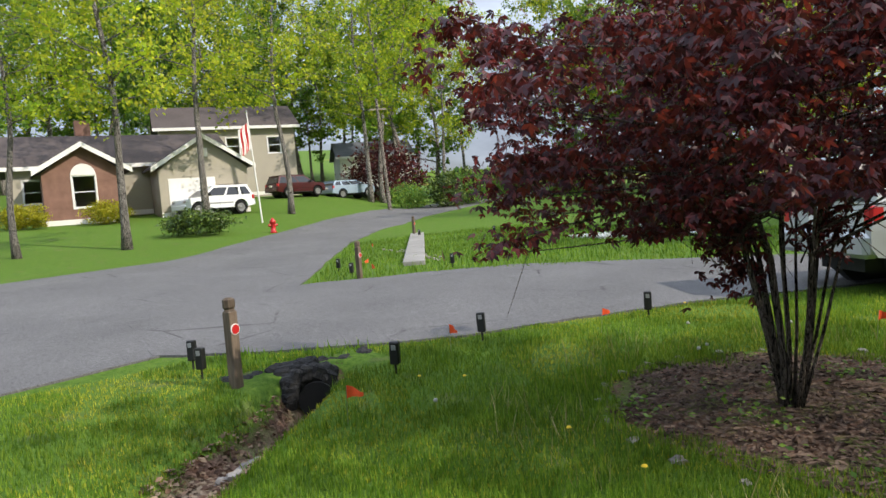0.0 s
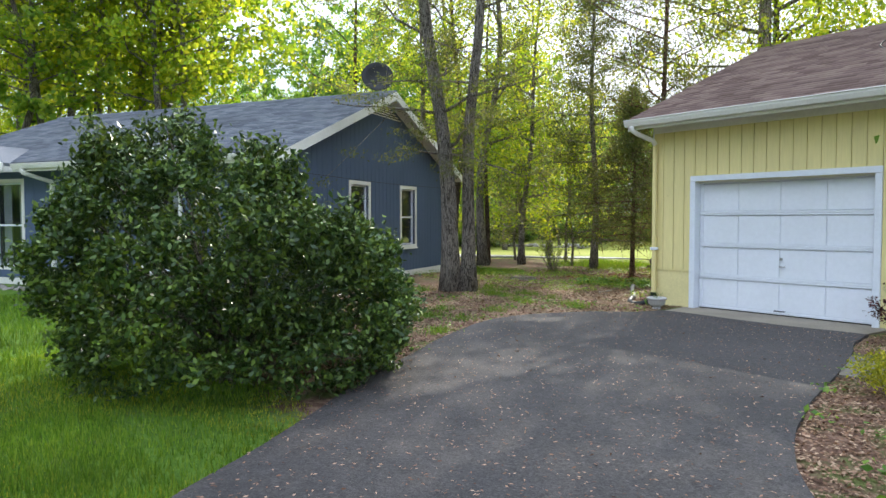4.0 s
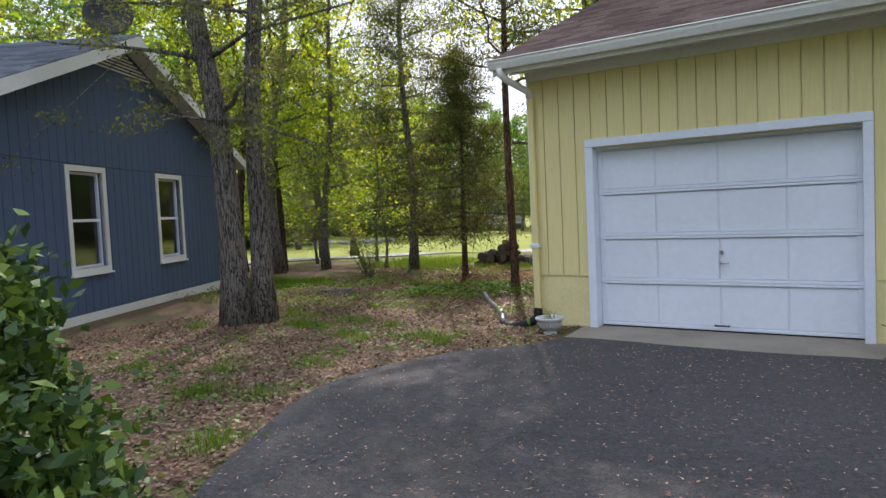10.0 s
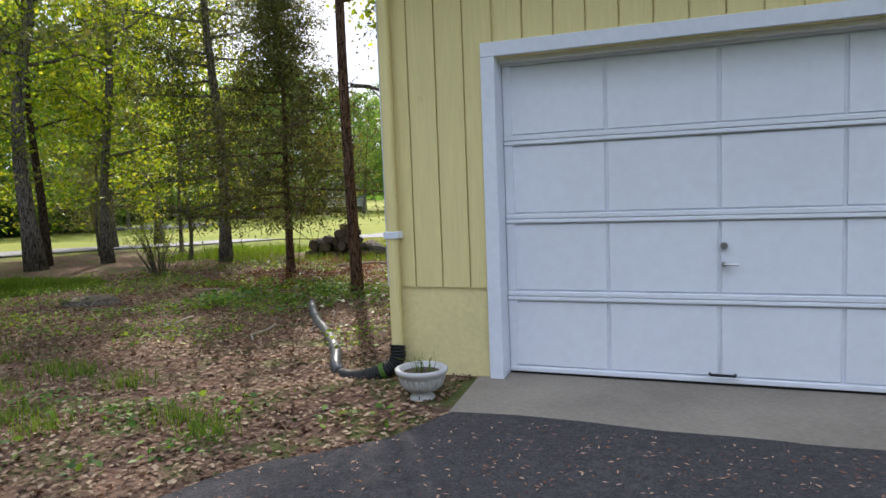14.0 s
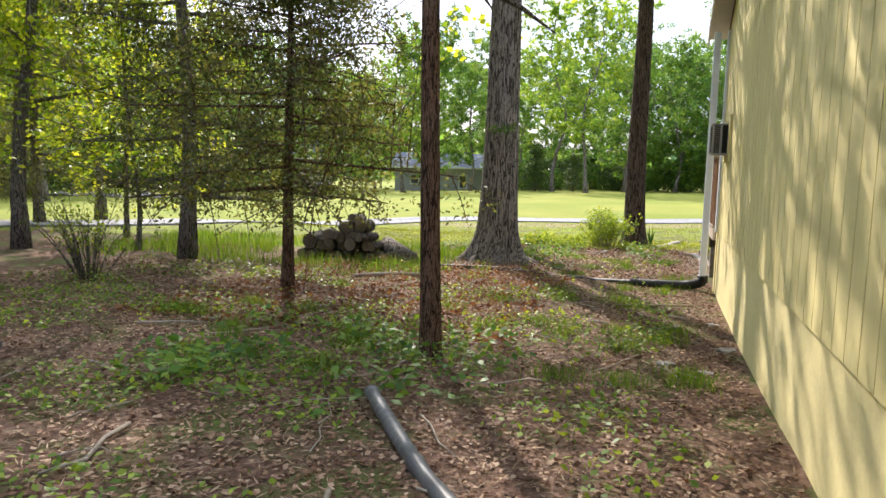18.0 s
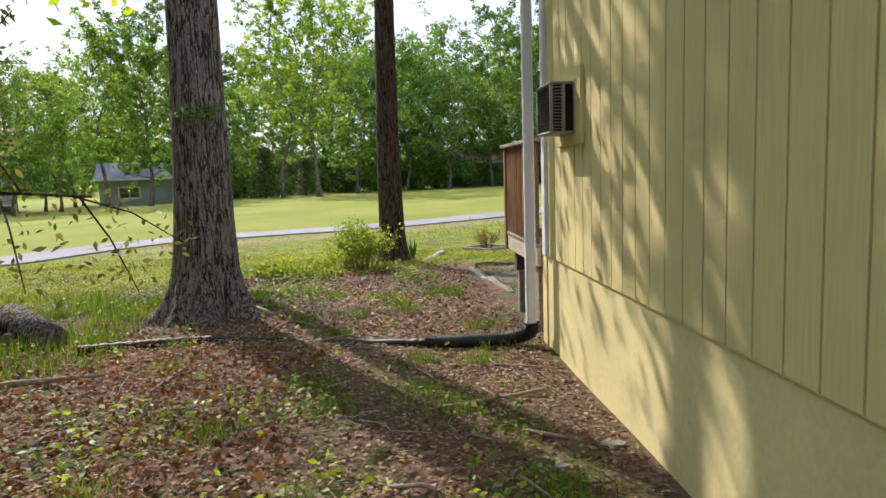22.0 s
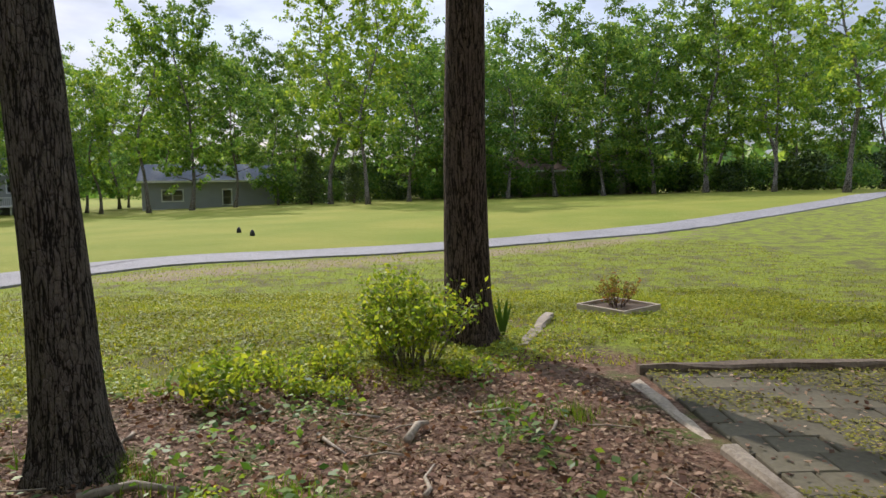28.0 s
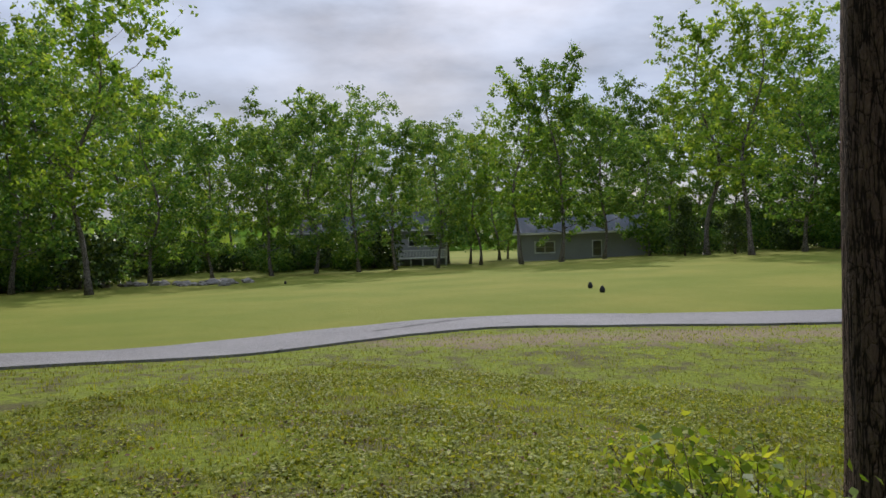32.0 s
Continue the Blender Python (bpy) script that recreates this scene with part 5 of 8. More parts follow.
def block(name, label, m, w, d, e, rise, mats, holes=(), wins=(), curtain=False, ridge_along=True, board=0.406, over=0.45):
    """A plain house block: front wall along local x at y=0 facing -y, with windows, base, roof, gutter."""
    hs = thing(name, label, "house", m)
    part("front_wall", wall_boxes(Mesh(), (0, -0.4), (w, e), list(wins), 0, 0.0, 0.14), mats[0], hs)
    part("other_wall", Mesh().box((0, 0.14, -0.4), (0.14, d, e)).box((w - 0.14, 0.14, -0.4), (w, d, e)).box((0.14, d - 0.14, -0.4), (w - 0.14, d, e)), mats[0], hs)
    if board:
        siding(hs, 0, 0.0, w, 0.16, lambda x: e - 0.03, list(wins), -0.002, -1, mats[0], board)
    part("base_board", Mesh().box((0, -0.03, -0.12), (w, -0.001, 0.16)), M["offwhite"], hs)
    for a, z0, b, z1 in wins:
        window(hs, pose(a, 0, z0), b - a, z1 - z0, 0.09, False, trim_mat=M["offwhite"], curtain=curtain)
    if ridge_along:
        q = [[(-over, -over, e), (w + over, -over, e), (w + over, d / 2, e + rise), (-over, d / 2, e + rise)], [(w + over, d + over, e), (-over, d + over, e), (-over, d / 2, e + rise), (w + over, d / 2, e + rise)]]
        ends = [((0.07, 0.0, e), (0.07, d, e), (0.07, d / 2, e + rise)), ((w - 0.07, 0.0, e), (w - 0.07, d, e), (w - 0.07, d / 2, e + rise))]
    else:
        q = [[(-over, -over, e), (w / 2, -over, e + rise), (w / 2, d + over, e + rise), (-over, d + over, e)], [(w / 2, -over, e + rise), (w + over, -over, e), (w + over, d + over, e), (w / 2, d + over, e + rise)]]
        ends = [((0.0, 0.0, e), (w, 0.0, e), (w / 2, 0.0, e + rise)), ((0.0, d, e), (w, d, e), (w / 2, d, e + rise))]
    for f in q:
        part("roof", Mesh().add([(x, y, z + 0.0) for x, y, z in f] + [(x, y, z + 0.12) for x, y, z in f], [(3, 2, 1, 0), (4, 5, 6, 7), (0, 1, 5, 4), (1, 2, 6, 5), (2, 3, 7, 6), (3, 0, 4, 7)]), mats[1], hs)
    for f in ends:
        part("gable", Mesh().add(f, [(0, 1, 2)]), mats[0], hs)
    if ridge_along:
        part("fascia", Mesh().box((-over, -over - 0.03, e - 0.12), (w + over, -over - 0.004, e + 0.11)), M["offwhite"], hs)
        part("soffit", Mesh().box((-over, -over, e - 0.03), (w + over, -0.02, e - 0.02)), M["offwhite"], hs)
    else:
        for s in (0, 1):
            x0, x1 = (-over, w / 2) if s == 0 else (w + over, w / 2)
            part("rake_board", Mesh().add([(x0, -over - 0.03, e - 0.14), (x1, -over - 0.03, e + rise - 0.14), (x1, -over - 0.03, e + rise + 0.14), (x0, -over - 0.03, e + 0.14), (x0, -over - 0.004, e - 0.14), (x1, -over - 0.004, e + rise - 0.14), (x1, -over - 0.004, e + rise + 0.14), (x0, -over - 0.004, e + 0.14)], [(0, 1, 2, 3), (7, 6, 5, 4), (0, 4, 5, 1), (3, 2, 6, 7)]), M["offwhite"], hs)
    return hs


wing = block("blue_house_wing", "dark blue wing with one tall window and grey shingle roof", pose(-16.75, -15.1, 0.12, 0, 0, 78), 5.5, 6.5, 2.62, 1.75, (M["blue"], M["shingle_grey"]), wins=[(2.25, 0.52, 3.25, 2.25)], curtain=True)
dormer(wing, 2.75, e=2.62, at=-0.57)
downspout(wing, [(0.15, -0.5, 2.55), (0.12, -0.45, 2.45), (0.12, -0.05, 2.25), (0.12, -0.05, 0.12)], M["offwhite"], 0.10, 0.08)
block("blue_annex", "lighter blue annex with a white door and small windows", pose(-25.6, -22.4, 0.15, 0, 0, 62), 6.8, 7.0, 2.7, 1.7, (M["blue"], M["shingle_grey"]), wins=[(2.2, 0.9, 2.9, 2.3)], ridge_along=False)
part("chimney", Mesh().box((0.7, 4.2, 3.5), (1.5, 4.9, 4.75)), M["brick"], wing, "brick chimney with a dark cap")
part("chimney_cap", Mesh().box((0.85, 4.3, 4.75), (1.35, 4.8, 5.0)), M["black"], wing)

# ---- trees of the back yard ----
def shrub_meshes(seed, rx, ry, rz, leaf, count, stem_mat, leaf_mat, lumps=70, stems=9, long=1.8, base=0.12, fill=0.25, airy=0.10, stem_r=0.014, skirt=False):
    """A rounded shrub: stems from the ground and leaves in uneven lumps over and inside the crown."""
    rng = np.random.default_rng(seed)
    d = rng.normal(size=(lumps, 3))
    d[:, 2] = d[:, 2] * 0.8 + 0.25
    d /= np.linalg.norm(d, axis=1)[:, None]
    if skirt:
        low = d[:, 2] < 0
        d[low, :2] *= (1 / np.sqrt(np.maximum(0.3, 1 - d[low, 2] ** 2)))[:, None]
    c = d * np.array([rx, ry, rz * 0.55]) * (0.72 + 0.30 * rng.random((lumps, 1))) + np.array([0, 0, rz * 0.52])
    c[:, 2] = np.maximum(c[:, 2], base + 0.1)
    pick = rng.integers(0, lumps, count)
    p = c[pick] + rng.normal(size=(count, 3)) * np.array([rx, ry, rz * 0.6]) * airy * 1.6
    inner = rng.random(count) < fill
    p[inner] = p[inner] * np.array([0.7, 0.7, 0.8])
    p = p[p[:, 2] > base * 0.5]
    v, f = leaves(p, leaf, rng, long)
    wood = Mesh()
    for k in range(stems):
        q = c[rng.integers(0, lumps)]
        b = Vector((rng.normal() * rx * 0.12, rng.normal() * ry * 0.12, -0.05))
        e = Vector(q.tolist())
        mid = b.lerp(e, 0.5) + Vector((0, 0, rz * 0.10))
        wood.tube([b, b.lerp(mid, 0.5), mid, e], [stem_r, stem_r * 0.8, stem_r * 0.6, stem_r * 0.25], 5)
    return wood.data("branchwork", stem_mat, True), soup("foliage", v, f, leaf_mat)


def wand_meshes(seed, n, height, reach, leaf, per, stem_mat, leaf_mat, long=1.8, foot=0.10, bare=0.12, stem_r=0.006, arch=0.12, jitter=0.03):
    """A shrub of many thin stems that rise and spread from one foot, with side twigs and leaves along them."""
    rng = np.random.default_rng(seed)
    wood, pts = Mesh(), []
    for k in range(n):
        az, out = rng.random() * 6.283, math.sqrt(rng.random())
        b = Vector((math.cos(az) * foot * out, math.sin(az) * foot * out, -0.04))
        h = height * (1 - 0.45 * out ** 2) * (0.62 + 0.38 * rng.random())
        t = b + Vector((math.cos(az) * reach * out, math.sin(az) * reach * out, h))
        line = []
        for i in range(7):
            u = i / 6
            line.append(b.lerp(t, u) + Vector((0, 0, arch * height * math.sin(math.pi * u))) + Vector((rng.normal(), rng.normal(), 0)) * 0.012)
        wood.tube(line, [stem_r * (1 - 0.8 * i / 6) for i in range(7)], 5)
        lines = [line[1:]]
        for q in range(3):
            s0 = line[2 + q]
            e = s0 + Vector((rng.normal() * 0.5, rng.normal() * 0.5, 0.75)).normalized() * height * 0.22 * (0.6 + 0.8 * rng.random())
            wood.tube([s0, s0.lerp(e, 0.5) + Vector((0, 0, 0.01)), e], [stem_r * 0.4, stem_r * 0.3, stem_r * 0.12], 3, False)
            lines.append([s0.lerp(e, 0.25 * i) for i in range(5)])
        for w, ln in enumerate(lines):
            for q in range(int(per * (0.5 if w == 0 else 0.17))):
                u = (bare if w == 0 else 0.1) + (1 - (bare if w == 0 else 0.1)) * rng.random()
                x = u * (len(ln) - 1)
                j = min(int(x), len(ln) - 2)
                pts.append(tuple(ln[j].lerp(ln[j + 1], x - j)))
    c = np.array(pts) + rng.normal(size=(len(pts), 3)) * jitter
    v, f = leaves(c[c[:, 2] > 0.02], leaf, rng, long, flat=0.25)
    return wood.data("branchwork", stem_mat, True), soup("foliage", v, f, leaf_mat)


def shrub(name, label, meshes, x, y, z=None, scale=1.0, turn=0.0, group=""):
    ob = thing(name, label, "shrub", pose(x, y, ground_z(x, y) if z is None else z, 0, 0, turn), group)
    ob.scale = (scale,) * 3
    part("branchwork", meshes[0], None, ob)
    part("foliage", meshes[1], None, ob)
    return ob


oak = tree_meshes(3, 17, 0.345, 5.7, 6.2, 0.10, 22000, M["oakbark"], M["leaf_spring"], (0.004, 0.0), nlimb=26, flare=1.3, wob=0.05, sides=36, puff=0.22, buttress=7)
tree("oak_tree", "large oak with deeply furrowed grey-brown bark", oak, -3.40, 10.47)
pine = tree_meshes(5, 18, 0.258, 9.0, 3.8, 0.09, 9000, M["pinebark"], M["leaf_spring"], (-0.012, 0.0), flare=0.5, wob=0.04, sides=24, puff=0.3, buttress=5)
tree("pine_tree", "tall straight tree with dark flaky bark", pine, -1.29, 16.05)
hick = tree_meshes(6, 17, 0.186, 6.6, 4.0, 0.085, 13000, M["hickbark"], M["leaf_spring"], (-0.030, 0.0), flare=0.7, wob=0.04, sides=28, puff=0.3, buttress=6)
tree("hickory_tree", "straight leaning tree with dark furrowed bark", hick, -3.64, 12.52)
# The slim cedar's unseen upper crown is added broad and dense to shade the driveway.
cedarA = tree_meshes(9, 15, 0.085, 3.9, 2.8, 0.029, 50000, M["cedarbark"], M["leaf_cedar"], (-0.012, 0.0), nlimb=38, shape="round", flare=0.35, wob=0.05, sides=12, long=2.3, puff=0.16, twigs=12, droop=0.3, buttress=4)
slim_cedar = tree("cedar_tree", "slim cedar with stringy reddish bark and dark feathery sprays", cedarA, -2.37, 3.9)
part("dead_limb", Mesh().tube([(0.03, 0.0, 2.86), (0.25, 0.12, 2.84), (0.55, 0.30, 2.72), (0.80, 0.52, 2.55)], [0.030, 0.026, 0.020, 0.007], 7).tube([(0.25, 0.12, 2.84), (0.38, 0.28, 2.66)], [0.014, 0.006], 5), M["greybark"], slim_cedar, "bare broken limb", True)
cedarB = tree_meshes(10, 5.6, 0.085, 1.3, 1.6, 0.027, 34000, M["cedarbark"], M["leaf_cedar"], (0.0, 0.0), nlimb=50, shape="cone", flare=0.3, wob=0.05, long=2.3, puff=0.20, twigs=12, droop=0.3)
tree("cedar_tree", "small cedar with low drooping dark green sprays", cedarB, -5.1, 6.4)
cedarC = tree_meshes(12, 12, 0.14, 1.1, 2.1, 0.028, 50000, M["greybark"], M["leaf_cedar"], (0.0, 0.0), nlimb=50, shape="cone", flare=0.3, wob=0.06, long=2.3, puff=0.19, twigs=12, droop=0.3)
tree("cedar_tree", "tall dense cedar with foliage to near the ground", cedarC, -8.0, 8.2)
tree("cedar_tree", "tall dense cedar at the edge of the yard", cedarC, -15.5, 12.22, scale=0.9, turn=130)
slim = [tree_meshes(40 + i, 15 + i, 0.14 + 0.02 * i, 2.6 + i, 3.2, 0.085, 5500, M["greybark"] if i != 1 else M["pinebark"], M["leaf_spring"], ((0.05, 0.0), (-0.01, 0.0), (0.0, 0.02))[i], flare=0.5, wob=0.15, nlimb=20, puff=0.20) for i in range(3)]
for k, (x, y, i, s, t) in enumerate(((-11.9, 6.62, 2, 1.0, 20), (-11.4, 8.12, 0, 0.9, 0), (-13.6, 6.62, 1, 1.0, 50), (-13.9, 5.92, 2, 0.75, 190), (-13.4, 5.02, 0, 0.9, 140), (-12.6, 7.42, 1, 0.7, 260), (-17.0, 8.72, 2, 1.0, 70), (-19.5, 5.72, 1, 1.0, 99), (-16.5, 15.22, 0, 1.0, 200))):
    tree("yard_tree", "slender tree with fresh yellow-green leaves at the back of the yard", slim[i], x, y, scale=s, turn=t, group="slender yard trees")
low_maple = tree_meshes(44, 5.2, 0.05, 1.1, 1.9, 0.075, 3600, M["greybark"], M["leaf_spring"], nlimb=20, wob=0.2, puff=0.22, flat=0.5)
for x, y, k, a in ((-9.6, 8.9, 1.0, 0), (-11.2, 10.4, 1.2, 90), (-13.2, 9.6, 1.1, 200), (-15.0, 7.9, 1.1, 310)):
    tree("young_maple", "young maple with layered bright yellow-green leaves", low_maple, x, y, scale=k, turn=a, group="young maples of the yard")
# twin trunk by the blue house
tw = Mesh()
trng = np.random.default_rng(8)
lineA, radA = limbs(tw, trng, (-0.11, -0.14, -0.15), (-0.55, -0.70, 12.5), 0.20, 0.05, 16, 0.10, 14, 0.45)
lineB, radB = limbs(tw, trng, (0.11, 0.14, -0.15), (0.36, 0.46, 12.0), 0.16, 0.04, 16, 0.10, 14, 0.55)
tips = []
for k in range(34):
    ln, rd = ((lineA, radA), (lineB, radB))[k % 2]
    j = 4 + (k * 7) % 11
    az, reach = k * 2.1, 1.2 + 1.5 * trng.random()
    e = ln[j] + Vector((math.cos(az) * reach, math.sin(az) * reach, 0.15 * reach + 0.35 * trng.normal()))
    lp, lr = limbs(tw, trng, ln[j], e, rd[j] * 0.3, 0.008, 5, 0.6, 5)
    for q in range(6):
        s0 = lp[2 + q % 4]
        t0 = s0 + Vector(trng.normal(size=3).tolist()) * reach * 0.26
        tw.tube([s0, t0], [0.008, 0.004], 3, False)
        tips += [t0, s0.lerp(t0, 0.6)]
tips = np.array([tuple(t) for t in tips])
pts = tips[trng.integers(0, len(tips), 26000)] + trng.normal(size=(26000, 3)) * np.array([0.15, 0.15, 0.06])
tv, tf = leaves(pts, 0.026, trng, 2.6, droop=0.2)
tree("twin_tree", "twin-trunk cedar with grey-brown bark between the houses", (tw.data("trunk", M["greybark"], True), soup("crown", tv, tf, M["leaf_cedar"])), -4.05, -1.15)

# ---- trees of the front yard ----
mp = Mesh()
mrng = np.random.default_rng(11)
tips = []
for k in range(15):
    az = k * 2.4
    lean = 0.14 + 0.42 * mrng.random()
    b = Vector((math.cos(az) * 0.055, math.sin(az) * 0.055, -0.05))
    knee = b + Vector((math.cos(az) * lean * 0.6, math.sin(az) * lean * 0.6, 0.95 + 0.3 * mrng.random()))
    top = knee + Vector((math.cos(az) * (0.45 + 0.8 * mrng.random()), math.sin(az) * (0.45 + 0.8 * mrng.random()), 1.5 + 1.0 * mrng.random()))
    mp.tube([b, b.lerp(knee, 0.5) + Vector((0.01, 0.02, 0)), knee, knee.lerp(top, 0.5) + Vector((0, 0, 0.12)), top], [0.027 if k < 3 else 0.013, 0.023 if k < 3 else 0.011, 0.018 if k < 3 else 0.010, 0.008, 0.004], 7)
    for q in range(7):
        s0 = knee.lerp(top, 0.08 + 0.13 * q)
        az2, reach = az + mrng.normal() * 1.3, 0.7 + 1.25 * mrng.random()
        e = s0 + Vector((math.cos(az2) * reach, math.sin(az2) * reach, (0.20 - 0.22 * (1 - q / 7)) * reach + 0.15 * mrng.normal()))
        e.z = max(e.z, 1.46 + 0.24 * (e.y * 0.8 - e.x * 0.3))
        lp, lr = limbs(mp, mrng, s0, e, 0.011, 0.004, 4, 0.3, 4)
        for w in range(5):
            s1 = lp[1 + w % 4]
            t0 = s1 + Vector((mrng.normal() * 0.3, mrng.normal() * 0.3, mrng.normal() * 0.16 - 0.03))
            mp.tube([s1, t0], [0.004, 0.002], 3, False)
            tips += [t0, s1.lerp(t0, 0.65), lp[4]]
tips = np.array([tuple(t) for t in tips])
pts = tips[mrng.integers(0, len(tips), 28000)] + mrng.normal(size=(28000, 3)) * np.array([0.11, 0.11, 0.055])
pts = pts[pts[:, 2] > 1.38 + 0.24 * np.clip(pts[:, 1] * 0.8 - pts[:, 0] * 0.3, -0.6, 1.5)]
for sx, sy, sz in ((0.05, -0.42, 1.22), (0.12, -0.30, 1.02), (0.30, -0.16, 1.30), (-0.10, 0.25, 1.25)):
    mp.tube([(sx * 0.35, sy * 0.35, sz - 0.25), (sx * 0.8, sy * 0.8, sz + 0.03), (sx, sy, sz)], [0.007, 0.005, 0.003], 5)
    pts = np.concatenate([pts, np.array((sx, sy, sz - 0.03)) + mrng.normal(size=(170, 3)) * np.array([0.10, 0.10, 0.09])])
mv, mf = palms(pts, 0.062, mrng)
tree("japanese_maple", "Japanese maple with dark maroon leaves and many thin stems", (mp.data("trunk", M["hickbark"], True), soup("crown", mv, mf, M["leaf_maroon"])), 3.36, -13.72)


def holly_meshes(seed):
    """A big uneven evergreen bush: clusters of glossy leaves over the outside, shoots above, a dark core."""
    rng = np.random.default_rng(seed)
    c = []
    for k in range(620):
        a = rng.random() * 6.283
        u = math.sin(a)
        top = 2.12 - 0.50 * max(0.0, u) ** 1.5 + 0.46 * max(0.0, -u) ** 1.5 + 0.22 * noise.noise((math.cos(a) * 1.3, u * 1.3, 7))
        h = 0.06 + (top - 0.1) * rng.random() ** 0.85
        v = h / top
        r = 1.62 * (math.sqrt(max(0.0, 1 - ((v - 0.34) / 0.68) ** 2)) if v > 0.34 else 0.86 + 0.14 * v / 0.34)
        r *= 1 + 0.17 * noise.noise((math.cos(a) * 2.2, u * 2.2, h * 1.9)) + rng.normal() * 0.035
        c.append((math.cos(a) * r * 0.92, u * r, h))
    for k in range(60):
        b = c[rng.integers(0, 620)]
        if b[2] > 1.0:
            for q in range(3):
                c.append((b[0] * 1.02 + rng.normal() * 0.02, b[1] * 1.02 + rng.normal() * 0.02, b[2] + 0.10 * (q + 1) * (0.6 + 0.5 * rng.random())))
    c = np.array(c)
    p = c[rng.integers(0, len(c), 66000)] + rng.normal(size=(66000, 3)) * np.array([0.07, 0.07, 0.05])
    core = c[rng.integers(0, 620, 15000)] * (0.25 + 0.65 * rng.random((15000, 1)))
    core[:, 2] += 0.25
    p = np.concatenate([p, core])
    p = p[p[:, 2] > 0.03]
    v, f = leaves(p, 0.031, rng, 2.0)
    wood = Mesh()
    for k in range(60):
        e = Vector(c[rng.integers(0, len(c))].tolist())
        b = Vector((rng.normal() * 0.25, rng.normal() * 0.25, -0.05))
        wood.tube([b, b.lerp(e, 0.5) + Vector((0, 0, 0.2)), e], [0.022, 0.014, 0.004], 5)
    return wood.data("branchwork", M["greybark"], True), soup("foliage", v, f, M["leaf_dark"])


shrub("holly_bush", "large dark green evergreen bush beside the driveway", holly_meshes(13), 0.71, -8.0, turn=-20)
barb = wand_meshes(14, 36, 0.98, 0.50, 0.023, 92, M["pinebark"], M["leaf_maroon"], long=1.5, stem_r=0.006, arch=0.05, jitter=0.022)
shrub("barberry_shrub", "small maroon barberry shrub with upright twigs by the garage", barb, 4.32, -0.72)
gold = shrub_meshes(15, 0.55, 0.45, 0.5, 0.022, 4500, M["greybark"], M["leaf_yellow"], lumps=50, stems=10, long=1.8, airy=0.09)
shrub("gold_shrub", "low yellow-green shrub in the bed beside the walk", gold, 5.25, -4.0, scale=0.75)
shrub("gold_shrub", "spreading low shrub with yellow-green leaves", gold, 6.15, -4.75, scale=0.85, turn=110)
low = shrub_meshes(16, 0.5, 0.4, 0.55, 0.03, 2200, M["greybark"], M["leaf_green"], lumps=40, stems=8)
shrub("bed_shrub", "green leafy shrub against the yellow wall", low, 6.35, -0.5, scale=0.6)
shrub("bed_shrub", "green leafy plant by the foundation", low, 5.05, -0.35, scale=0.3, turn=80)
# limb that hangs over the driveway
hang = tree_meshes(17, 9, 0.22, 2.9, 4.8, 0.075, 11000, M["greybark"], M["leaf_green"], nlimb=18, wob=0.1)
tree("yard_maple", "green maple whose outer leaves hang over the driveway", hang, 10.2, -4.1)
bushy = wand_meshes(18, 56, 1.08, 0.56, 0.030, 64, M["greybark"], M["leaf_bush"], foot=0.22, bare=0.02, jitter=0.035)
shrub("privet_bush", "light green leafy bush in the leaf litter by the dark-barked tree", bushy, -1.85, 14.97)
sprig_low = wand_meshes(22, 16, 0.42, 0.26, 0.030, 34, M["greybark"], M["leaf_bush"], foot=0.12, bare=0.1, stem_r=0.004)
for x, y, k, a in ((-2.55, 14.62, 1.0, 0), (-2.95, 14.47, 0.8, 70), (-3.2, 13.92, 1.25, 130), (-2.75, 14.07, 0.7, 200), (-2.3, 15.32, 0.9, 250), (-1.35, 14.47, 0.7, 40), (-3.55, 14.72, 0.7, 300), (-2.4, 13.92, 0.6, 20), (-3.0, 11.47, 0.55, 90), (-2.75, 11.92, 0.5, 160)):
    shrub("seedling_shrub", "knee-high light green sapling in the leaf litter", sprig_low, x, y, scale=k, turn=a, group="saplings by the privet")
thin = wand_meshes(19, 26, 1.45, 0.75, 0.024, 34, M["greybark"], M["leaf_spring"], foot=0.15, stem_r=0.010, jitter=0.05)
shrub("thin_shrub", "open twiggy shrub with few yellow-green leaves", thin, -7.8, 6.0)
rose = wand_meshes(21, 20, 0.62, 0.30, 0.018, 60, M["cedarbark"], M["leaf_rose"], stem_r=0.006, arch=0.05)

# ---- woods past the fairway ----
kinds = (("leaf_far", 0.02), ("leaf_far", 0.0), ("leaf_green", 0.0), ("leaf_lime", 0.0), ("leaf_far", 0.0), ("leaf_lime", 0.0))
wood_trees = [tree_meshes(60 + i, 15 + (i % 3) * 1.6, 0.17 + 0.02 * (i % 3), (2.0, 3.2, 2.6, 4.5, 1.8, 5.5)[i], (4.4, 3.6, 4.0, 3.4, 4.6, 3.0)[i], 0.19, (9500, 9500, 9500, 6500, 9500, 6000)[i], M["greybark"], M[k], (l, 0), nlimb=28, wob=0.3, puff=0.16) for i, (k, l) in enumerate(kinds)]
under = shrub_meshes(70, 2.6, 2.2, 3.4, 0.20, 3200, M["greybark"], M["leaf_dark"], lumps=70, stems=6, long=1.4, airy=0.10, stem_r=0.04)
under2 = shrub_meshes(71, 2.4, 2.4, 3.0, 0.20, 2600, M["greybark"], M["leaf_far"], lumps=60, stems=6, long=1.4, airy=0.11, stem_r=0.04)
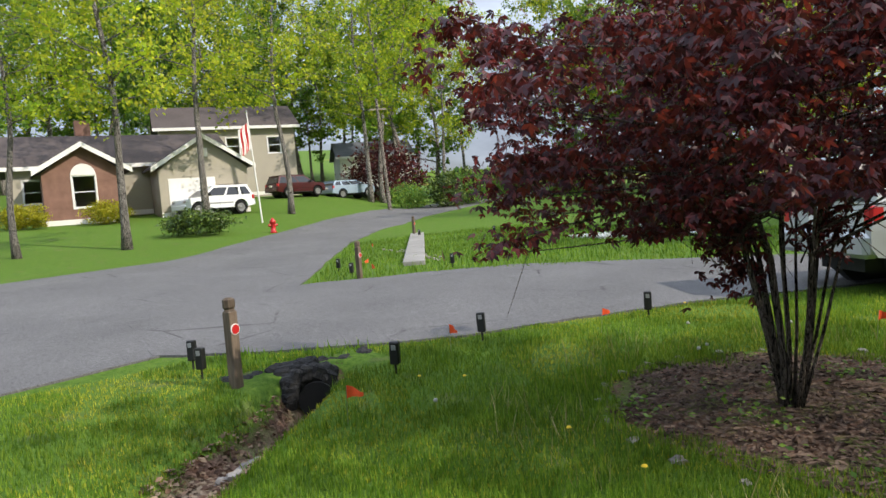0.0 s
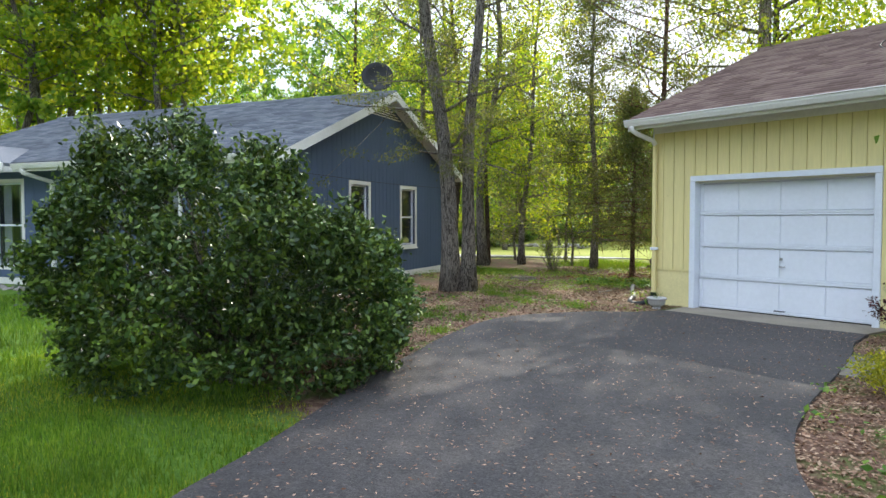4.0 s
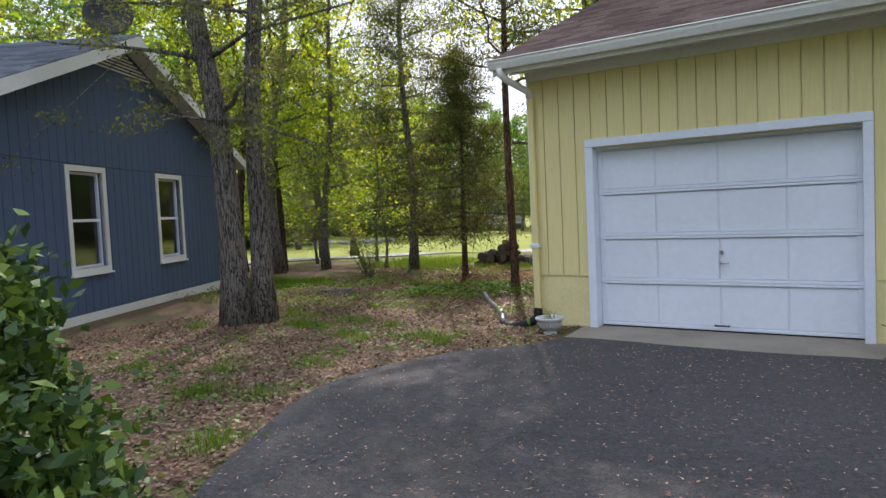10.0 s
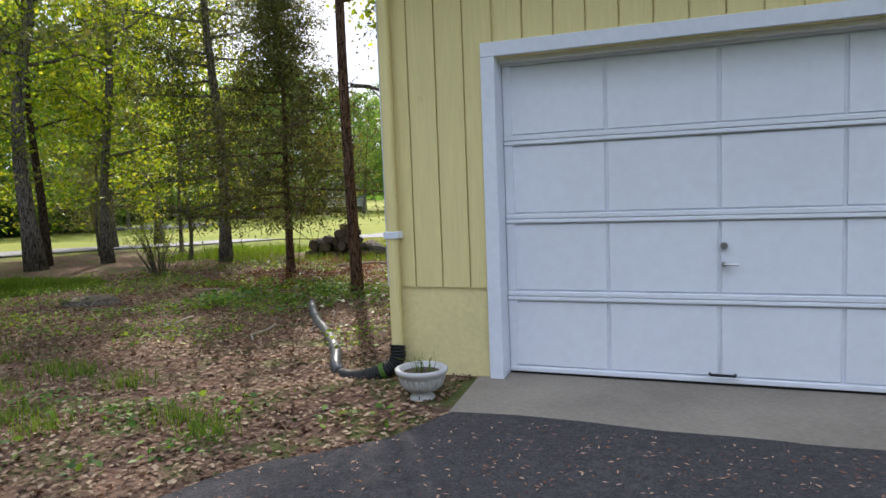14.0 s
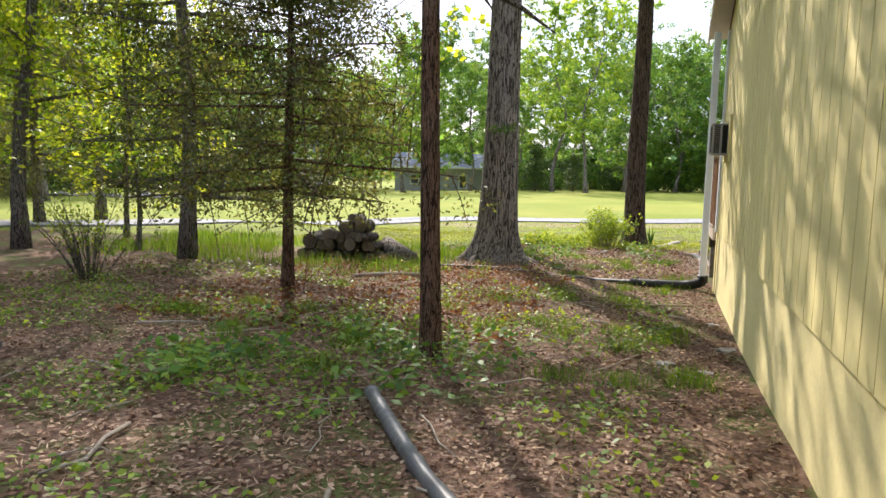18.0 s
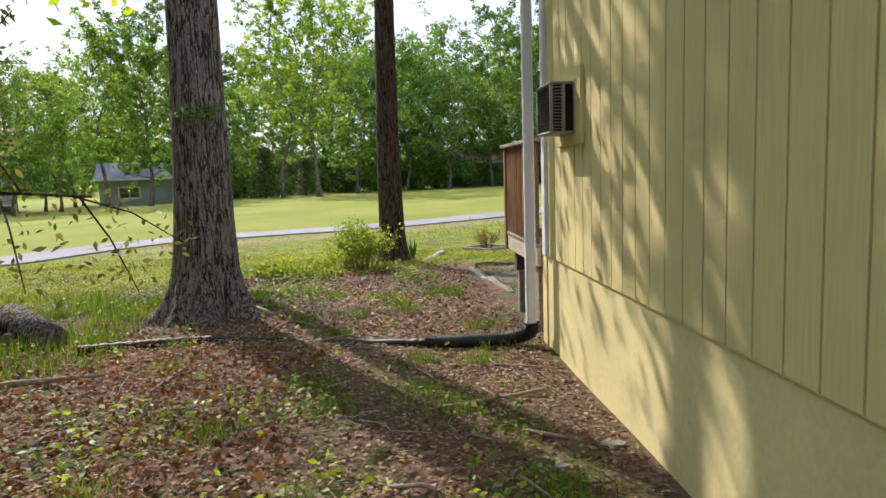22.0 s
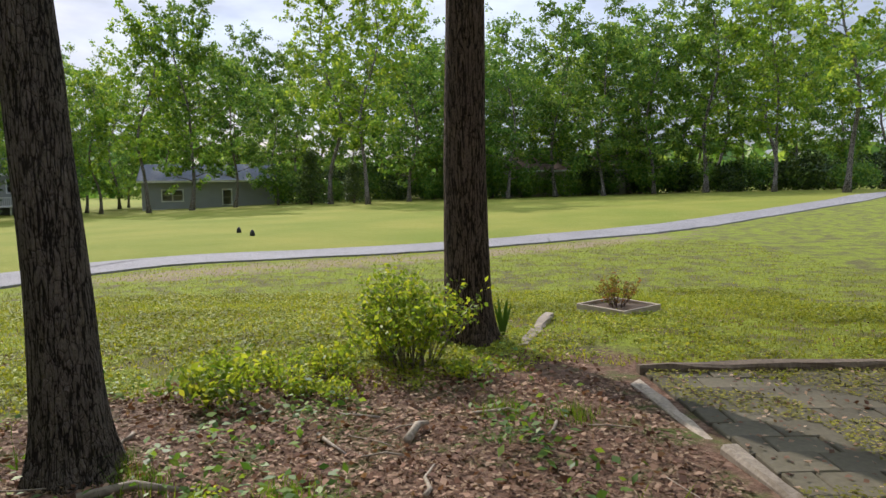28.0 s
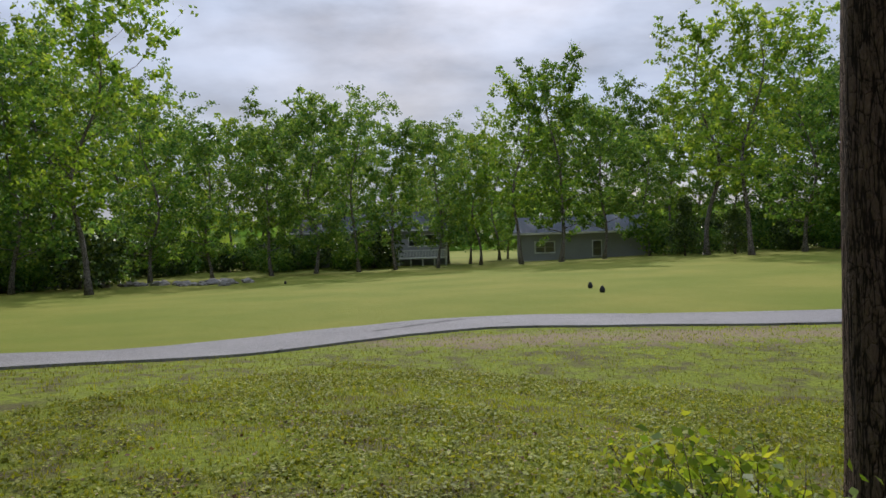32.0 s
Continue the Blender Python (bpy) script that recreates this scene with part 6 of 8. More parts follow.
fir = tree_meshes(72, 8.0, 0.12, 0.4, 2.6, 0.16, 5200, M["pinebark"], M["leaf_dark"], nlimb=40, shape="cone", wob=0.05, long=1.8, puff=0.4)
wrng = random.Random(4)


def edge_point(deg, d):
    a = radians(deg)
    return -2.0 - math.sin(a) * d, 11.72 + math.cos(a) * d


# bearing (degrees left of straight back), distance, kind, scale
FRONT_ROW = [(57, 52, 3, 1.25), (53, 66, 4, 0.95), (48.5, 68, 0, 0.9), (44, 70, 2, 0.85), (40.5, 72, 0, 1.12), (37, 72, 4, 0.98), (34, 74, 1, 0.9), (30.5, 74, 0, 0.95), (27, 78, 5, 0.78), (23.6, 73, 3, 1.22), (20.4, 74, 2, 1.08), (17, 76, 1, 0.95), (13.5, 80, 0, 0.85), (9.2, 72, 5, 1.2), (6.0, 66, 3, 1.32), (2.5, 74, 4, 1.1), (-2, 76, 0, 1.1), (-6, 74, 4, 1.05), (-10, 78, 2, 1.1), (-14, 76, 0, 1.15), (-18, 78, 4, 1.1), (-22, 76, 2, 1.2), (-27, 72, 3, 1.2), (-32, 66, 5, 1.2), (62, 58, 0, 1.1), (67, 50, 1, 1.2), (72, 46, 2, 1.1), (77, 44, 0, 1.1), (83, 42, 4, 1.1)]
for deg, d, k, s in FRONT_ROW:
    x, y = edge_point(deg, d)
    tree("forest_tree", "tall leafy tree at the wood edge past the fairway", wood_trees[k], x, y, scale=s, turn=wrng.random() * 360, group="trees of the wood edge")
for i in range(70):
    deg = -34 + 122 * (i + wrng.random()) / 70
    d = 84 + 22 * wrng.random() - (14 if deg > 55 else 0)
    x, y = edge_point(deg, d)
    tree("forest_tree", "leafy tree deeper in the wood", wood_trees[wrng.randrange(6)], x, y, scale=0.95 + 0.3 * wrng.random() - (0.18 if 22 < deg < 40 else 0), turn=wrng.random() * 360, group="trees of the wood edge")
for i in range(105):
    deg = -34 + 122 * (i + wrng.random()) / 105
    d = 78 + 14 * wrng.random() - (18 if deg > 55 else 0)
    if 14 < deg < 34 and d < 92:
        continue
    x, y = edge_point(deg, d)
    shrub("undergrowth", "dark leafy undergrowth at the foot of the wood", (under, under2)[i % 2], x, y, scale=0.8 + 0.5 * wrng.random(), turn=wrng.random() * 360, group="undergrowth of the wood")
for deg, d, s in ((10.8, 73, 0.72), (7.2, 72, 0.55), (35.5, 84, 0.6)):
    x, y = edge_point(deg, d)
    tree("evergreen_tree", "dark conical evergreen before the wood", fir, x, y, scale=s, turn=deg * 9)

# ---- woods behind the blue house and along the street ----
bare = [tree_meshes(80 + i, 17, 0.19, (5.5, 6.5)[i], 4.0, 0.14, 5200, M["palebark"], M["leaf_spring"], nlimb=24, wob=0.12, flare=0.35, puff=0.18) for i in range(2)]
for i in range(30):
    x = -19 - 15 * wrng.random()
    y = -8 + (10 + 0.36 * (-x - 1)) * wrng.random()
    if x > -22 and y < 6:
        x -= 10
    if y > cart_line(x) - 3:
        continue
    tree("back_tree", "tree with bright spring leaves behind the blue house", (bare[0], bare[1], bare[0], wood_trees[5])[i % 4], x, y, scale=0.85 + 0.45 * wrng.random(), turn=wrng.random() * 360, group="trees behind the blue house")
for i in range(24):
    a = radians(-116 + 40 * (i + wrng.random()) / 24)
    d = 40 + 26 * wrng.random()
    x, y = 8 + math.sin(a) * d, -11 + math.cos(a) * d
    tree("back_tree", "tree with bright spring leaves behind the blue house", (bare[0], bare[1])[i % 2], x, y, scale=0.85 + 0.4 * wrng.random(), turn=wrng.random() * 360, group="trees behind the blue house")
for x, y, i, s in ((7.6, 13.3, 1, 1.1), (9.0, 18.2, 2, 1.1), (13.0, 14.7, 0, 1.0), (17.0, 19.7, 2, 1.0)):
    tree("yard_tree", "tall leafy tree standing behind the yellow house", wood_trees[i], x, y, scale=s, turn=x * 40, group="trees behind the yellow house")
STREET = [(2.6, -40.7, 3, 0.95), (6.3, -41.2, 3, 0.75), (-3.5, -50.5, 3, 1.15), (-8.5, -50.5, 5, 1.0), (-20.9, -62.8, 5, 1.25), (-22.5, -63.5, 3, 1.25), (-35, -71.6, 5, 1.1)]
for k, (x, y, i, s) in enumerate(STREET):
    tree("street_tree", "tall tree with pale grey trunk on the lawn across the street", bare[k % 2], x, y, scale=s, turn=k * 77, group="trees along the street")
for i in range(64):
    a = radians(-184 + 72 * (i + wrng.random()) / 64)
    d = 66 + 34 * wrng.random()
    x, y = 8 + math.sin(a) * d, -11 + math.cos(a) * d
    if abs((x + 16.5) * 0.64 - (y + 50.0) * 0.77) < 7:
        continue
    tree("street_tree", "leafy spring tree behind the houses across the street", (wood_trees[3], bare[0], wood_trees[5], bare[1], wood_trees[2])[i % 5], x, y, scale=0.95 + 0.5 * wrng.random(), turn=wrng.random() * 360, group="trees along the street")
for x, y, s, d in ((-24, -56, 0.7, 0), (-27, -57.5, 0.8, 1), (-30, -62, 0.8, 0), (-34, -63, 0.9, 1), (-42, -68, 1.0, 1), (-21, -57, 0.6, 1), (-48, -66, 1.1, 0), (-40, -58, 1.0, 1)):
    shrub("roadside_bush", "green roadside bushes beyond the street", (under, under2)[d], x, y, scale=s, turn=x * 13)
hedge = shrub_meshes(73, 1.25, 0.7, 1.15, 0.07, 3000, M["greybark"], M["leaf_yellow"], lumps=60, stems=6, airy=0.09)
shrub("yellow_hedge", "clipped yellow-green hedge below the arched window", hedge, 1.3, -52.2, turn=10)
shrub("yellow_hedge", "clipped yellow-green hedge beside the porch", hedge, 5.2, -52.6, turn=-20)
shrub("yard_bush", "spreading dark green bush on the lawn", shrub_meshes(74, 1.6, 1.1, 1.0, 0.07, 4200, M["greybark"], M["leaf_dark"], lumps=60, stems=6, airy=0.1), -1.1, -43.5)
shrub("red_tree", "maroon-leaved small tree across the street", shrub_meshes(75, 3.6, 3.0, 5.0, 0.16, 5200, M["greybark"], M["leaf_maroon"], lumps=70, stems=7, airy=0.10, stem_r=0.05), -24.5, -66.0)


def far_woods():
    """The wooded hills all round, far off."""
    rng = np.random.default_rng(90)
    n = 15000
    a = rng.random(n) * 2 * np.pi
    r = 190 + 150 * rng.random(n)
    hill = 7 + 9 * np.exp(-((a - 1.95) / 0.16) ** 2) + 5 * np.sin(a * 3 + 1) ** 2
    z = -4 + (hill + 9) * rng.random(n) ** 0.7 * (0.5 + 0.5 * (r - 150) / 190)
    c = np.stack([np.cos(a) * r, np.sin(a) * r, z], 1)
    v, f = leaves(c, 4.2, rng, 1.2)
    return tagged(new("far_woods", soup("far_woods", v, f, M["leaf_far"])), "hazy wooded hills in the distance", "woods", kind="stuff")


far_woods()

# ---- things of the garage front ----
urn = thing("urn_planter", "weathered white fluted urn planter with sprigs beside the garage", "planter", pose(0.42, -0.50, -0.02))
urn.scale = (0.76, 0.76, 0.76)
part("bowl", Mesh().lathe([(0.10, 0.0), (0.115, 0.02), (0.10, 0.045), (0.075, 0.07), (0.10, 0.09), (0.155, 0.13), (0.18, 0.18), (0.185, 0.225), (0.215, 0.24), (0.225, 0.27), (0.205, 0.285), (0.175, 0.275), (0.165, 0.24)], 28), M["concrete_light"], urn, smooth=True)
for k in range(22):
    a = 2 * math.pi * k / 22
    part("flute", Mesh().tube([(0.115 * math.cos(a), 0.115 * math.sin(a), 0.10), (0.165 * math.cos(a), 0.165 * math.sin(a), 0.14), (0.187 * math.cos(a), 0.187 * math.sin(a), 0.20)], 0.011, 6), M["concrete_light"], urn)
part("soil", Mesh().lathe([(0.0, 0.245), (0.17, 0.24)], 20), M["mulch"], urn)
srng = np.random.default_rng(31)
sp = Mesh()
for k in range(22):
    a, r = srng.random() * 6.28, srng.random() * 0.1
    b = Vector((r * math.cos(a), r * math.sin(a), 0.24))
    sp.tube([b, b + Vector((srng.normal() * 0.02, srng.normal() * 0.02, 0.08)), b + Vector((srng.normal() * 0.05, srng.normal() * 0.05, 0.12 + 0.07 * srng.random()))], [0.003, 0.002, 0.001], 4)
part("sprig", sp, M["grass"], urn)
spout = hose("drain_elbow", "black corrugated elbow below the garage downspout", [(0.055, -0.06, 0.22), (0.05, -0.09, 0.10), (-0.08, -0.14, 0.02), (-0.25, -0.14, -0.02), (-0.42, -0.08, -0.03)], 0.055, M["black"])
part("clamp", Mesh().tube([(-0.02, -0.125, 0.05), (-0.05, -0.135, 0.038)], 0.06, 14), M["leaf_green"], spout, "green clamp")
hose("drain_pipe", "grey drain pipe lying across the leaf litter", [(-0.42, -0.08, 0.0), (-0.52, 0.05, 0.02), (-0.72, 0.40, 0.03), (-1.18, 1.05, 0.02), (-1.72, 1.75, 0.0), (-2.32, 2.62, 0.0)], 0.042, M["pipe"], True)
hose("drain_hose", "black corrugated drain pipe from the rear downspout", [(-0.145, DEPTH - 0.02, 0.06), (-0.15, DEPTH, -0.03), (-0.34, DEPTH + 0.06, -0.10), (-0.75, DEPTH + 0.10, -0.12), (-1.05, DEPTH + 0.18, -0.13)], 0.062, M["black"])
hose("drain_hose", "thinner black corrugated pipe half buried in litter", [(-1.0, DEPTH + 0.16, -0.13), (-1.7, 8.97, -0.185), (-2.5, 9.22, -0.19), (-3.2, 9.27, -0.155), (-4.2, 9.07, -0.15)], 0.042, M["black"])
slab("front_walk", [(4.15, -2.42), (5.3, -2.25), (7.5, -2.0), (9.5, -1.9), (9.5, -3.0), (7.5, -3.1), (5.6, -3.35), (4.52, -3.55)], 0.03, M["walk"], "worn brown-grey concrete front walk", 0.12)

# ---- deck behind the house ----
deck = thing("wood_deck", "red-brown wooden deck with slatted railing and pale rim board", "deck")
DX, DY0, DY1, DZ = -0.04, DEPTH + 0.17, 10.27, 0.70
part("rim_board", Mesh().box((DX, DY0, DZ - 0.19), (DX + 0.04, DY1, DZ - 0.03), None, 0.004), M["paleboard"], deck, "pale weathered rim board")
part("end_board", Mesh().box((DX + 0.04, DY1 - 0.04, DZ - 0.19), (4.5, DY1, DZ - 0.03), None, 0.004), M["deckwood"], deck)
for k in range(13):
    y = DY0 + 0.005 + k * 0.126
    part("deck_board", Mesh().box((DX - 0.012, y, DZ - 0.028), (4.5, y + 0.118, DZ), None, 0.004), M["timber"], deck)
part("beam", Mesh().box((DX + 0.045, DY1 - 0.36, DZ - 0.40), (4.5, DY1 - 0.24, DZ - 0.19), None, 0.005), M["postwood"], deck)
for x in (0.03, 2.2, 4.3):
    part("post", Mesh().box((x, DY1 - 0.36, -0.6), (x + 0.09, DY1 - 0.25, DZ - 0.40), None, 0.006), M["timber"], deck, "weathered tan post")
    part("post", Mesh().box((x, DY0 + 0.30, -0.6), (x + 0.09, DY0 + 0.41, DZ - 0.19), None, 0.006), M["timber"], deck, "weathered tan post")
part("rail_post", Mesh().box((DX - 0.02, DY1 - 0.09, DZ - 0.20), (DX + 0.07, DY1 + 0.0, DZ + 0.90), None, 0.005), M["deckwood"], deck)
part("rail_cap", Mesh().box((DX - 0.05, DY0, DZ + 0.90), (DX + 0.10, DY1 + 0.05, DZ + 0.935), None, 0.006), M["timber"], deck, "weathered rail cap")
part("rail_cap", Mesh().box((DX + 0.10, DY1 - 0.09, DZ + 0.90), (4.5, DY1 + 0.05, DZ + 0.935), None, 0.006), M["timber"], deck)
part("rail_top", Mesh().box((DX + 0.035, DY0, DZ + 0.80), (DX + 0.07, DY1 - 0.09, DZ + 0.89)), M["deckwood"], deck)
part("rail_low", Mesh().box((DX + 0.035, DY0, DZ + 0.06), (DX + 0.07, DY1 - 0.09, DZ + 0.14)), M["deckwood"], deck)
for k in range(13):
    y = DY0 + 0.05 + k * 0.118
    part("baluster", Mesh().box((DX, y, DZ + 0.002), (DX + 0.033, y + 0.036, DZ + 0.89), None, 0.003), M["deckwood"], deck)
for k in range(34):
    x = DX + 0.20 + k * 0.125
    part("baluster", Mesh().box((x, DY1 - 0.05, DZ + 0.002), (x + 0.036, DY1 - 0.017, DZ + 0.89), None, 0.003), M["deckwood"], deck)

# ---- patio, timbers, planter, logs ----
patio = thing("stone_patio", "mossy grey paver patio edged with old timbers", "patio", kind="structure")
prng = random.Random(8)
row, y = 0, 9.62
while y < 14.47:
    x = 0.22 - 0.02 * (y - 11.22) + (row % 2) * -0.0
    h = 0.30
    x += 0.0 if row % 2 else 0.18
    if row % 2 == 0:
        part("paver", Mesh().box((-0.085, -h / 2 + 0.008, -0.06), (0.082, h / 2 - 0.008, 0), None, 0.008), M["stone"], patio, m=pose(x - 0.09, y + h / 2, ground_z(x, y) + 0.03, prng.uniform(-1, 1), prng.uniform(-1, 1), 0))
    while x < 3.6:
        w = 0.36
        part("paver", Mesh().box((-w / 2 + 0.008, -h / 2 + 0.008, -0.06), (w / 2 - 0.008, h / 2 - 0.008, 0), None, 0.008), M["stone"], patio, m=pose(x + w / 2, y + h / 2, ground_z(x, y) + 0.028 + prng.uniform(-0.008, 0.008), prng.uniform(-1.5, 1.5), prng.uniform(-1.5, 1.5), prng.uniform(-1, 1)))
        x += w
    y += h
    row += 1


def timber(label, a, b, w, h, mat, tilt=0.0):
    a, b = Vector(a), Vector(b)
    d = b - a
    ang = math.degrees(math.atan2(d.y, d.x))
    m = Mesh()
    n = max(3, int(d.length / 0.25))
    rng = np.random.default_rng(int(abs(a.x * 100 + b.y * 10)))
    rows = []
    for i in range(n + 1):
        x = d.length * i / n
        j = rng.normal(size=8) * 0.007
        rows += [(x, -w / 2 + j[0], -0.04), (x, w / 2 + j[1], -0.04), (x, w / 2 + j[2], h * 0.72 + j[3]), (x, w * 0.36 + j[4], h + j[5]), (x, -w * 0.36 + j[6], h + j[7]), (x, -w / 2 + j[0], h * 0.7 + j[1])]
    fs = [(i * 6 + k, i * 6 + (k + 1) % 6, (i + 1) * 6 + (k + 1) % 6, (i + 1) * 6 + k) for i in range(n) for k in range(6)] + [tuple(range(5, -1, -1)), tuple(range(n * 6, n * 6 + 6))]
    m.add(rows, fs)
    return thing("landscape_timber", label, "timber", pose(a.x, a.y, a.z, 0, tilt, ang), mesh=m, mat=mat)


timber("dark weathered timber across the patio end", (0.12, 14.67, ground_z(0.2, 14.62)), (2.75, 14.7, ground_z(2, 14.62)), 0.13, 0.09, M["postwood"])
timber("pale split timber along the patio side", (0.0, 14.27, ground_z(0, 14.22)), (0.10, 12.77, ground_z(0.1, 12.72)), 0.09, 0.05, M["timber"])
timber("pale split timber end sunk in soil", (0.10, 12.7, ground_z(0.1, 12.72)), (0.20, 11.37, ground_z(0.2, 11.42)), 0.10, 0.06, M["timber"])
timber("short weathered plank lying by the tree", (-0.22, 17.46, ground_z(-0.2, 17.46)), (-0.76, 15.76, ground_z(-0.76, 15.76)), 0.12, 0.08, M["timber"])
planter = thing("planter_box", "square weathered wooden planter box on the back lawn", "planter", pose(0.84, 18.15, ground_z(0.84, 18.15), 0, 0, 38))
planter.scale = (0.84, 0.84, 0.9)
for k in range(4):
    part("side_board", Mesh().box((-0.48, -0.48, -0.05), (0.44, -0.44, 0.13), None, 0.006), M["paleboard"], planter, m=pose(0, 0, 0, 0, 0, 90 * k))
part("soil", Mesh().box((-0.44, -0.44, -0.03), (0.44, 0.44, 0.08)), M["mulch"], planter)
shrub("rose_bush", "small twiggy rose bush growing in the planter box", rose, 0.84, 18.17, ground_z(0.84, 18.15) + 0.07)
lrng = random.Random(12)
pile, rows_ = [], [(-0.78, 0.92, 0.0), (-0.72, 0.80, 0.20), (-0.30, 0.66, 0.37), (0.02, 0.56, 0.53), (0.22, 0.44, 0.68)]
for a, b, z in rows_:
    x = a
    while x < b:
        r = lrng.uniform(0.068, 0.112) + (0.05 if x < -0.6 and z > 0.1 else 0.0)
        pile.append((x + r, z + max(0.0, r - 0.09) + lrng.uniform(-0.015, 0.015), r))
        x += 2 * r + lrng.uniform(-0.01, 0.02)
for k, (dx, dz, r) in enumerate(pile):
    ln = lrng.uniform(0.36, 0.52)
    m = Mesh().tube([(0, -ln / 2, 0), (0.006, -ln / 4, 0.004), (0, 0, 0), (-0.004, ln / 4, 0.003), (0, ln / 2, 0)], [r, r * 1.04, r * 0.97, r * 1.02, r * 0.98], 13, False)
    lg = thing("firewood_log", "cut firewood log with dark bark, stacked on the grass", "log", pose(-5.85 + dx * 0.86, 9.4 + lrng.uniform(-0.12, 0.12), ground_z(-5.9, 9.4) + 0.085 + dz * 0.88, lrng.uniform(-6, 6), 0, lrng.uniform(-28, 40)), "logs of the woodpile")
    part("bark", m, M["hickbark"], lg, smooth=True)
    for e in (-1, 1):
        part("cut_end", Mesh().tube([(0, e * (ln / 2 - 0.01), 0), (0, e * (ln / 2 + 0.002), 0)], r * 0.95, 13), M["logend"], lg)
lg = thing("firewood_log", "larger log lying tipped against the woodpile", "log", pose(-4.86, 9.55, ground_z(-4.86, 9.55) + 0.14, 18, 0, 60), "logs of the woodpile")
part("bark", Mesh().tube([(0, -0.35, 0), (0, 0, 0.01), (0, 0.35, 0)], [0.17, 0.165, 0.16], 13), M["oakbark"], lg, smooth=True)
stump = thing("tree_stump", "low cut stump with a pale rotten top", "stump", pose(-5.85, 2.6, ground_z(-5.85, 2.6)))
part("bark", Mesh().lathe([(0.46, -0.05), (0.37, 0.02), (0.33, 0.06), (0.32, 0.07)], 18), M["greybark"], stump)
part("cut_top", Mesh().lathe([(0.31, 0.065), (0.29, 0.085), (0.02, 0.06)], 18), M["postwood"], stump)


# sprouting tuft on the oak and sword-leaved plant by the dark-barked tree
orng = np.random.default_rng(33)
tq = orng.normal(size=(150, 3)) * np.array([0.13, 0.07, 0.05]) + np.array([0, -0.06, 0])
tv, tf = leaves(tq, 0.022, orng, 2.6, droop=0.3)
tagged(new("trunk_sprout", soup("trunk_sprout", tv, tf, M["leaf_green"])), "tuft of green sprouts on the oak trunk", "sprout").location = (-3.25, 10.12, 2.05)
iris = thing("sword_plant", "few upright sword-shaped green leaves beside the trunk", "plant", pose(-0.92, 16.27, ground_z(-0.92, 16.27)))
for k in range(6):
    a = k * 1.05
    dx, dy = 0.10 * math.cos(a), 0.10 * math.sin(a)
    part("blade", Mesh().add([(-0.018, 0, -0.02), (0.018, 0, -0.02), (dx * 0.5 + 0.02, dy * 0.5, 0.2), (dx * 0.5 - 0.02, dy * 0.5, 0.2), (dx, dy, 0.36 + 0.05 * (k % 3)), (0, 0.008, -0.02), (dx * 0.5, dy * 0.5 + 0.008, 0.2)], [(0, 1, 2, 3), (3, 2, 4), (1, 5, 6, 2), (5, 0, 3, 6), (2, 6, 4), (6, 3, 4)]), M["leaf_green"], iris)


# ---- loose small things on the ground ----
def scatter(rng, n, x0, x1, y0, y1, keep, clear=True):
    """n random places of a rectangle that keep() accepts, off all paving and walls."""
    out, got = [], 0
    while got < n:
        x, y = rng.uniform(x0, x1, 6000), rng.uniform(y0, y1, 6000)
        if clear:
            ok = free_all(x, y)
            x, y = x[ok], y[ok]
        ok = np.fromiter((keep(a, b) for a, b in zip(x.tolist(), y.tolist())), bool, len(x))
        out.append(np.column_stack([x[ok], y[ok]]))
        got += int(ok.sum())
    return np.concatenate(out)[:n]


def on_ground(p, lift=0.0):
    return np.column_stack([p, [ground_z(a, b) + lift for a, b in p.tolist()]])


def inside_all(poly, x, y):
    hit = np.zeros(len(x), bool)
    for (a, b), (c, d) in zip(poly, poly[1:] + poly[:1]):
        if b != d:
            hit ^= ((b > y) != (d > y)) & (x < (c - a) * (y - b) / (d - b) + a)
    return hit


def free_all(x, y):
    """True where neither house nor paving stands."""
    c, s = math.cos(radians(BT)), math.sin(radians(BT))
    u, v = (x + 5.34) * c + (y + 4.62) * s, -(x + 5.34) * s + (y + 4.62) * c
    bad = ((x > -0.03) & (y > -0.02) & (y < DEPTH + 0.15)) | ((u < 0.02) & (v > -0.02) & (v < 10)) | ((x > 0.6) & (x < 3.85) & (y > -0.8) & (y < 0.1))
    return ~(bad | inside_all(DRIVE, x, y) | inside_all(NEXT_DRIVE, x, y))


DRIVE = DRIVE_LEFT + [(0.72, -0.78)] + DRIVE_RIGHT + [(16.0, -17.5), (14.0, -17.0)]
NEXT_DRIVE = [(6.2, -19.9), (5.2, -18.8), (4.2, -18.1), (2.9, -17.5), (0.4, -16.7), (-1.9, -15.7), (-4.9, -14.2), (-6.9, -12.6), (-9.3, -11.8), (-14.6, -10.6), (-14.9, -15.5), (-8.0, -17.0), (-4.1, -19.6), (0.1, -23.6), (2.3, -24.3), (6.0, -22.5)]


def free(x, y):
    return bool(free_all(np.array([x]), np.array([y]))[0])


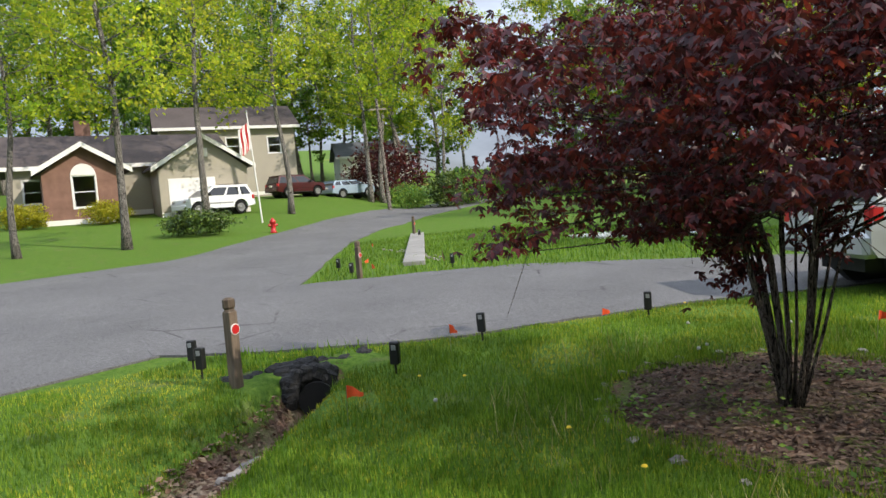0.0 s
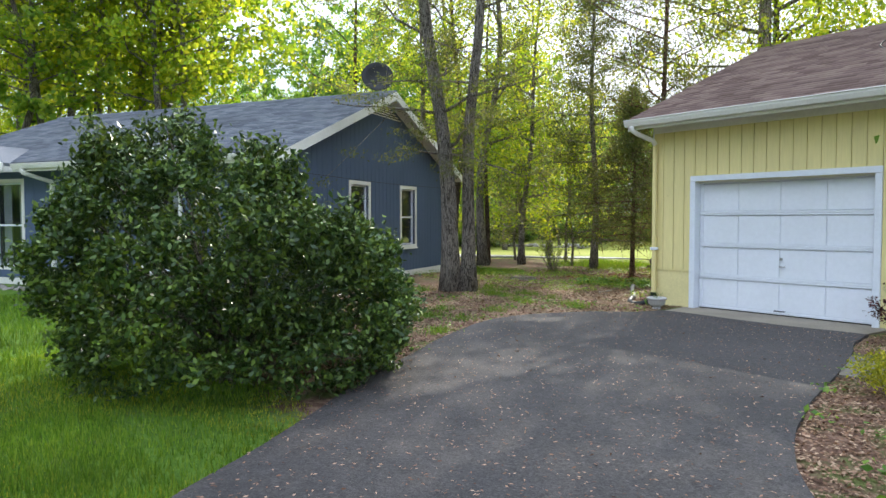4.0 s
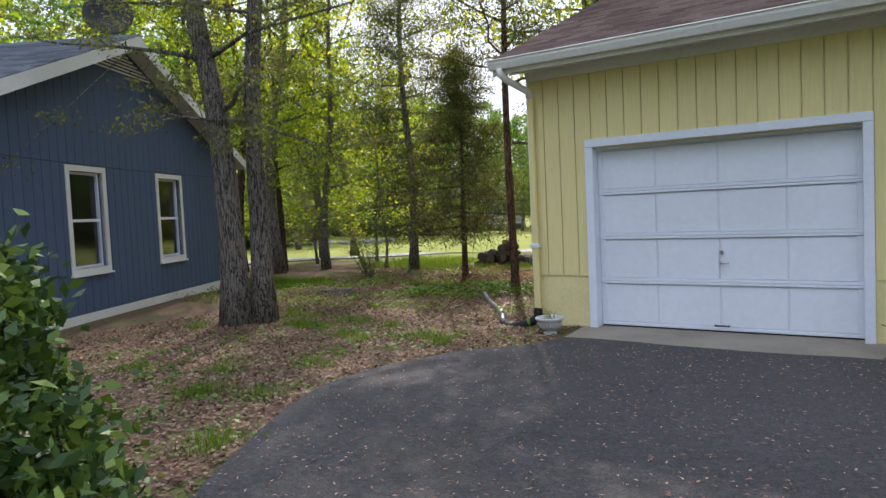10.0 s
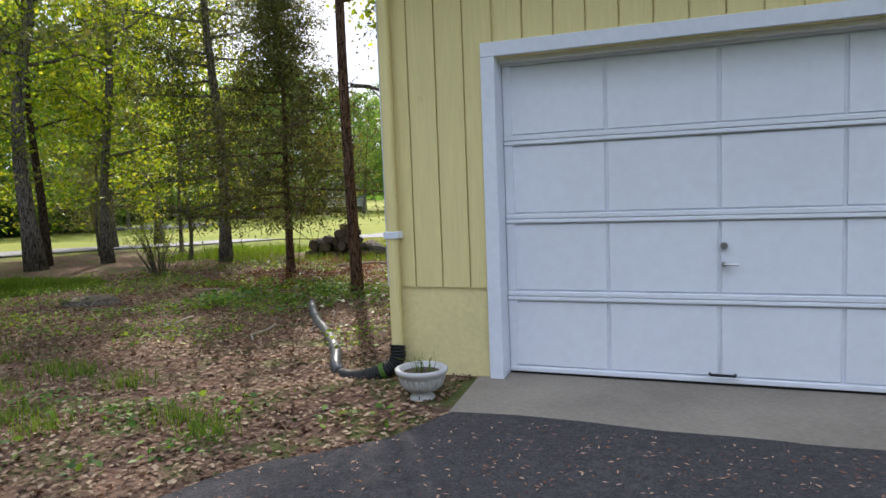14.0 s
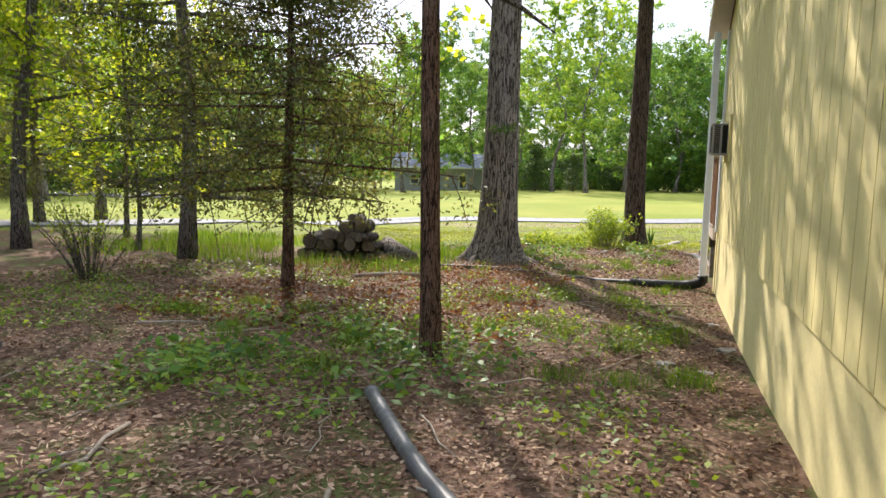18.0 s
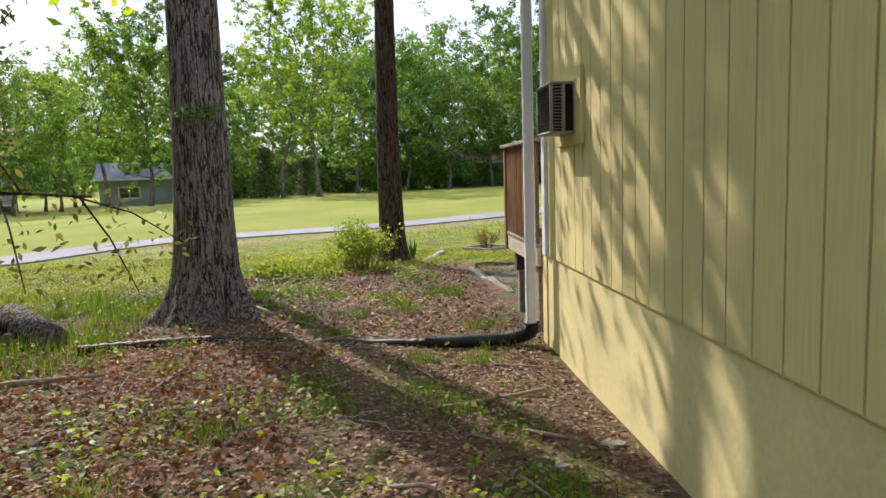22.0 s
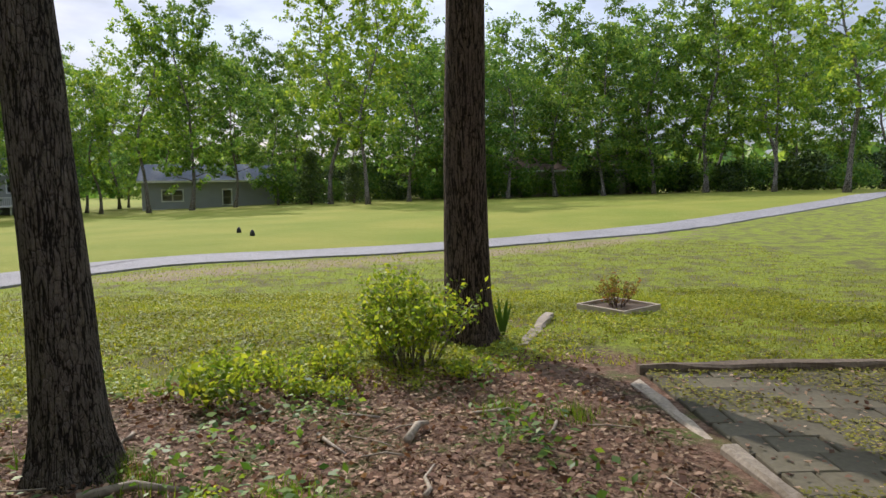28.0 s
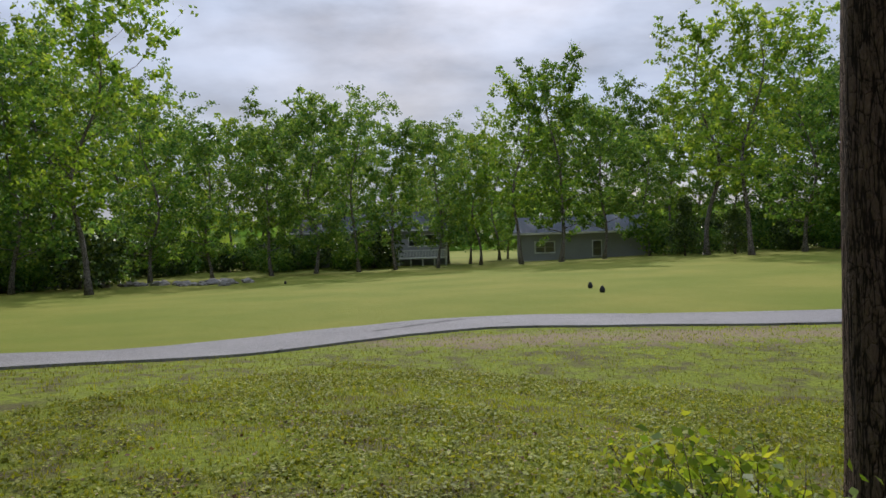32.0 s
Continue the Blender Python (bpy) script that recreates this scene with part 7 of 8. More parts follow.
def blades(name, label, pts, length, width, mat, seed, lean=0.45):
    rng = np.random.default_rng(seed)
    n = len(pts)
    a = rng.random(n) * 6.283
    side = np.column_stack([np.cos(a), np.sin(a), np.zeros(n)]) * (width * (0.6 + 0.8 * rng.random(n)))[:, None]
    ln = length * (0.5 + 0.9 * rng.random(n))
    b = rng.random(n) * 6.283
    bend = np.column_stack([np.cos(b), np.sin(b), np.zeros(n)]) * (ln * lean * rng.random(n))[:, None]
    tip = pts + bend + np.column_stack([np.zeros(n), np.zeros(n), ln])
    v = np.stack([pts - side, pts + side, tip], 1).reshape(-1, 3)
    return tagged(new(name, soup(name, v, np.arange(3 * n).reshape(-1, 3), mat)), label, "grass", kind="stuff")


def lawnish(x, y):
    return zone(x, y)[0] > 0.35 + 0.3 * noise.noise((x * 2, y * 2, 1))


def backish(x, y):
    return zone(x, y)[1] > 0.4 + 0.5 * noise.noise((x * 1.5, y * 1.5, 3))


def littered(x, y):
    z = zone(x, y)
    return max(z) < 0.55 and not (x > 0.1 and y > 9.2)


grng = np.random.default_rng(50)
off_mouth = lambda x, y: not (4.35 < x < 6.0 and -18.15 < y < -17.3)
blades("lawn_grass", "bright green mown lawn in front", on_ground(scatter(grng, 85000, -1.5, 8.8, -19.2, -8.0, lambda x, y: lawnish(x, y) and off_mouth(x, y) and noise.noise((x * 0.8, y * 0.8, 31)) > -0.22)), 0.055, 0.0045, M["grass"], 51)
blades("lawn_grass", "short dull grass between the greener patches", on_ground(scatter(grng, 42000, -1.5, 8.8, -19.2, -8.0, lambda x, y: lawnish(x, y) and off_mouth(x, y) and noise.noise((x * 0.8, y * 0.8, 31)) < 0.05)), 0.032, 0.0045, M["grass_dry"], 59)
blades("lawn_grass", "thick fresh grass of the near lawn", on_ground(scatter(grng, 60000, 1.0, 8.2, -15.5, -9.4, lambda x, y: lawnish(x, y) and off_mouth(x, y))), 0.06, 0.0035, M["grass"], 48, 0.6)
rim = lambda x, y: 1.65 < math.hypot(x - 3.12, (y + 13.45) * 0.9) < 2.35 and noise.noise((x * 1.3, y * 1.3, 77)) > -0.1
blades("dry_stalks", "dry straw-coloured stalks standing round the mulch", on_ground(scatter(grng, 520, 0.8, 5.6, -15.9, -10.8, rim)), 0.20, 0.0022, M["straw"], 47, 0.7)
for k, (x, y) in enumerate(scatter(grng, 22, 0.6, 6.2, -16.4, -10.4, lambda x, y: lawnish(x, y) and off_mouth(x, y)).tolist()):
    weed = thing("dandelion", "dandelion with a grey seed head in the lawn" if k % 3 else "dandelion with a yellow flower in the lawn", "flower", pose(x, y, ground_z(x, y)), "dandelions")
    hgt = 0.09 + 0.08 * ((k * 7) % 5) / 5
    part("stem", Mesh().tube([(0, 0, -0.01), (0.008, 0.004, hgt * 0.5), (0.004, 0.012, hgt)], 0.0022, 5), M["grass_dry"], weed)
    part("head", Mesh().lathe([(0.003, hgt - 0.014), (0.014, hgt - 0.008), (0.018, hgt + 0.003), (0.013, hgt + 0.014), (0.003, hgt + 0.018)] if k % 3 else [(0.004, hgt - 0.006), (0.018, hgt), (0.012, hgt + 0.008), (0.002, hgt + 0.009)], 9), M["seedhead"] if k % 3 else M["petal"], weed)
tall = []
for k in range(70):
    x, y = grng.uniform(-1.0, 7.5), grng.uniform(-18.0, -9.5)
    if free(x, y) and off_mouth(x, y) and lawnish(x, y):
        tall.append(on_ground(np.column_stack([grng.normal(x, 0.13, 130), grng.normal(y, 0.13, 130)])))
blades("lawn_tufts", "darker longer tufts in the lawn", np.concatenate(tall), 0.11, 0.004, M["grass"], 49, 0.5)
blades("lawn_grass", "green lawn toward the neighbour's drive", on_ground(scatter(grng, 30000, -9.0, -1.0, -14.0, -4.0, lawnish)), 0.085, 0.007, M["grass"], 52)
blades("lawn_grass", "mown grass across the drive and street", on_ground(scatter(grng, 22000, -12.0, 6.0, -34.0, -18.0, lambda x, y: (x - 2.5) * 0.85 + (y + 24.5) * -0.53 < -0.3)), 0.11, 0.011, M["grass"], 53)
blades("back_grass", "patchy yellow-green back lawn", on_ground(scatter(grng, 60000, -9.0, 4.0, 12.22, 21.72, backish)), 0.032, 0.006, M["grass_dry"], 54)
blades("back_grass", "patchy yellow-green lawn toward the cart path", on_ground(scatter(grng, 26000, -18.0, 8.0, 16.72, 31.72, lambda x, y: backish(x, y) and y < cart_line(x) - 1.3)), 0.04, 0.009, M["grass_dry"], 55)
blades("tall_grass", "longer grass tufts beside the woodpile", on_ground(scatter(grng, 9000, -11.0, -4.0, 8.02, 12.72, lambda x, y: noise.noise((x * 0.8, y * 0.8, 2)) > -0.15)), 0.17, 0.006, M["grass"], 56)
blades("side_grass", "green grass patch beside the blue house", on_ground(scatter(grng, 9000, -11.0, -7.6, 2.32, 4.92, lambda x, y: noise.noise((x * 0.6, y * 0.6, 12)) > -0.25)), 0.12, 0.006, M["grass"], 58)
tufts = []
for k in range(95):
    x, y = (grng.uniform(-5.5, -0.3), grng.uniform(2.7, 13.7)) if k < 70 else (grng.uniform(-4.5, 0.6), grng.uniform(-5.0, 0.0))
    if free(x, y):
        q = np.column_stack([grng.normal(x, 0.10, 170), grng.normal(y, 0.10, 170)])
        tufts.append(on_ground(q))
blades("grass_tufts", "small grass tufts in the leaf litter", np.concatenate(tufts), 0.10, 0.0035, M["grass"], 57, 0.7)


def lay(name, label, pts, size, mat, seed, long=1.5, lift=0.015, flat=0.85, cat="leaf litter"):
    rng = np.random.default_rng(seed)
    c = on_ground(pts)
    c[:, 2] += lift * (0.4 + rng.random(len(c)))
    v, f = leaves(c, size, rng, long, 0.12, flat=flat)
    return tagged(new(name, soup(name, v, f, mat)), label, cat, kind="stuff")


lay("leaf_litter", "brown fallen leaves over the side yard", scatter(grng, 85000, -9.0, -0.02, 0.1, 14.52, littered), 0.023, M["litter"], 60)
lay("leaf_litter", "brown fallen leaves round the driveway", scatter(grng, 34000, -5.5, 1.2, -8.5, 0.6, littered), 0.026, M["litter"], 61)
lay("leaf_litter", "brown leaves and bark chips in the foundation bed", scatter(grng, 30000, 3.7, 8.5, -7.5, -0.05, lambda x, y: not (-3.4 < y < -2.0)), 0.022, M["litter"], 62)
lay("mulch_chips", "dark wood mulch under the maple", scatter(grng, 11000, 1.2, 5.2, -15.2, -11.4, lambda x, y: math.hypot(x - 3.12, (y + 13.45) * 0.9) < 1.45 + 0.25 * noise.noise((x * 2, y * 2, 0))), 0.020, M["mulch"], 63, 3.0, cat="mulch")
lay("needle_litter", "thin twigs and needles strewn on the soil", scatter(grng, 46000, -6.5, -0.02, 0.2, 14.22, littered), 0.007, M["litter"], 64, 11.0, 0.012)
lay("leaf_litter", "brown leaves washed into the ditch", scatter(grng, 1500, 5.1, 7.4, -17.5, -14.9, lambda x, y: abs((x - 5.25) * 0.76 - (y + 17.5) * 0.65) < 0.30), 0.035, M["litter"], 74)
lay("drive_debris", "small seed debris on the driveway", scatter(grng, 6500, -0.2, 8.0, -11.0, -0.9, lambda x, y: bool(inside_all(DRIVE, np.array([x]), np.array([y]))[0]), False), 0.010, M["litter"], 65, 3.0, 0.006, 0.95, "debris")
bpy.data.objects["drive_debris"].location.z = 0.042


def greens(name, label, pts, size, n, spread, mat, seed, high=0.16):
    """Low leafy plants: a few stalkless leaf clusters at each spot."""
    rng = np.random.default_rng(seed)
    c = np.repeat(on_ground(pts), n, 0)
    k = rng.random(len(c))
    c = c + rng.normal(size=c.shape) * np.array([spread, spread, 0.0])
    c[:, 2] += high * (0.15 + k)
    v, f = leaves(c, size, rng, 1.7, 0.12, flat=0.65)
    return tagged(new(name, soup(name, v, f, mat)), label, "plants", kind="stuff")


patch = lambda sx: (lambda x, y: littered(x, y) and noise.noise((x * 0.9, y * 0.9, sx)) > 0.02)
greens("ground_plants", "low green weeds in the leaf litter", scatter(grng, 760, -9.0, -0.6, 0.32, 7.6, patch(21)), 0.027, 14, 0.11, M["leaf_weed"], 66, 0.10)
greens("ground_plants", "broad-leaved weeds round the slim cedar", scatter(grng, 85, -4.3, -1.7, 2.3, 4.72, littered), 0.046, 11, 0.12, M["leaf_green"], 67, 0.15)
greens("ground_plants", "seedlings below the bush and trees", scatter(grng, 110, -5.5, -0.8, 10.92, 15.52, patch(23)), 0.036, 12, 0.12, M["leaf_green"], 68, 0.18)
greens("ground_plants", "weeds at the driveway edge", scatter(grng, 130, -3.5, 1.0, -7.5, -0.8, littered), 0.03, 14, 0.09, M["leaf_green"], 69, 0.07)
greens("ground_plants", "weeds in the foundation bed", scatter(grng, 26, 4.2, 7.5, -6.8, -0.3, lambda x, y: True), 0.035, 14, 0.08, M["leaf_green"], 70, 0.10)
greens("ground_plants", "weeds in the maple's mulch", scatter(grng, 46, 1.6, 4.8, -14.8, -11.8, lambda x, y: 0.5 < math.hypot(x - 3.12, y + 13.45) < 1.6), 0.025, 16, 0.10, M["leaf_green"], 71, 0.10)
greens("dead_fern", "clumps of rust-brown dead fern in the litter", scatter(grng, 90, -5.6, -2.3, 5.12, 9.12, littered), 0.018, 60, 0.12, M["leaf_rust"], 72, 0.16)
greens("ground_plants", "scattered bright seedlings in the litter", scatter(grng, 180, -6.0, -0.5, 3.72, 11.22, littered), 0.028, 6, 0.05, M["leaf_bush"], 73, 0.10)
greens("lawn_weeds", "low clover and weeds in the back lawn", scatter(grng, 6500, -9.0, 4.5, 13.22, 21.72, lambda x, y: backish(x, y) and noise.noise((x * 0.7, y * 0.7, 41)) > -0.2), 0.024, 9, 0.06, M["grass_dry"], 75, 0.045)
lay("leaf_litter", "brown leaves caught in the back lawn", scatter(grng, 2600, -7.0, 3.5, 12.92, 18.72, backish), 0.026, M["litter"], 76)
moss_sheet = lay("patio_moss", "moss and dead leaves over the pavers", scatter(grng, 17000, 0.15, 3.6, 9.62, 14.62, lambda x, y: noise.noise((x * 1.1, y * 1.1, 51)) > -0.12, False), 0.020, M["moss"], 77, 1.3, 0.02, 0.97, "moss")
dead_sheet = lay("leaf_litter", "dead leaves scattered on the pavers", scatter(grng, 1600, 0.15, 3.6, 9.62, 14.62, lambda x, y: True, False), 0.026, M["litter"], 78)
moss_sheet.location.z = dead_sheet.location.z = 0.035
lay("oak_leaves", "curled dry oak leaves round the trunks", scatter(grng, 3800, -4.6, -0.2, 9.02, 15.62, littered), 0.034, M["litter"], 81, 1.5, 0.03, 0.6)
lay("oak_leaves", "curled reddish dry leaves beside the slim cedar", scatter(grng, 3800, -6.0, -1.9, 4.32, 8.92, littered), 0.042, M["leaf_rust"], 82, 1.5, 0.03, 0.6)
krng = np.random.default_rng(80)
for k in range(150):
    x, y = krng.uniform(-5.2, -0.3), krng.uniform(1.2, 13.7)
    if not free(x, y):
        continue
    a, ln = krng.random() * 6.28, 0.25 + 0.6 * krng.random() ** 2
    p = [Vector((x + math.cos(a) * ln * s + krng.normal() * 0.03, y + math.sin(a) * ln * s + krng.normal() * 0.03, 0)) for s in (0, 0.33, 0.66, 1)]
    for q in p:
        q.z = ground_z(q.x, q.y) + 0.02 + 0.02 * krng.random()
    r = 0.003 + 0.012 * krng.random() ** 2
    thing("fallen_stick", "dry fallen stick on the leaf litter", "stick", group="fallen sticks", mesh=Mesh().tube(p, [r, r * 0.9, r * 0.8, r * 0.4], 6), mat=M["timber"], smooth=True)
for x, y, s, a in ((-4.2, 7.9, 1.3, 25), (-1.75, 13.1, 0.35, 70), (-3.2, 12.2, 0.5, 10), (-2.9, 10.6, 0.8, 130)):
    r = 0.03
    thing("fallen_branch", "thick weathered fallen branch on the litter", "branch", mesh=Mesh().tube([(x - math.cos(radians(a)) * s / 2, y - math.sin(radians(a)) * s / 2, ground_z(x, y) + 0.03), (x, y + 0.05, ground_z(x, y) + 0.06), (x + math.cos(radians(a)) * s / 2, y + math.sin(radians(a)) * s / 2, ground_z(x, y) + 0.03)], [r, r * 0.85, r * 0.5], 8), mat=M["timber"], smooth=True)


def rock_mesh(seed, r):
    bm = bmesh.new()
    bmesh.ops.create_icosphere(bm, subdivisions=2, radius=r)
    for v in bm.verts:
        v.co *= 0.75 + 0.5 * noise.noise(v.co * (1.6 / r) + Vector((seed, 0, 0)))
        v.co.z *= 0.6
    me = bpy.data.meshes.new("rock")
    bm.to_mesh(me)
    bm.free()
    return me


rocks = [rock_mesh(i, 1.0) for i in range(5)]
for me in rocks:
    me.materials.append(M["rock"])


def rock(x, y, r, label, group, squash=1.0, lift=0.0):
    ob = tagged(new("rock", rocks[krng.integers(0, 5)]), label, "rock", group)
    ob.matrix_basis = pose(x, y, ground_z(x, y) + r * 0.15 + lift, 0, 0, krng.random() * 360)
    ob.scale = (r, r * (0.7 + 0.4 * krng.random()), r * squash)
    return ob


# pale debris flakes near the wall, shaped from the rock meshes
for x, y, r in ((-0.6, 4.42, 0.10), (-0.12, 5.12, 0.12), (-0.32, 4.27, 0.07), (-0.3, 5.57, 0.05), (-0.5, 6.02, 0.06), (-0.15, 6.22, 0.08), (-1.0, 3.62, 0.05), (-1.9, 11.32, 0.06)):
    rock(x, y, r, "pale flat debris fragment on the soil", "stones by the wall", 0.35)
for k in range(34):
    u = krng.random()
    rock(5.30 + 1.45 * u + krng.normal() * 0.07, -17.35 + 1.70 * u + krng.normal() * 0.07, 0.05 + 0.10 * krng.random() * (1 - 0.5 * u), "grey stone in the ditch", "stones of the ditch", 0.9)
for k in range(30):
    rock(-1.9 + krng.normal() * 0.25 - 1.2 * (k / 30), -25.4 - 4.5 * (k / 30) + krng.normal() * 0.2, 0.07 + 0.05 * krng.random(), "pale stone along the concrete slab", "stones by the slab", 0.7)
c29, s29 = math.cos(radians(BT)), math.sin(radians(BT))
for k in range(120):
    u, v = -10.8 + 5.5 * krng.random(), -0.25 - 0.9 * krng.random()
    rock(-5.34 + u * c29 - v * s29, -4.62 + u * s29 + v * c29, 0.06 + 0.05 * krng.random(), "pale river stone along the blue house", "river stones", 0.7)
for k in range(26):
    rock(3.12 + 1.6 * math.cos(k * 0.24 - 0.6), -13.45 + 1.72 * math.sin(k * 0.24 - 0.6), 0.035 + 0.03 * krng.random(), "small stone at the mulch edge", "stones round the mulch", 0.8)
for k in range(40):
    a = krng.random()
    rock(-58 + 14 * a + krng.normal(), 45.7 + 6 * a + krng.normal(), 0.4 + 0.5 * krng.random(), "grey boulder of a stone bank past the fairway", "boulders past the fairway", 0.7)

# ---- roadside things ----
def marker_post(x, y, h=0.75):
    ob = thing("marker_post", "weathered wooden post with a red round reflector", "post", pose(x, y, ground_z(x, y), 0, 0, 25))
    part("shaft", Mesh().box((-0.05, -0.05, -0.2), (0.05, 0.05, h - 0.13), None, 0.008), M["postwood"], ob)
    part("cap", Mesh().tube([(0, 0, h - 0.13), (0, 0, h - 0.11), (0, 0, h - 0.09), (0, 0, h - 0.02), (0, 0, h)], [0.055, 0.045, 0.058, 0.058, 0.03], 8), M["postwood"], ob)
    part("reflector", Mesh().tube([(0, 0.05, h - 0.30), (0, 0.062, h - 0.30)], 0.045, 18), M["red"], ob, "red round reflector")
    part("ring", Mesh().tube([(0, 0.049, h - 0.30), (0, 0.058, h - 0.30)], 0.053, 18), M["offwhite"], ob)


for x, y, h in ((5.95, -17.65, 0.86), (1.1, -24.2, 0.80), (-6.6, -34.0, 0.8)):
    marker_post(x, y, h)


def path_light(x, y, tilt=0.0):
    ob = thing("path_light", "small black solar marker light on a stake", "garden light", pose(x, y, ground_z(x, y), tilt, tilt * 0.6, 130), "solar marker lights")
    part("stake", Mesh().tube([(0, 0, -0.08), (0, 0, 0.11)], 0.012, 6), M["black"], ob)
    part("head", Mesh().box((-0.045, -0.035, 0.10), (0.045, 0.035, 0.32), None, 0.01), M["black"], ob)
    part("lens", Mesh().box((-0.022, -0.038, 0.245), (0.022, -0.0355, 0.295)).box((-0.022, 0.0355, 0.245), (0.022, 0.038, 0.295)), M["greymetal"], ob)


for k, (x, y) in enumerate(((6.05, -18.75), (6.1, -18.25), (4.7, -16.8), (3.25, -17.3), (1.3, -16.55), (0.75, -25.9), (1.1, -24.55), (-0.95, -23.65), (-2.65, -23.4), (-6.2, -33.0), (-8.2, -31.0))):
    path_light(x, y, (k % 3 - 1) * 5)


def marker_flag(x, y, turn):
    ob = thing("marker_flag", "small orange-red utility flag on a wire", "flag", pose(x, y, ground_z(x, y), 4, 3, turn), "utility flags")
    part("wire", Mesh().tube([(0, 0, -0.05), (0, 0, 0.30)], 0.0025, 5), M["metal"], ob)
    vs = [(0.13 * i / 6, 0.02 * math.sin(i * 0.9) + dy, 0.30 - (0.30 - z) * (1 - 0.75 * i / 6) - 0.05 * i / 6) for dy in (0, 0.0015) for z in (0.20, 0.30) for i in range(7)]
    fs = [(i, i + 1, 8 + i, 7 + i) for i in range(6)] + [(14 + i, 21 + i, 22 + i, 15 + i) for i in range(6)]
    part("sheet", Mesh().add(vs, fs), M["orange"], ob)


for x, y, a in ((5.75, -15.75, 140), (3.8, -17.15, 100), (2.35, -16.35, 190), (1.15, -14.1, 150), (0.3, -25.2, 30), (0.9, -24.0, 100), (-2.2, -29.5, 80)):
    marker_flag(x, y, a)
slab_ob = thing("concrete_slab", "long pale concrete slab step beside the drive", "slab", pose(-0.85, -25.1, ground_z(-0.9, -25.2), 0, -0.9, 236.5))
for k in range(5):
    part("segment", Mesh().box((k * 2.2, -0.27, -0.25), (k * 2.2 + 2.19, 0.27, 0.11), None, 0.02), M["concrete_grey"], slab_ob)
culvert = thing("culvert_pipe", "black corrugated culvert pipe mouth under the drive", "pipe", pose(5.24, -17.46, -0.27, 0, 0, -20))
part("pipe_wall", Mesh().lathe([(0.145, 0.0), (0.175, 0.0), (0.175, 0.04), (0.162, 0.06), (0.175, 0.09), (0.175, 1.3), (0.02, 1.3), (0.02, 1.28), (0.145, 1.28)], 26), M["black"], culvert, m=pose(0, 0, 0, 90, 0, 0))
head = thing("drive_edge", "crumbled dark asphalt edge over the culvert", "asphalt edge", kind="structure")
for k in range(110):
    u, v = krng.random(), krng.random()
    x, y = 4.35 + 1.6 * u, -17.62 - 0.42 * v
    if abs(x - 5.24) < 0.24:
        z = 0.0 - 0.05 * (1 - v)
    else:
        z = -0.02 - (0.16 + 0.16 * max(0.0, 1 - abs(x - 5.24) / 0.7)) * (1 - v)
    r = krng.uniform(0.07, 0.13)
    part("chunk", Mesh().box((-r, -r * 0.8, -0.10), (r, r * 0.8, 0.03), None, 0.03), M["crust"], head, m=pose(x, y, z, krng.normal() * 10, krng.normal() * 10, krng.random() * 90))
for k in range(16):
    a = math.pi * (k / 15)
    r = krng.uniform(0.06, 0.09)
    part("chunk", Mesh().box((-r, -0.05, -r), (r, 0.05, r), None, 0.03), M["crust"], head, m=pose(5.24 + 0.25 * math.cos(a), -17.56 + krng.normal() * 0.02, -0.27 + 0.25 * math.sin(a), krng.normal() * 8, krng.random() * 90, krng.normal() * 8))
pad = slab("concrete_pad", [(-7.9, -27.0), (-9.9, -26.2), (-10.8, -24.0), (-9.8, -23.2), (-7.6, -25.2)], 0.06, M["concrete_light"], "pale concrete pad on the lawn")
thing("pipe_stub", "short pale vertical pipe on the concrete pad", "pipe", mesh=Mesh().tube([(-9.2, -25.0, 0.0), (-9.2, -25.0, 0.85)], [0.11, 0.10], 14), mat=M["concrete_light"])


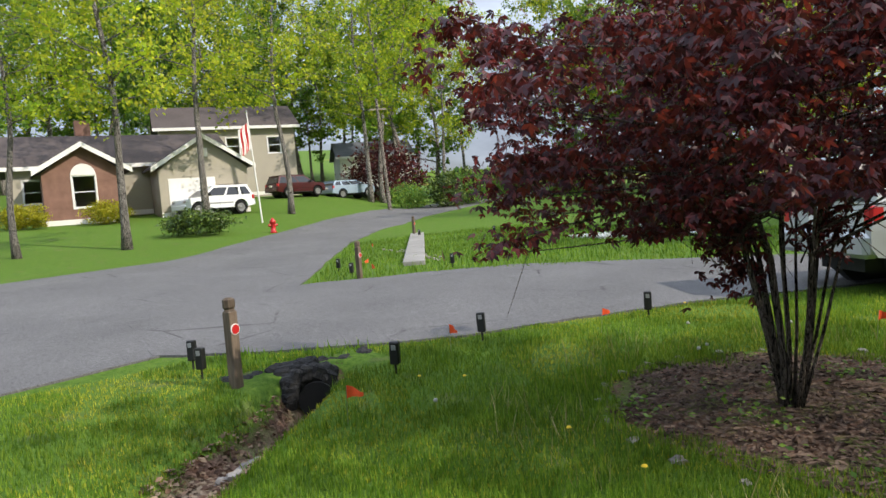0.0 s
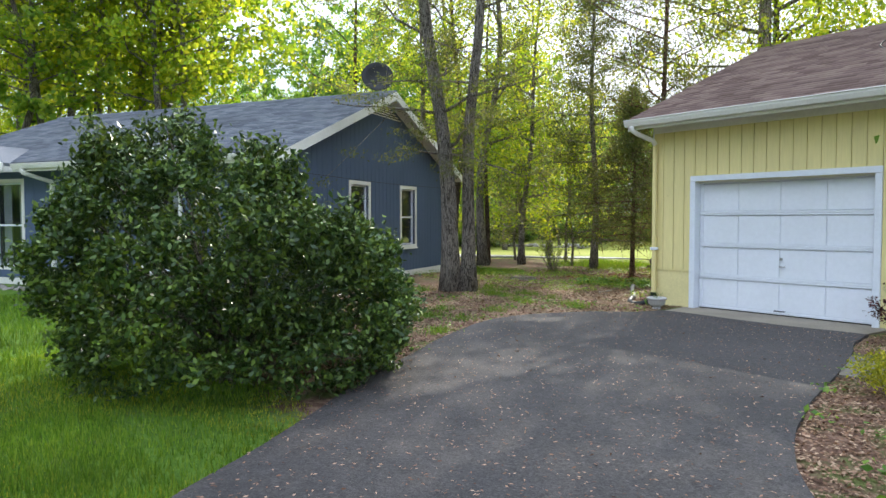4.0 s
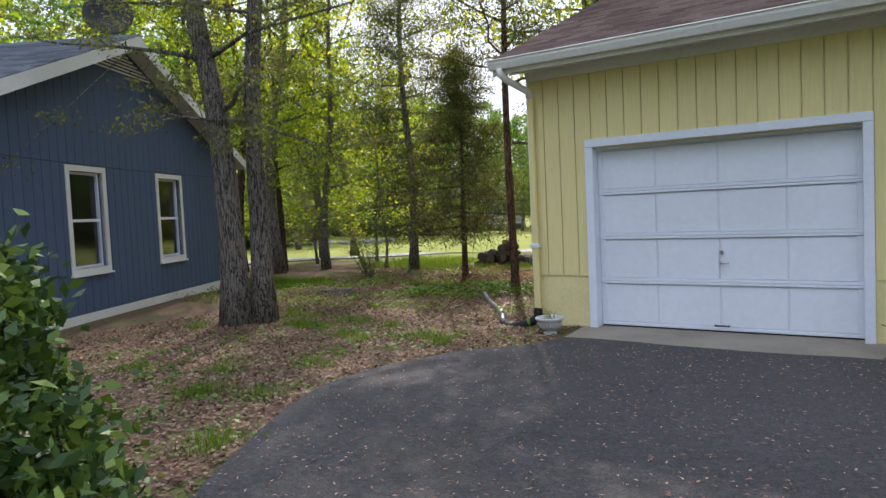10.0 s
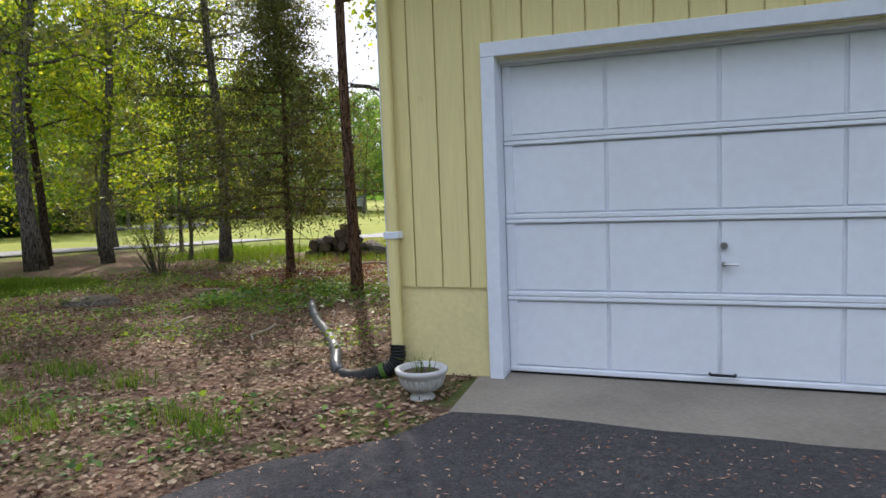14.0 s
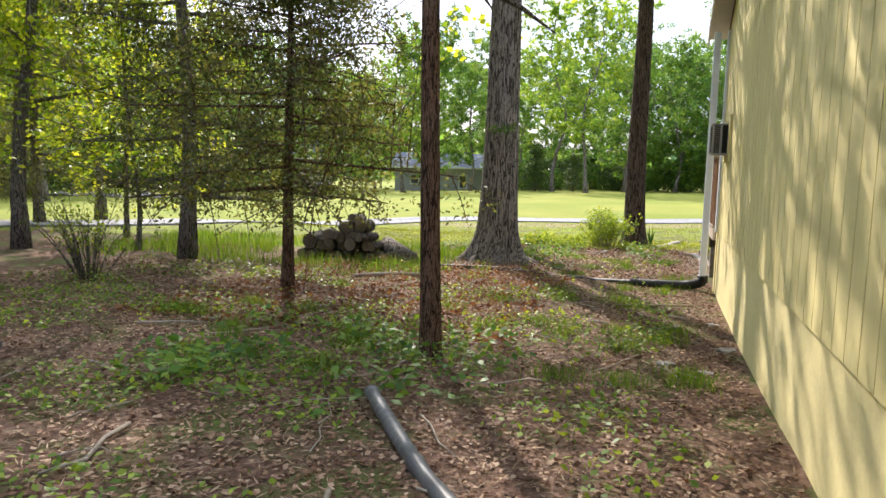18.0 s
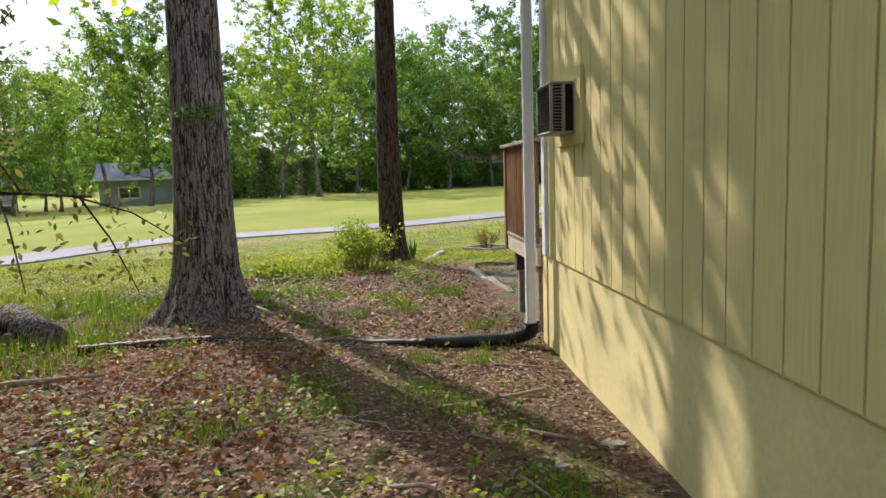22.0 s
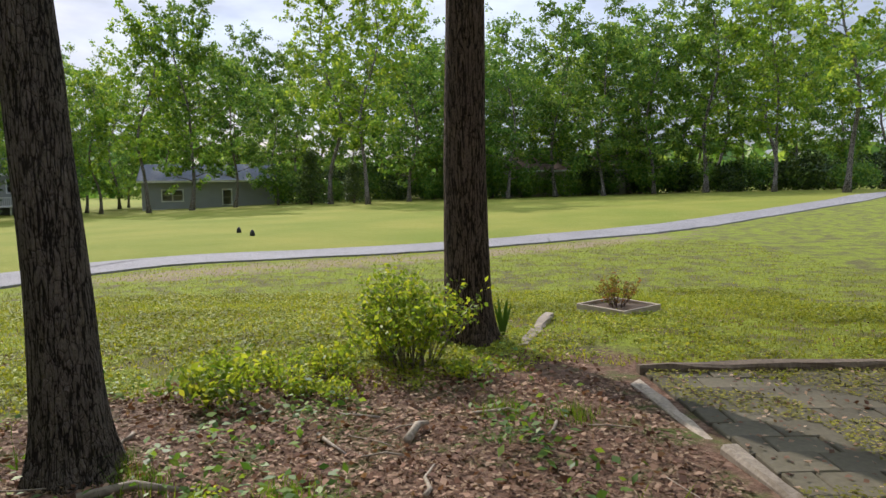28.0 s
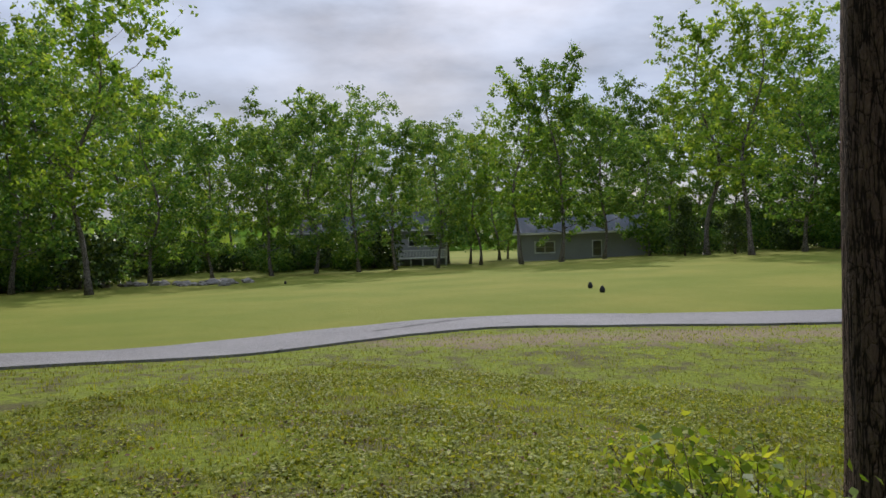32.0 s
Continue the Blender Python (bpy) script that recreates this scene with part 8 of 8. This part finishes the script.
# ---- cars ----
def car(name, label, m, paint, trim, low=0.0):
    """A tall estate car, its nose along +x: body with open wheel arches, cabin with set-in panes, wheels."""
    ob = thing(name, label, "car", m)
    half, tr, wx = 0.93, 0.385, (-1.37, 1.37)
    arch = lambda c: [(c + 0.47 * math.cos(a), max(0.42, 0.40 + 0.47 * math.sin(a))) for a in [math.pi * i / 12 for i in range(13)]]
    prof = [(-2.28, 0.48), (-2.36, 0.60), (-2.36, 0.80), (-2.30, 1.00), (-2.24, 1.14), (1.10, 1.12), (1.30, 1.10), (1.90, 1.06), (2.04, 0.97), (2.10, 0.80), (2.12, 0.60), (2.06, 0.42)]
    prof = prof + arch(wx[1]) + arch(wx[0])
    n = len(prof)
    bm = bmesh.new()
    rings = []
    for y, k, up in ((-half + 0.05, 0.985, -0.04), (-half, 1.0, -0.012), (-half + 0.10, 1.0, 0.0), (half - 0.10, 1.0, 0.0), (half, 1.0, -0.012), (half - 0.05, 0.985, -0.04)):
        rings.append([bm.verts.new((x * k, y if 0 < abs(y) and z < 0.95 else y * 0.97, z + (up if z > 0.9 else 0))) for x, z in prof])
    rings = rings[1:-1]
    for a, b in zip(rings, rings[1:]):
        for i in range(n):
            bm.faces.new((a[i], a[(i + 1) % n], b[(i + 1) % n], b[i]))
    bm.faces.new(rings[0][::-1])
    bm.faces.new(rings[-1])
    bmesh.ops.delete(bm, geom=[v for v in bm.verts if not v.link_faces], context="VERTS")
    bmesh.ops.recalc_face_normals(bm, faces=bm.faces[:])
    me = bpy.data.meshes.new("body")
    bm.to_mesh(me)
    bm.free()
    me.materials.append(paint)
    part("body", me, None, ob)
    belt, top = 1.10, 1.68 - low
    lo, hi = (-2.26, 1.12), (-2.02, 0.30)
    yb, yt = half - 0.035, half - 0.20

    def side(s, u, v, out=0.0):
        """A point of the cabin's side: u from rear to front, v from belt to roof."""
        a, b = lo[0] + (lo[1] - lo[0]) * u, hi[0] + (hi[1] - hi[0]) * u
        return (a + (b - a) * v, s * (yb + (yt - yb) * v + out), belt + (top - belt) * v)

    cab = Mesh()
    c = [side(s, u, v) for s in (-1, 1) for u, v in ((0, 0), (1, 0), (1, 1), (0, 1))]
    cab.add(c, [(0, 1, 2, 3), (7, 6, 5, 4), (3, 2, 6, 7), (0, 3, 7, 4), (1, 5, 6, 2)])
    part("cabin", cab, paint, ob)
    part("roof", Mesh().box((hi[0] - 0.05, -yt - 0.01, top - 0.01), (hi[1] + 0.03, yt + 0.01, top + 0.055), None, 0.03), paint, ob)
    wind = [(lo[1] - 0.03 + 0.006, -yb + 0.10, belt + 0.03), (lo[1] - 0.03 + 0.006, yb - 0.10, belt + 0.03), (hi[1] + 0.05, yt - 0.07, top - 0.04), (hi[1] + 0.05, -yt + 0.07, top - 0.04)]
    part("windscreen", Mesh().add(wind, [(0, 1, 2, 3)]), M["carglass"], ob)
    rear = [(lo[0] - 0.004, -yb + 0.14, belt + 0.06), (lo[0] - 0.004, yb - 0.14, belt + 0.06), (hi[0] - 0.02, yt - 0.08, top - 0.06), (hi[0] - 0.02, -yt + 0.08, top - 0.06)]
    part("rear_window", Mesh().add(rear, [(3, 2, 1, 0)]), M["carglass"], ob)
    for s in (-1, 1):
        for u0, u1, u2, u3 in ((0.04, 0.235, 0.235, 0.07), (0.285, 0.545, 0.545, 0.285), (0.58, 0.955, 0.93, 0.58)):
            q = [side(s, u0, 0.06, 0.004), side(s, u1, 0.06, 0.004), side(s, u2, 0.88, 0.004), side(s, u3, 0.88, 0.004)]
            part("side_window", Mesh().add(q, [(0, 1, 2, 3) if s < 0 else (3, 2, 1, 0)]), M["carglass"], ob)
        for x0, x1 in ((-0.86, 0.02), (0.04, 0.86)):
            part("side_moulding", Mesh().box((x0, s * (half + 0.006) - 0.014, 0.66), (x1, s * (half + 0.006) + 0.014, 0.745), None, 0.008), trim, ob)
        part("sill", Mesh().box((-0.86, s * (half - 0.03) - 0.03, 0.36), (0.86, s * (half - 0.03) + 0.03, 0.425), None, 0.01), M["black"], ob)
        for dx, za in ((-0.92, 0.80), (0.03, 0.45), (0.95, 0.80)):
            part("door_gap", Mesh().box((dx - 0.005, s * half - 0.003, za), (dx + 0.005, s * half + 0.0025, 1.09)), M["void"], ob)
        for dx in (-0.80, 0.10):
            part("door_handle", Mesh().box((dx, s * half - 0.005, 0.98), (dx + 0.17, s * half + 0.032, 1.015), None, 0.012), paint, ob)
        part("mirror", Mesh().box((0.62, s * (half + 0.10) - 0.10, 1.13), (0.76, s * (half + 0.10) + 0.10, 1.30), None, 0.035), M["black"], ob)
        part("roof_rail", Mesh().tube([(-1.8, s * (yt - 0.06), top + 0.05), (-1.7, s * (yt - 0.06), top + 0.10), (-0.1, s * (yt - 0.06), top + 0.10), (0.05, s * (yt - 0.06), top + 0.05)], 0.016, 6), M["black"], ob)
        part("tail_lamp", Mesh().box((-2.345, s * (half - 0.08) - 0.07, 0.84), (-2.16, s * (half - 0.08) + 0.086, 1.10), None, 0.03), M["red"], ob)
        part("headlight", Mesh().box((1.90, s * (half - 0.24) - 0.14, 0.78), (2.115, s * (half - 0.24) + 0.17, 0.94), None, 0.03), M["metal"], ob)
        for w in wx:
            part("wheel_arch", Mesh().tube([(w + math.cos(a) * 0.49, s * (half - 0.005), 0.40 + math.sin(a) * 0.49) for a in [math.pi * i / 14 for i in range(15)]], 0.032, 6), paint, ob)
            part("arch_liner", Mesh().tube([(w, s * 0.45, 0.42), (w, s * 0.60, 0.42)], 0.50, 24), M["void"], ob)
            wheel = part("wheel", Mesh().lathe([(tr * 0.60, -0.10), (tr * 0.90, -0.125), (tr * 0.98, -0.10), (tr, -0.05), (tr, 0.05), (tr * 0.98, 0.10), (tr * 0.90, 0.125), (tr * 0.64, 0.115), (tr * 0.60, 0.03)], 32), M["rubber"], ob, m=pose(w, s * (half - 0.12), tr, 90 * (-s), 0, 0))
            part("rim", Mesh().lathe([(tr * 0.02, 0.02), (tr * 0.60, 0.02), (tr * 0.61, 0.10), (tr * 0.66, 0.117), (tr * 0.67, 0.105)], 28), M["greymetal"], wheel)
            for k in range(5):
                part("spoke", Mesh().prism([(0.03, -0.05), (tr * 0.62, -0.075), (tr * 0.62, 0.075), (0.03, 0.05)], 0.07, 0.105, pose(0, 0, 0, 0, 0, 72 * k + 18)), M["metal"], wheel)
            part("hub", Mesh().lathe([(0.07, 0.06), (0.07, 0.108), (0.035, 0.116), (0.03, 0.118)], 16), M["metal"], wheel)
    part("bumper", Mesh().box((-2.43, -half + 0.02, 0.46), (-2.20, half - 0.02, 0.78), None, 0.06), paint, ob)
    part("bumper", Mesh().box((1.94, -half + 0.05, 0.38), (2.17, half - 0.05, 0.70), None, 0.06), paint, ob)
    part("licence_plate", Mesh().box((-2.445, -0.16, 0.86), (-2.36, 0.16, 1.0), None, 0.004), M["offwhite"], ob)
    part("underbody", Mesh().box((-2.1, -0.44, 0.24), (2.1, 0.44, 0.46)), M["void"], ob)
    return ob


jd = Vector((-2.385, 1.43, 0)).normalized()
jc = Vector((-1.775, -14.60, 0)) + jd * 1.39 + Vector((-jd.y, jd.x, 0)) * 0.80
yaw = math.degrees(math.atan2(jd.y, jd.x))
car("silver_suv", "silver-green SUV parked on the neighbour's driveway", pose(jc.x, jc.y, 0.03, 0, 0, yaw), M["carsilver"], M["metal"])
car("white_suv", "white SUV parked before the beige garage", pose(-4.6, -53.0, ground_z(-4.6, -53.0), 0, 0, 12), M["carwhite"], M["greymetal"])
car("red_suv", "dark red SUV parked up the street", pose(-14.6, -63.5, ground_z(-14.6, -63.5), 0, 0, 190), M["carred"], M["carred"])
car("blue_car", "pale blue car parked up the street", pose(-19.8, -64.5, ground_z(-19.8, -64.5), 0, 0, 190), M["carblue"], M["carblue"], 0.2)

# ---- houses across the street ----
def facing(x, y, turn):
    return pose(x, y, ground_z(x, y) + 0.1, 0, 0, turn)


far1 = block("beige_house", "beige sided house with dark roof across the street", facing(5.5, -57.5, 176), 12.5, 8.0, 2.9, 2.2, (M["beige"], M["shingle_dark"]), wins=[(0.8, 0.9, 1.9, 2.2)], board=0)
bay = block("brick_bay", "red brick gabled bay with an arched white window", facing(4.1, -53.6, 176), 4.0, 4.2, 2.7, 1.5, (M["brick"], M["shingle_dark"]), wins=[(1.45, 0.8, 2.55, 2.5)], ridge_along=False, board=0)
part("arch_head", Mesh().prism([(2.0 + 0.62 * math.cos(math.pi * i / 14), 2.55 + 0.62 * math.sin(math.pi * i / 14)) for i in range(15)], 0.0, 0.06, Matrix(((1, 0, 0, 0), (0, 0, -1, 0), (0, 1, 0, 0), (0, 0, 0, 1)))), M["offwhite"], bay, "white arched window head")
gar = block("beige_garage", "beige gabled garage beside the brick bay", facing(-1.9, -53.9, 176), 5.2, 6.5, 2.7, 1.9, (M["beige"], M["shingle_dark"]), ridge_along=False, board=0)
for k in range(15):
    part("lap_board", Mesh().box((0.0, -0.025, 0.2 + k * 0.17), (5.2, -0.004, 0.36 + k * 0.17)), M["beige"], gar)
part("garage_door", Mesh().box((0.5, -0.05, 0.0), (3.2, -0.03, 2.15)), M["offwhite"], gar, "white garage door")
part("gable_vent", Mesh().box((2.3, -0.03, 3.4), (2.9, -0.01, 3.9), None, 0.01), M["offwhite"], gar)
part("chimney", Mesh().box((4.0, 4.0, 3.5), (4.9, 4.9, 6.2)), M["brick"], far1)
two = block("pale_house", "two-storey pale house among trees up the street", facing(-5.5, -68.0, 168), 10.5, 8.0, 5.4, 2.2, (M["beige"], M["shingle_dark"]), wins=[(1.2, 3.3, 2.2, 4.6), (5.0, 3.3, 6.0, 4.6), (5.0, 0.9, 6.0, 2.2), (8.3, 3.3, 9.3, 4.6)], board=0)
block("white_house", "small white house farther up the street", facing(-27.0, -80.0, 160), 8.0, 6.0, 3.0, 1.8, (M["offwhite"], M["shingle_grey"]), wins=[(2, 1, 3, 2.2)], board=0)
pole = thing("flag_pole", "white flagpole with a hanging striped flag", "flagpole", pose(-5.2, -46.6, ground_z(-5.2, -46.6), 2, 2, 20))
part("mast", Mesh().tube([(0, 0, 0), (0, 0, 5.8)], [0.045, 0.03], 10), M["offwhite"], pole)
part("finial", Mesh().lathe([(0.01, 5.8), (0.06, 5.84), (0.06, 5.9), (0.01, 5.94)], 12), M["metal"], pole)
for k in range(7):
    vs = [(0.04 + 0.09 * k + 0.03 * math.sin(i), 0.06 * math.sin(k * 1.5 + i * 0.4), 5.3 - i * 0.2 - 0.06 * k) for i in range(8)] + [(0.13 + 0.09 * k + 0.03 * math.sin(i), 0.06 * math.sin(k * 1.5 + 1.5 + i * 0.4), 5.3 - i * 0.2 - 0.06 * (k + 1)) for i in range(8)]
    part("stripe", Mesh().add(vs, [(i, i + 1, 9 + i, 8 + i) for i in range(7)]), M["red"] if k % 2 else M["offwhite"], pole)
hyd = thing("fire_hydrant", "red fire hydrant on the far verge", "hydrant", pose(-3.9, -41.8, ground_z(-3.9, -41.8)))
part("barrel", Mesh().lathe([(0.16, 0.0), (0.16, 0.05), (0.12, 0.06), (0.12, 0.45), (0.15, 0.47), (0.14, 0.55), (0.07, 0.64), (0.03, 0.70)], 18), M["red"], hyd, smooth=True)
part("nozzle", Mesh().tube([(-0.22, 0, 0.36), (0.22, 0, 0.36)], 0.06, 12), M["red"], hyd)
for x, y, h, t in ((-17.6, -54.2, 8.0, 3), (-30.0, -53.0, 9.5, 0)):
    up_ = thing("utility_pole", "grey wooden utility pole beside the street", "pole", pose(x, y, ground_z(x, y), 0, t, 0))
    part("mast", Mesh().tube([(0, 0, -0.3), (0, 0, h)], [0.15, 0.10], 10), M["greybark"], up_)
    part("cross_arm", Mesh().box((-0.7, -0.05, h - 0.8), (0.7, 0.05, h - 0.7)), M["timber"], up_)
for z0, z1 in ((7.4, 9.6), (8.0, 11.2)):
    thing("overhead_wire", "thin black overhead wire across the street", "wire", mesh=Mesh().tube([(-17.6 + 33 * u, -54.2 + 8 * u, ground_z(-17.6, -54.2) + z0 + (z1 - z0) * u - 2.2 * u * (1 - u)) for u in [i / 12 for i in range(13)]], 0.014, 5), mat=M["black"])

# ---- things past the cart path ----
for x, y in ((-9.4, 37.1), (-10.6, 39.3), (-38.0, 50.7)):
    tm = thing("tee_marker", "small black marker standing on the fairway", "marker", pose(x, y, ground_z(x, y)))
    part("body", Mesh().lathe([(0.09, 0.0), (0.11, 0.08), (0.08, 0.18), (0.04, 0.24), (0.01, 0.26)], 10), M["black"], tm)
hl = block("grey_house", "grey house with a white deck behind the fairway", pose(-62.0, 77.7, ground_z(-55, 80) - 0.2, 0, 0, 28), 19.0, 9.0, 4.6, 2.4, (M["greyhouse"], M["shingle_grey"]), wins=[(7.5, 0.8, 9.5, 2.6), (14.5, 2.6, 16.0, 4.0), (16.5, 2.6, 18.0, 4.0), (3.0, 2.6, 4.4, 4.0)], board=0)
for s0, n in ((6.5, 14), (13.5, 16)):
    part("deck_floor", Mesh().box((s0, -2.6, 1.05), (s0 + n * 0.36, -0.05, 1.2)), M["offwhite"], hl)
    part("deck_rail", Mesh().box((s0, -2.62, 2.05), (s0 + n * 0.36, -2.54, 2.15)), M["offwhite"], hl)
    for k in range(n * 2 + 1):
        part("baluster", Mesh().box((s0 + k * 0.18 - 0.03, -2.6, 1.2), (s0 + k * 0.18 + 0.03, -2.55, 2.05)), M["offwhite"], hl)
    for k in range(0, n + 1, 4):
        part("deck_post", Mesh().box((s0 + k * 0.36 - 0.08, -2.55, -0.5), (s0 + k * 0.36 + 0.08, -2.4, 1.05)), M["offwhite"], hl)
block("grey_house", "grey two-window house among the trees past the fairway", pose(-36.5, 89.2, ground_z(-32, 91) - 0.2, 0, 0, 16), 15.0, 8.0, 3.4, 2.0, (M["greyhouse"], M["shingle_grey"]), wins=[(2.2, 1.1, 3.3, 2.4), (3.4, 1.1, 4.5, 2.4), (9.0, 0.6, 10.0, 2.4)], board=0)
block("beige_house", "beige house glimpsed through the trunks past the fairway", pose(6.0, 96.7, ground_z(12, 98) - 0.2, 0, 0, -8), 16.0, 8.0, 3.4, 2.0, (M["beige"], M["shingle_brown"]), wins=[(2.2, 1.1, 3.3, 2.4), (9.0, 0.6, 10.0, 2.4)], board=0)
# ---- tubs by the blue house ----
for x, y, s in ((-14.9, -13.9, 1.0), (-15.0, -11.3, 1.0), (-9.1, -9.75, 0.95), (-6.6, -8.3, 1.0)):
    tub = thing("barrel_planter", "half-barrel wooden planter with flowers by the blue wall", "planter", pose(x, y, ground_z(x, y) + 0.02), "barrel planters")
    tub.scale = (s, s, s)
    for k in range(16):
        a = 2 * math.pi * k / 16
        part("stave", Mesh().add([(0.24 * math.cos(a + d), 0.24 * math.sin(a + d), 0.0) for d in (-0.18, 0.18)] + [(0.33 * math.cos(a + d), 0.33 * math.sin(a + d), 0.34) for d in (-0.18, 0.18)] + [(0.21 * math.cos(a + d), 0.21 * math.sin(a + d), 0.0) for d in (-0.18, 0.18)] + [(0.30 * math.cos(a + d), 0.30 * math.sin(a + d), 0.34) for d in (-0.18, 0.18)], [(0, 1, 3, 2), (5, 4, 6, 7), (2, 3, 7, 6), (0, 2, 6, 4), (1, 5, 7, 3)]), M["postwood"], tub)
    for z, r in ((0.06, 0.262), (0.26, 0.315)):
        part("hoop", Mesh().lathe([(r, z), (r + 0.006, z + 0.002), (r + 0.014, z + 0.035), (r + 0.008, z + 0.037)], 24), M["greymetal"], tub)
    part("soil", Mesh().lathe([(0.0, 0.30), (0.29, 0.30)], 16), M["mulch"], tub)
    q = krng.normal(size=(160, 3)) * np.array([0.13, 0.13, 0.05]) + np.array([0, 0, 0.37])
    v, f = leaves(q, 0.04, krng, 1.4)
    part("flowers", soup("flowers", v, f, M["leaf_green"]), None, tub)
    q = krng.normal(size=(26, 3)) * np.array([0.13, 0.13, 0.03]) + np.array([0, 0, 0.42])
    v, f = leaves(q, 0.04, krng, 1.0)
    part("blossom", soup("blossom", v, f, M["offwhite"]), None, tub)
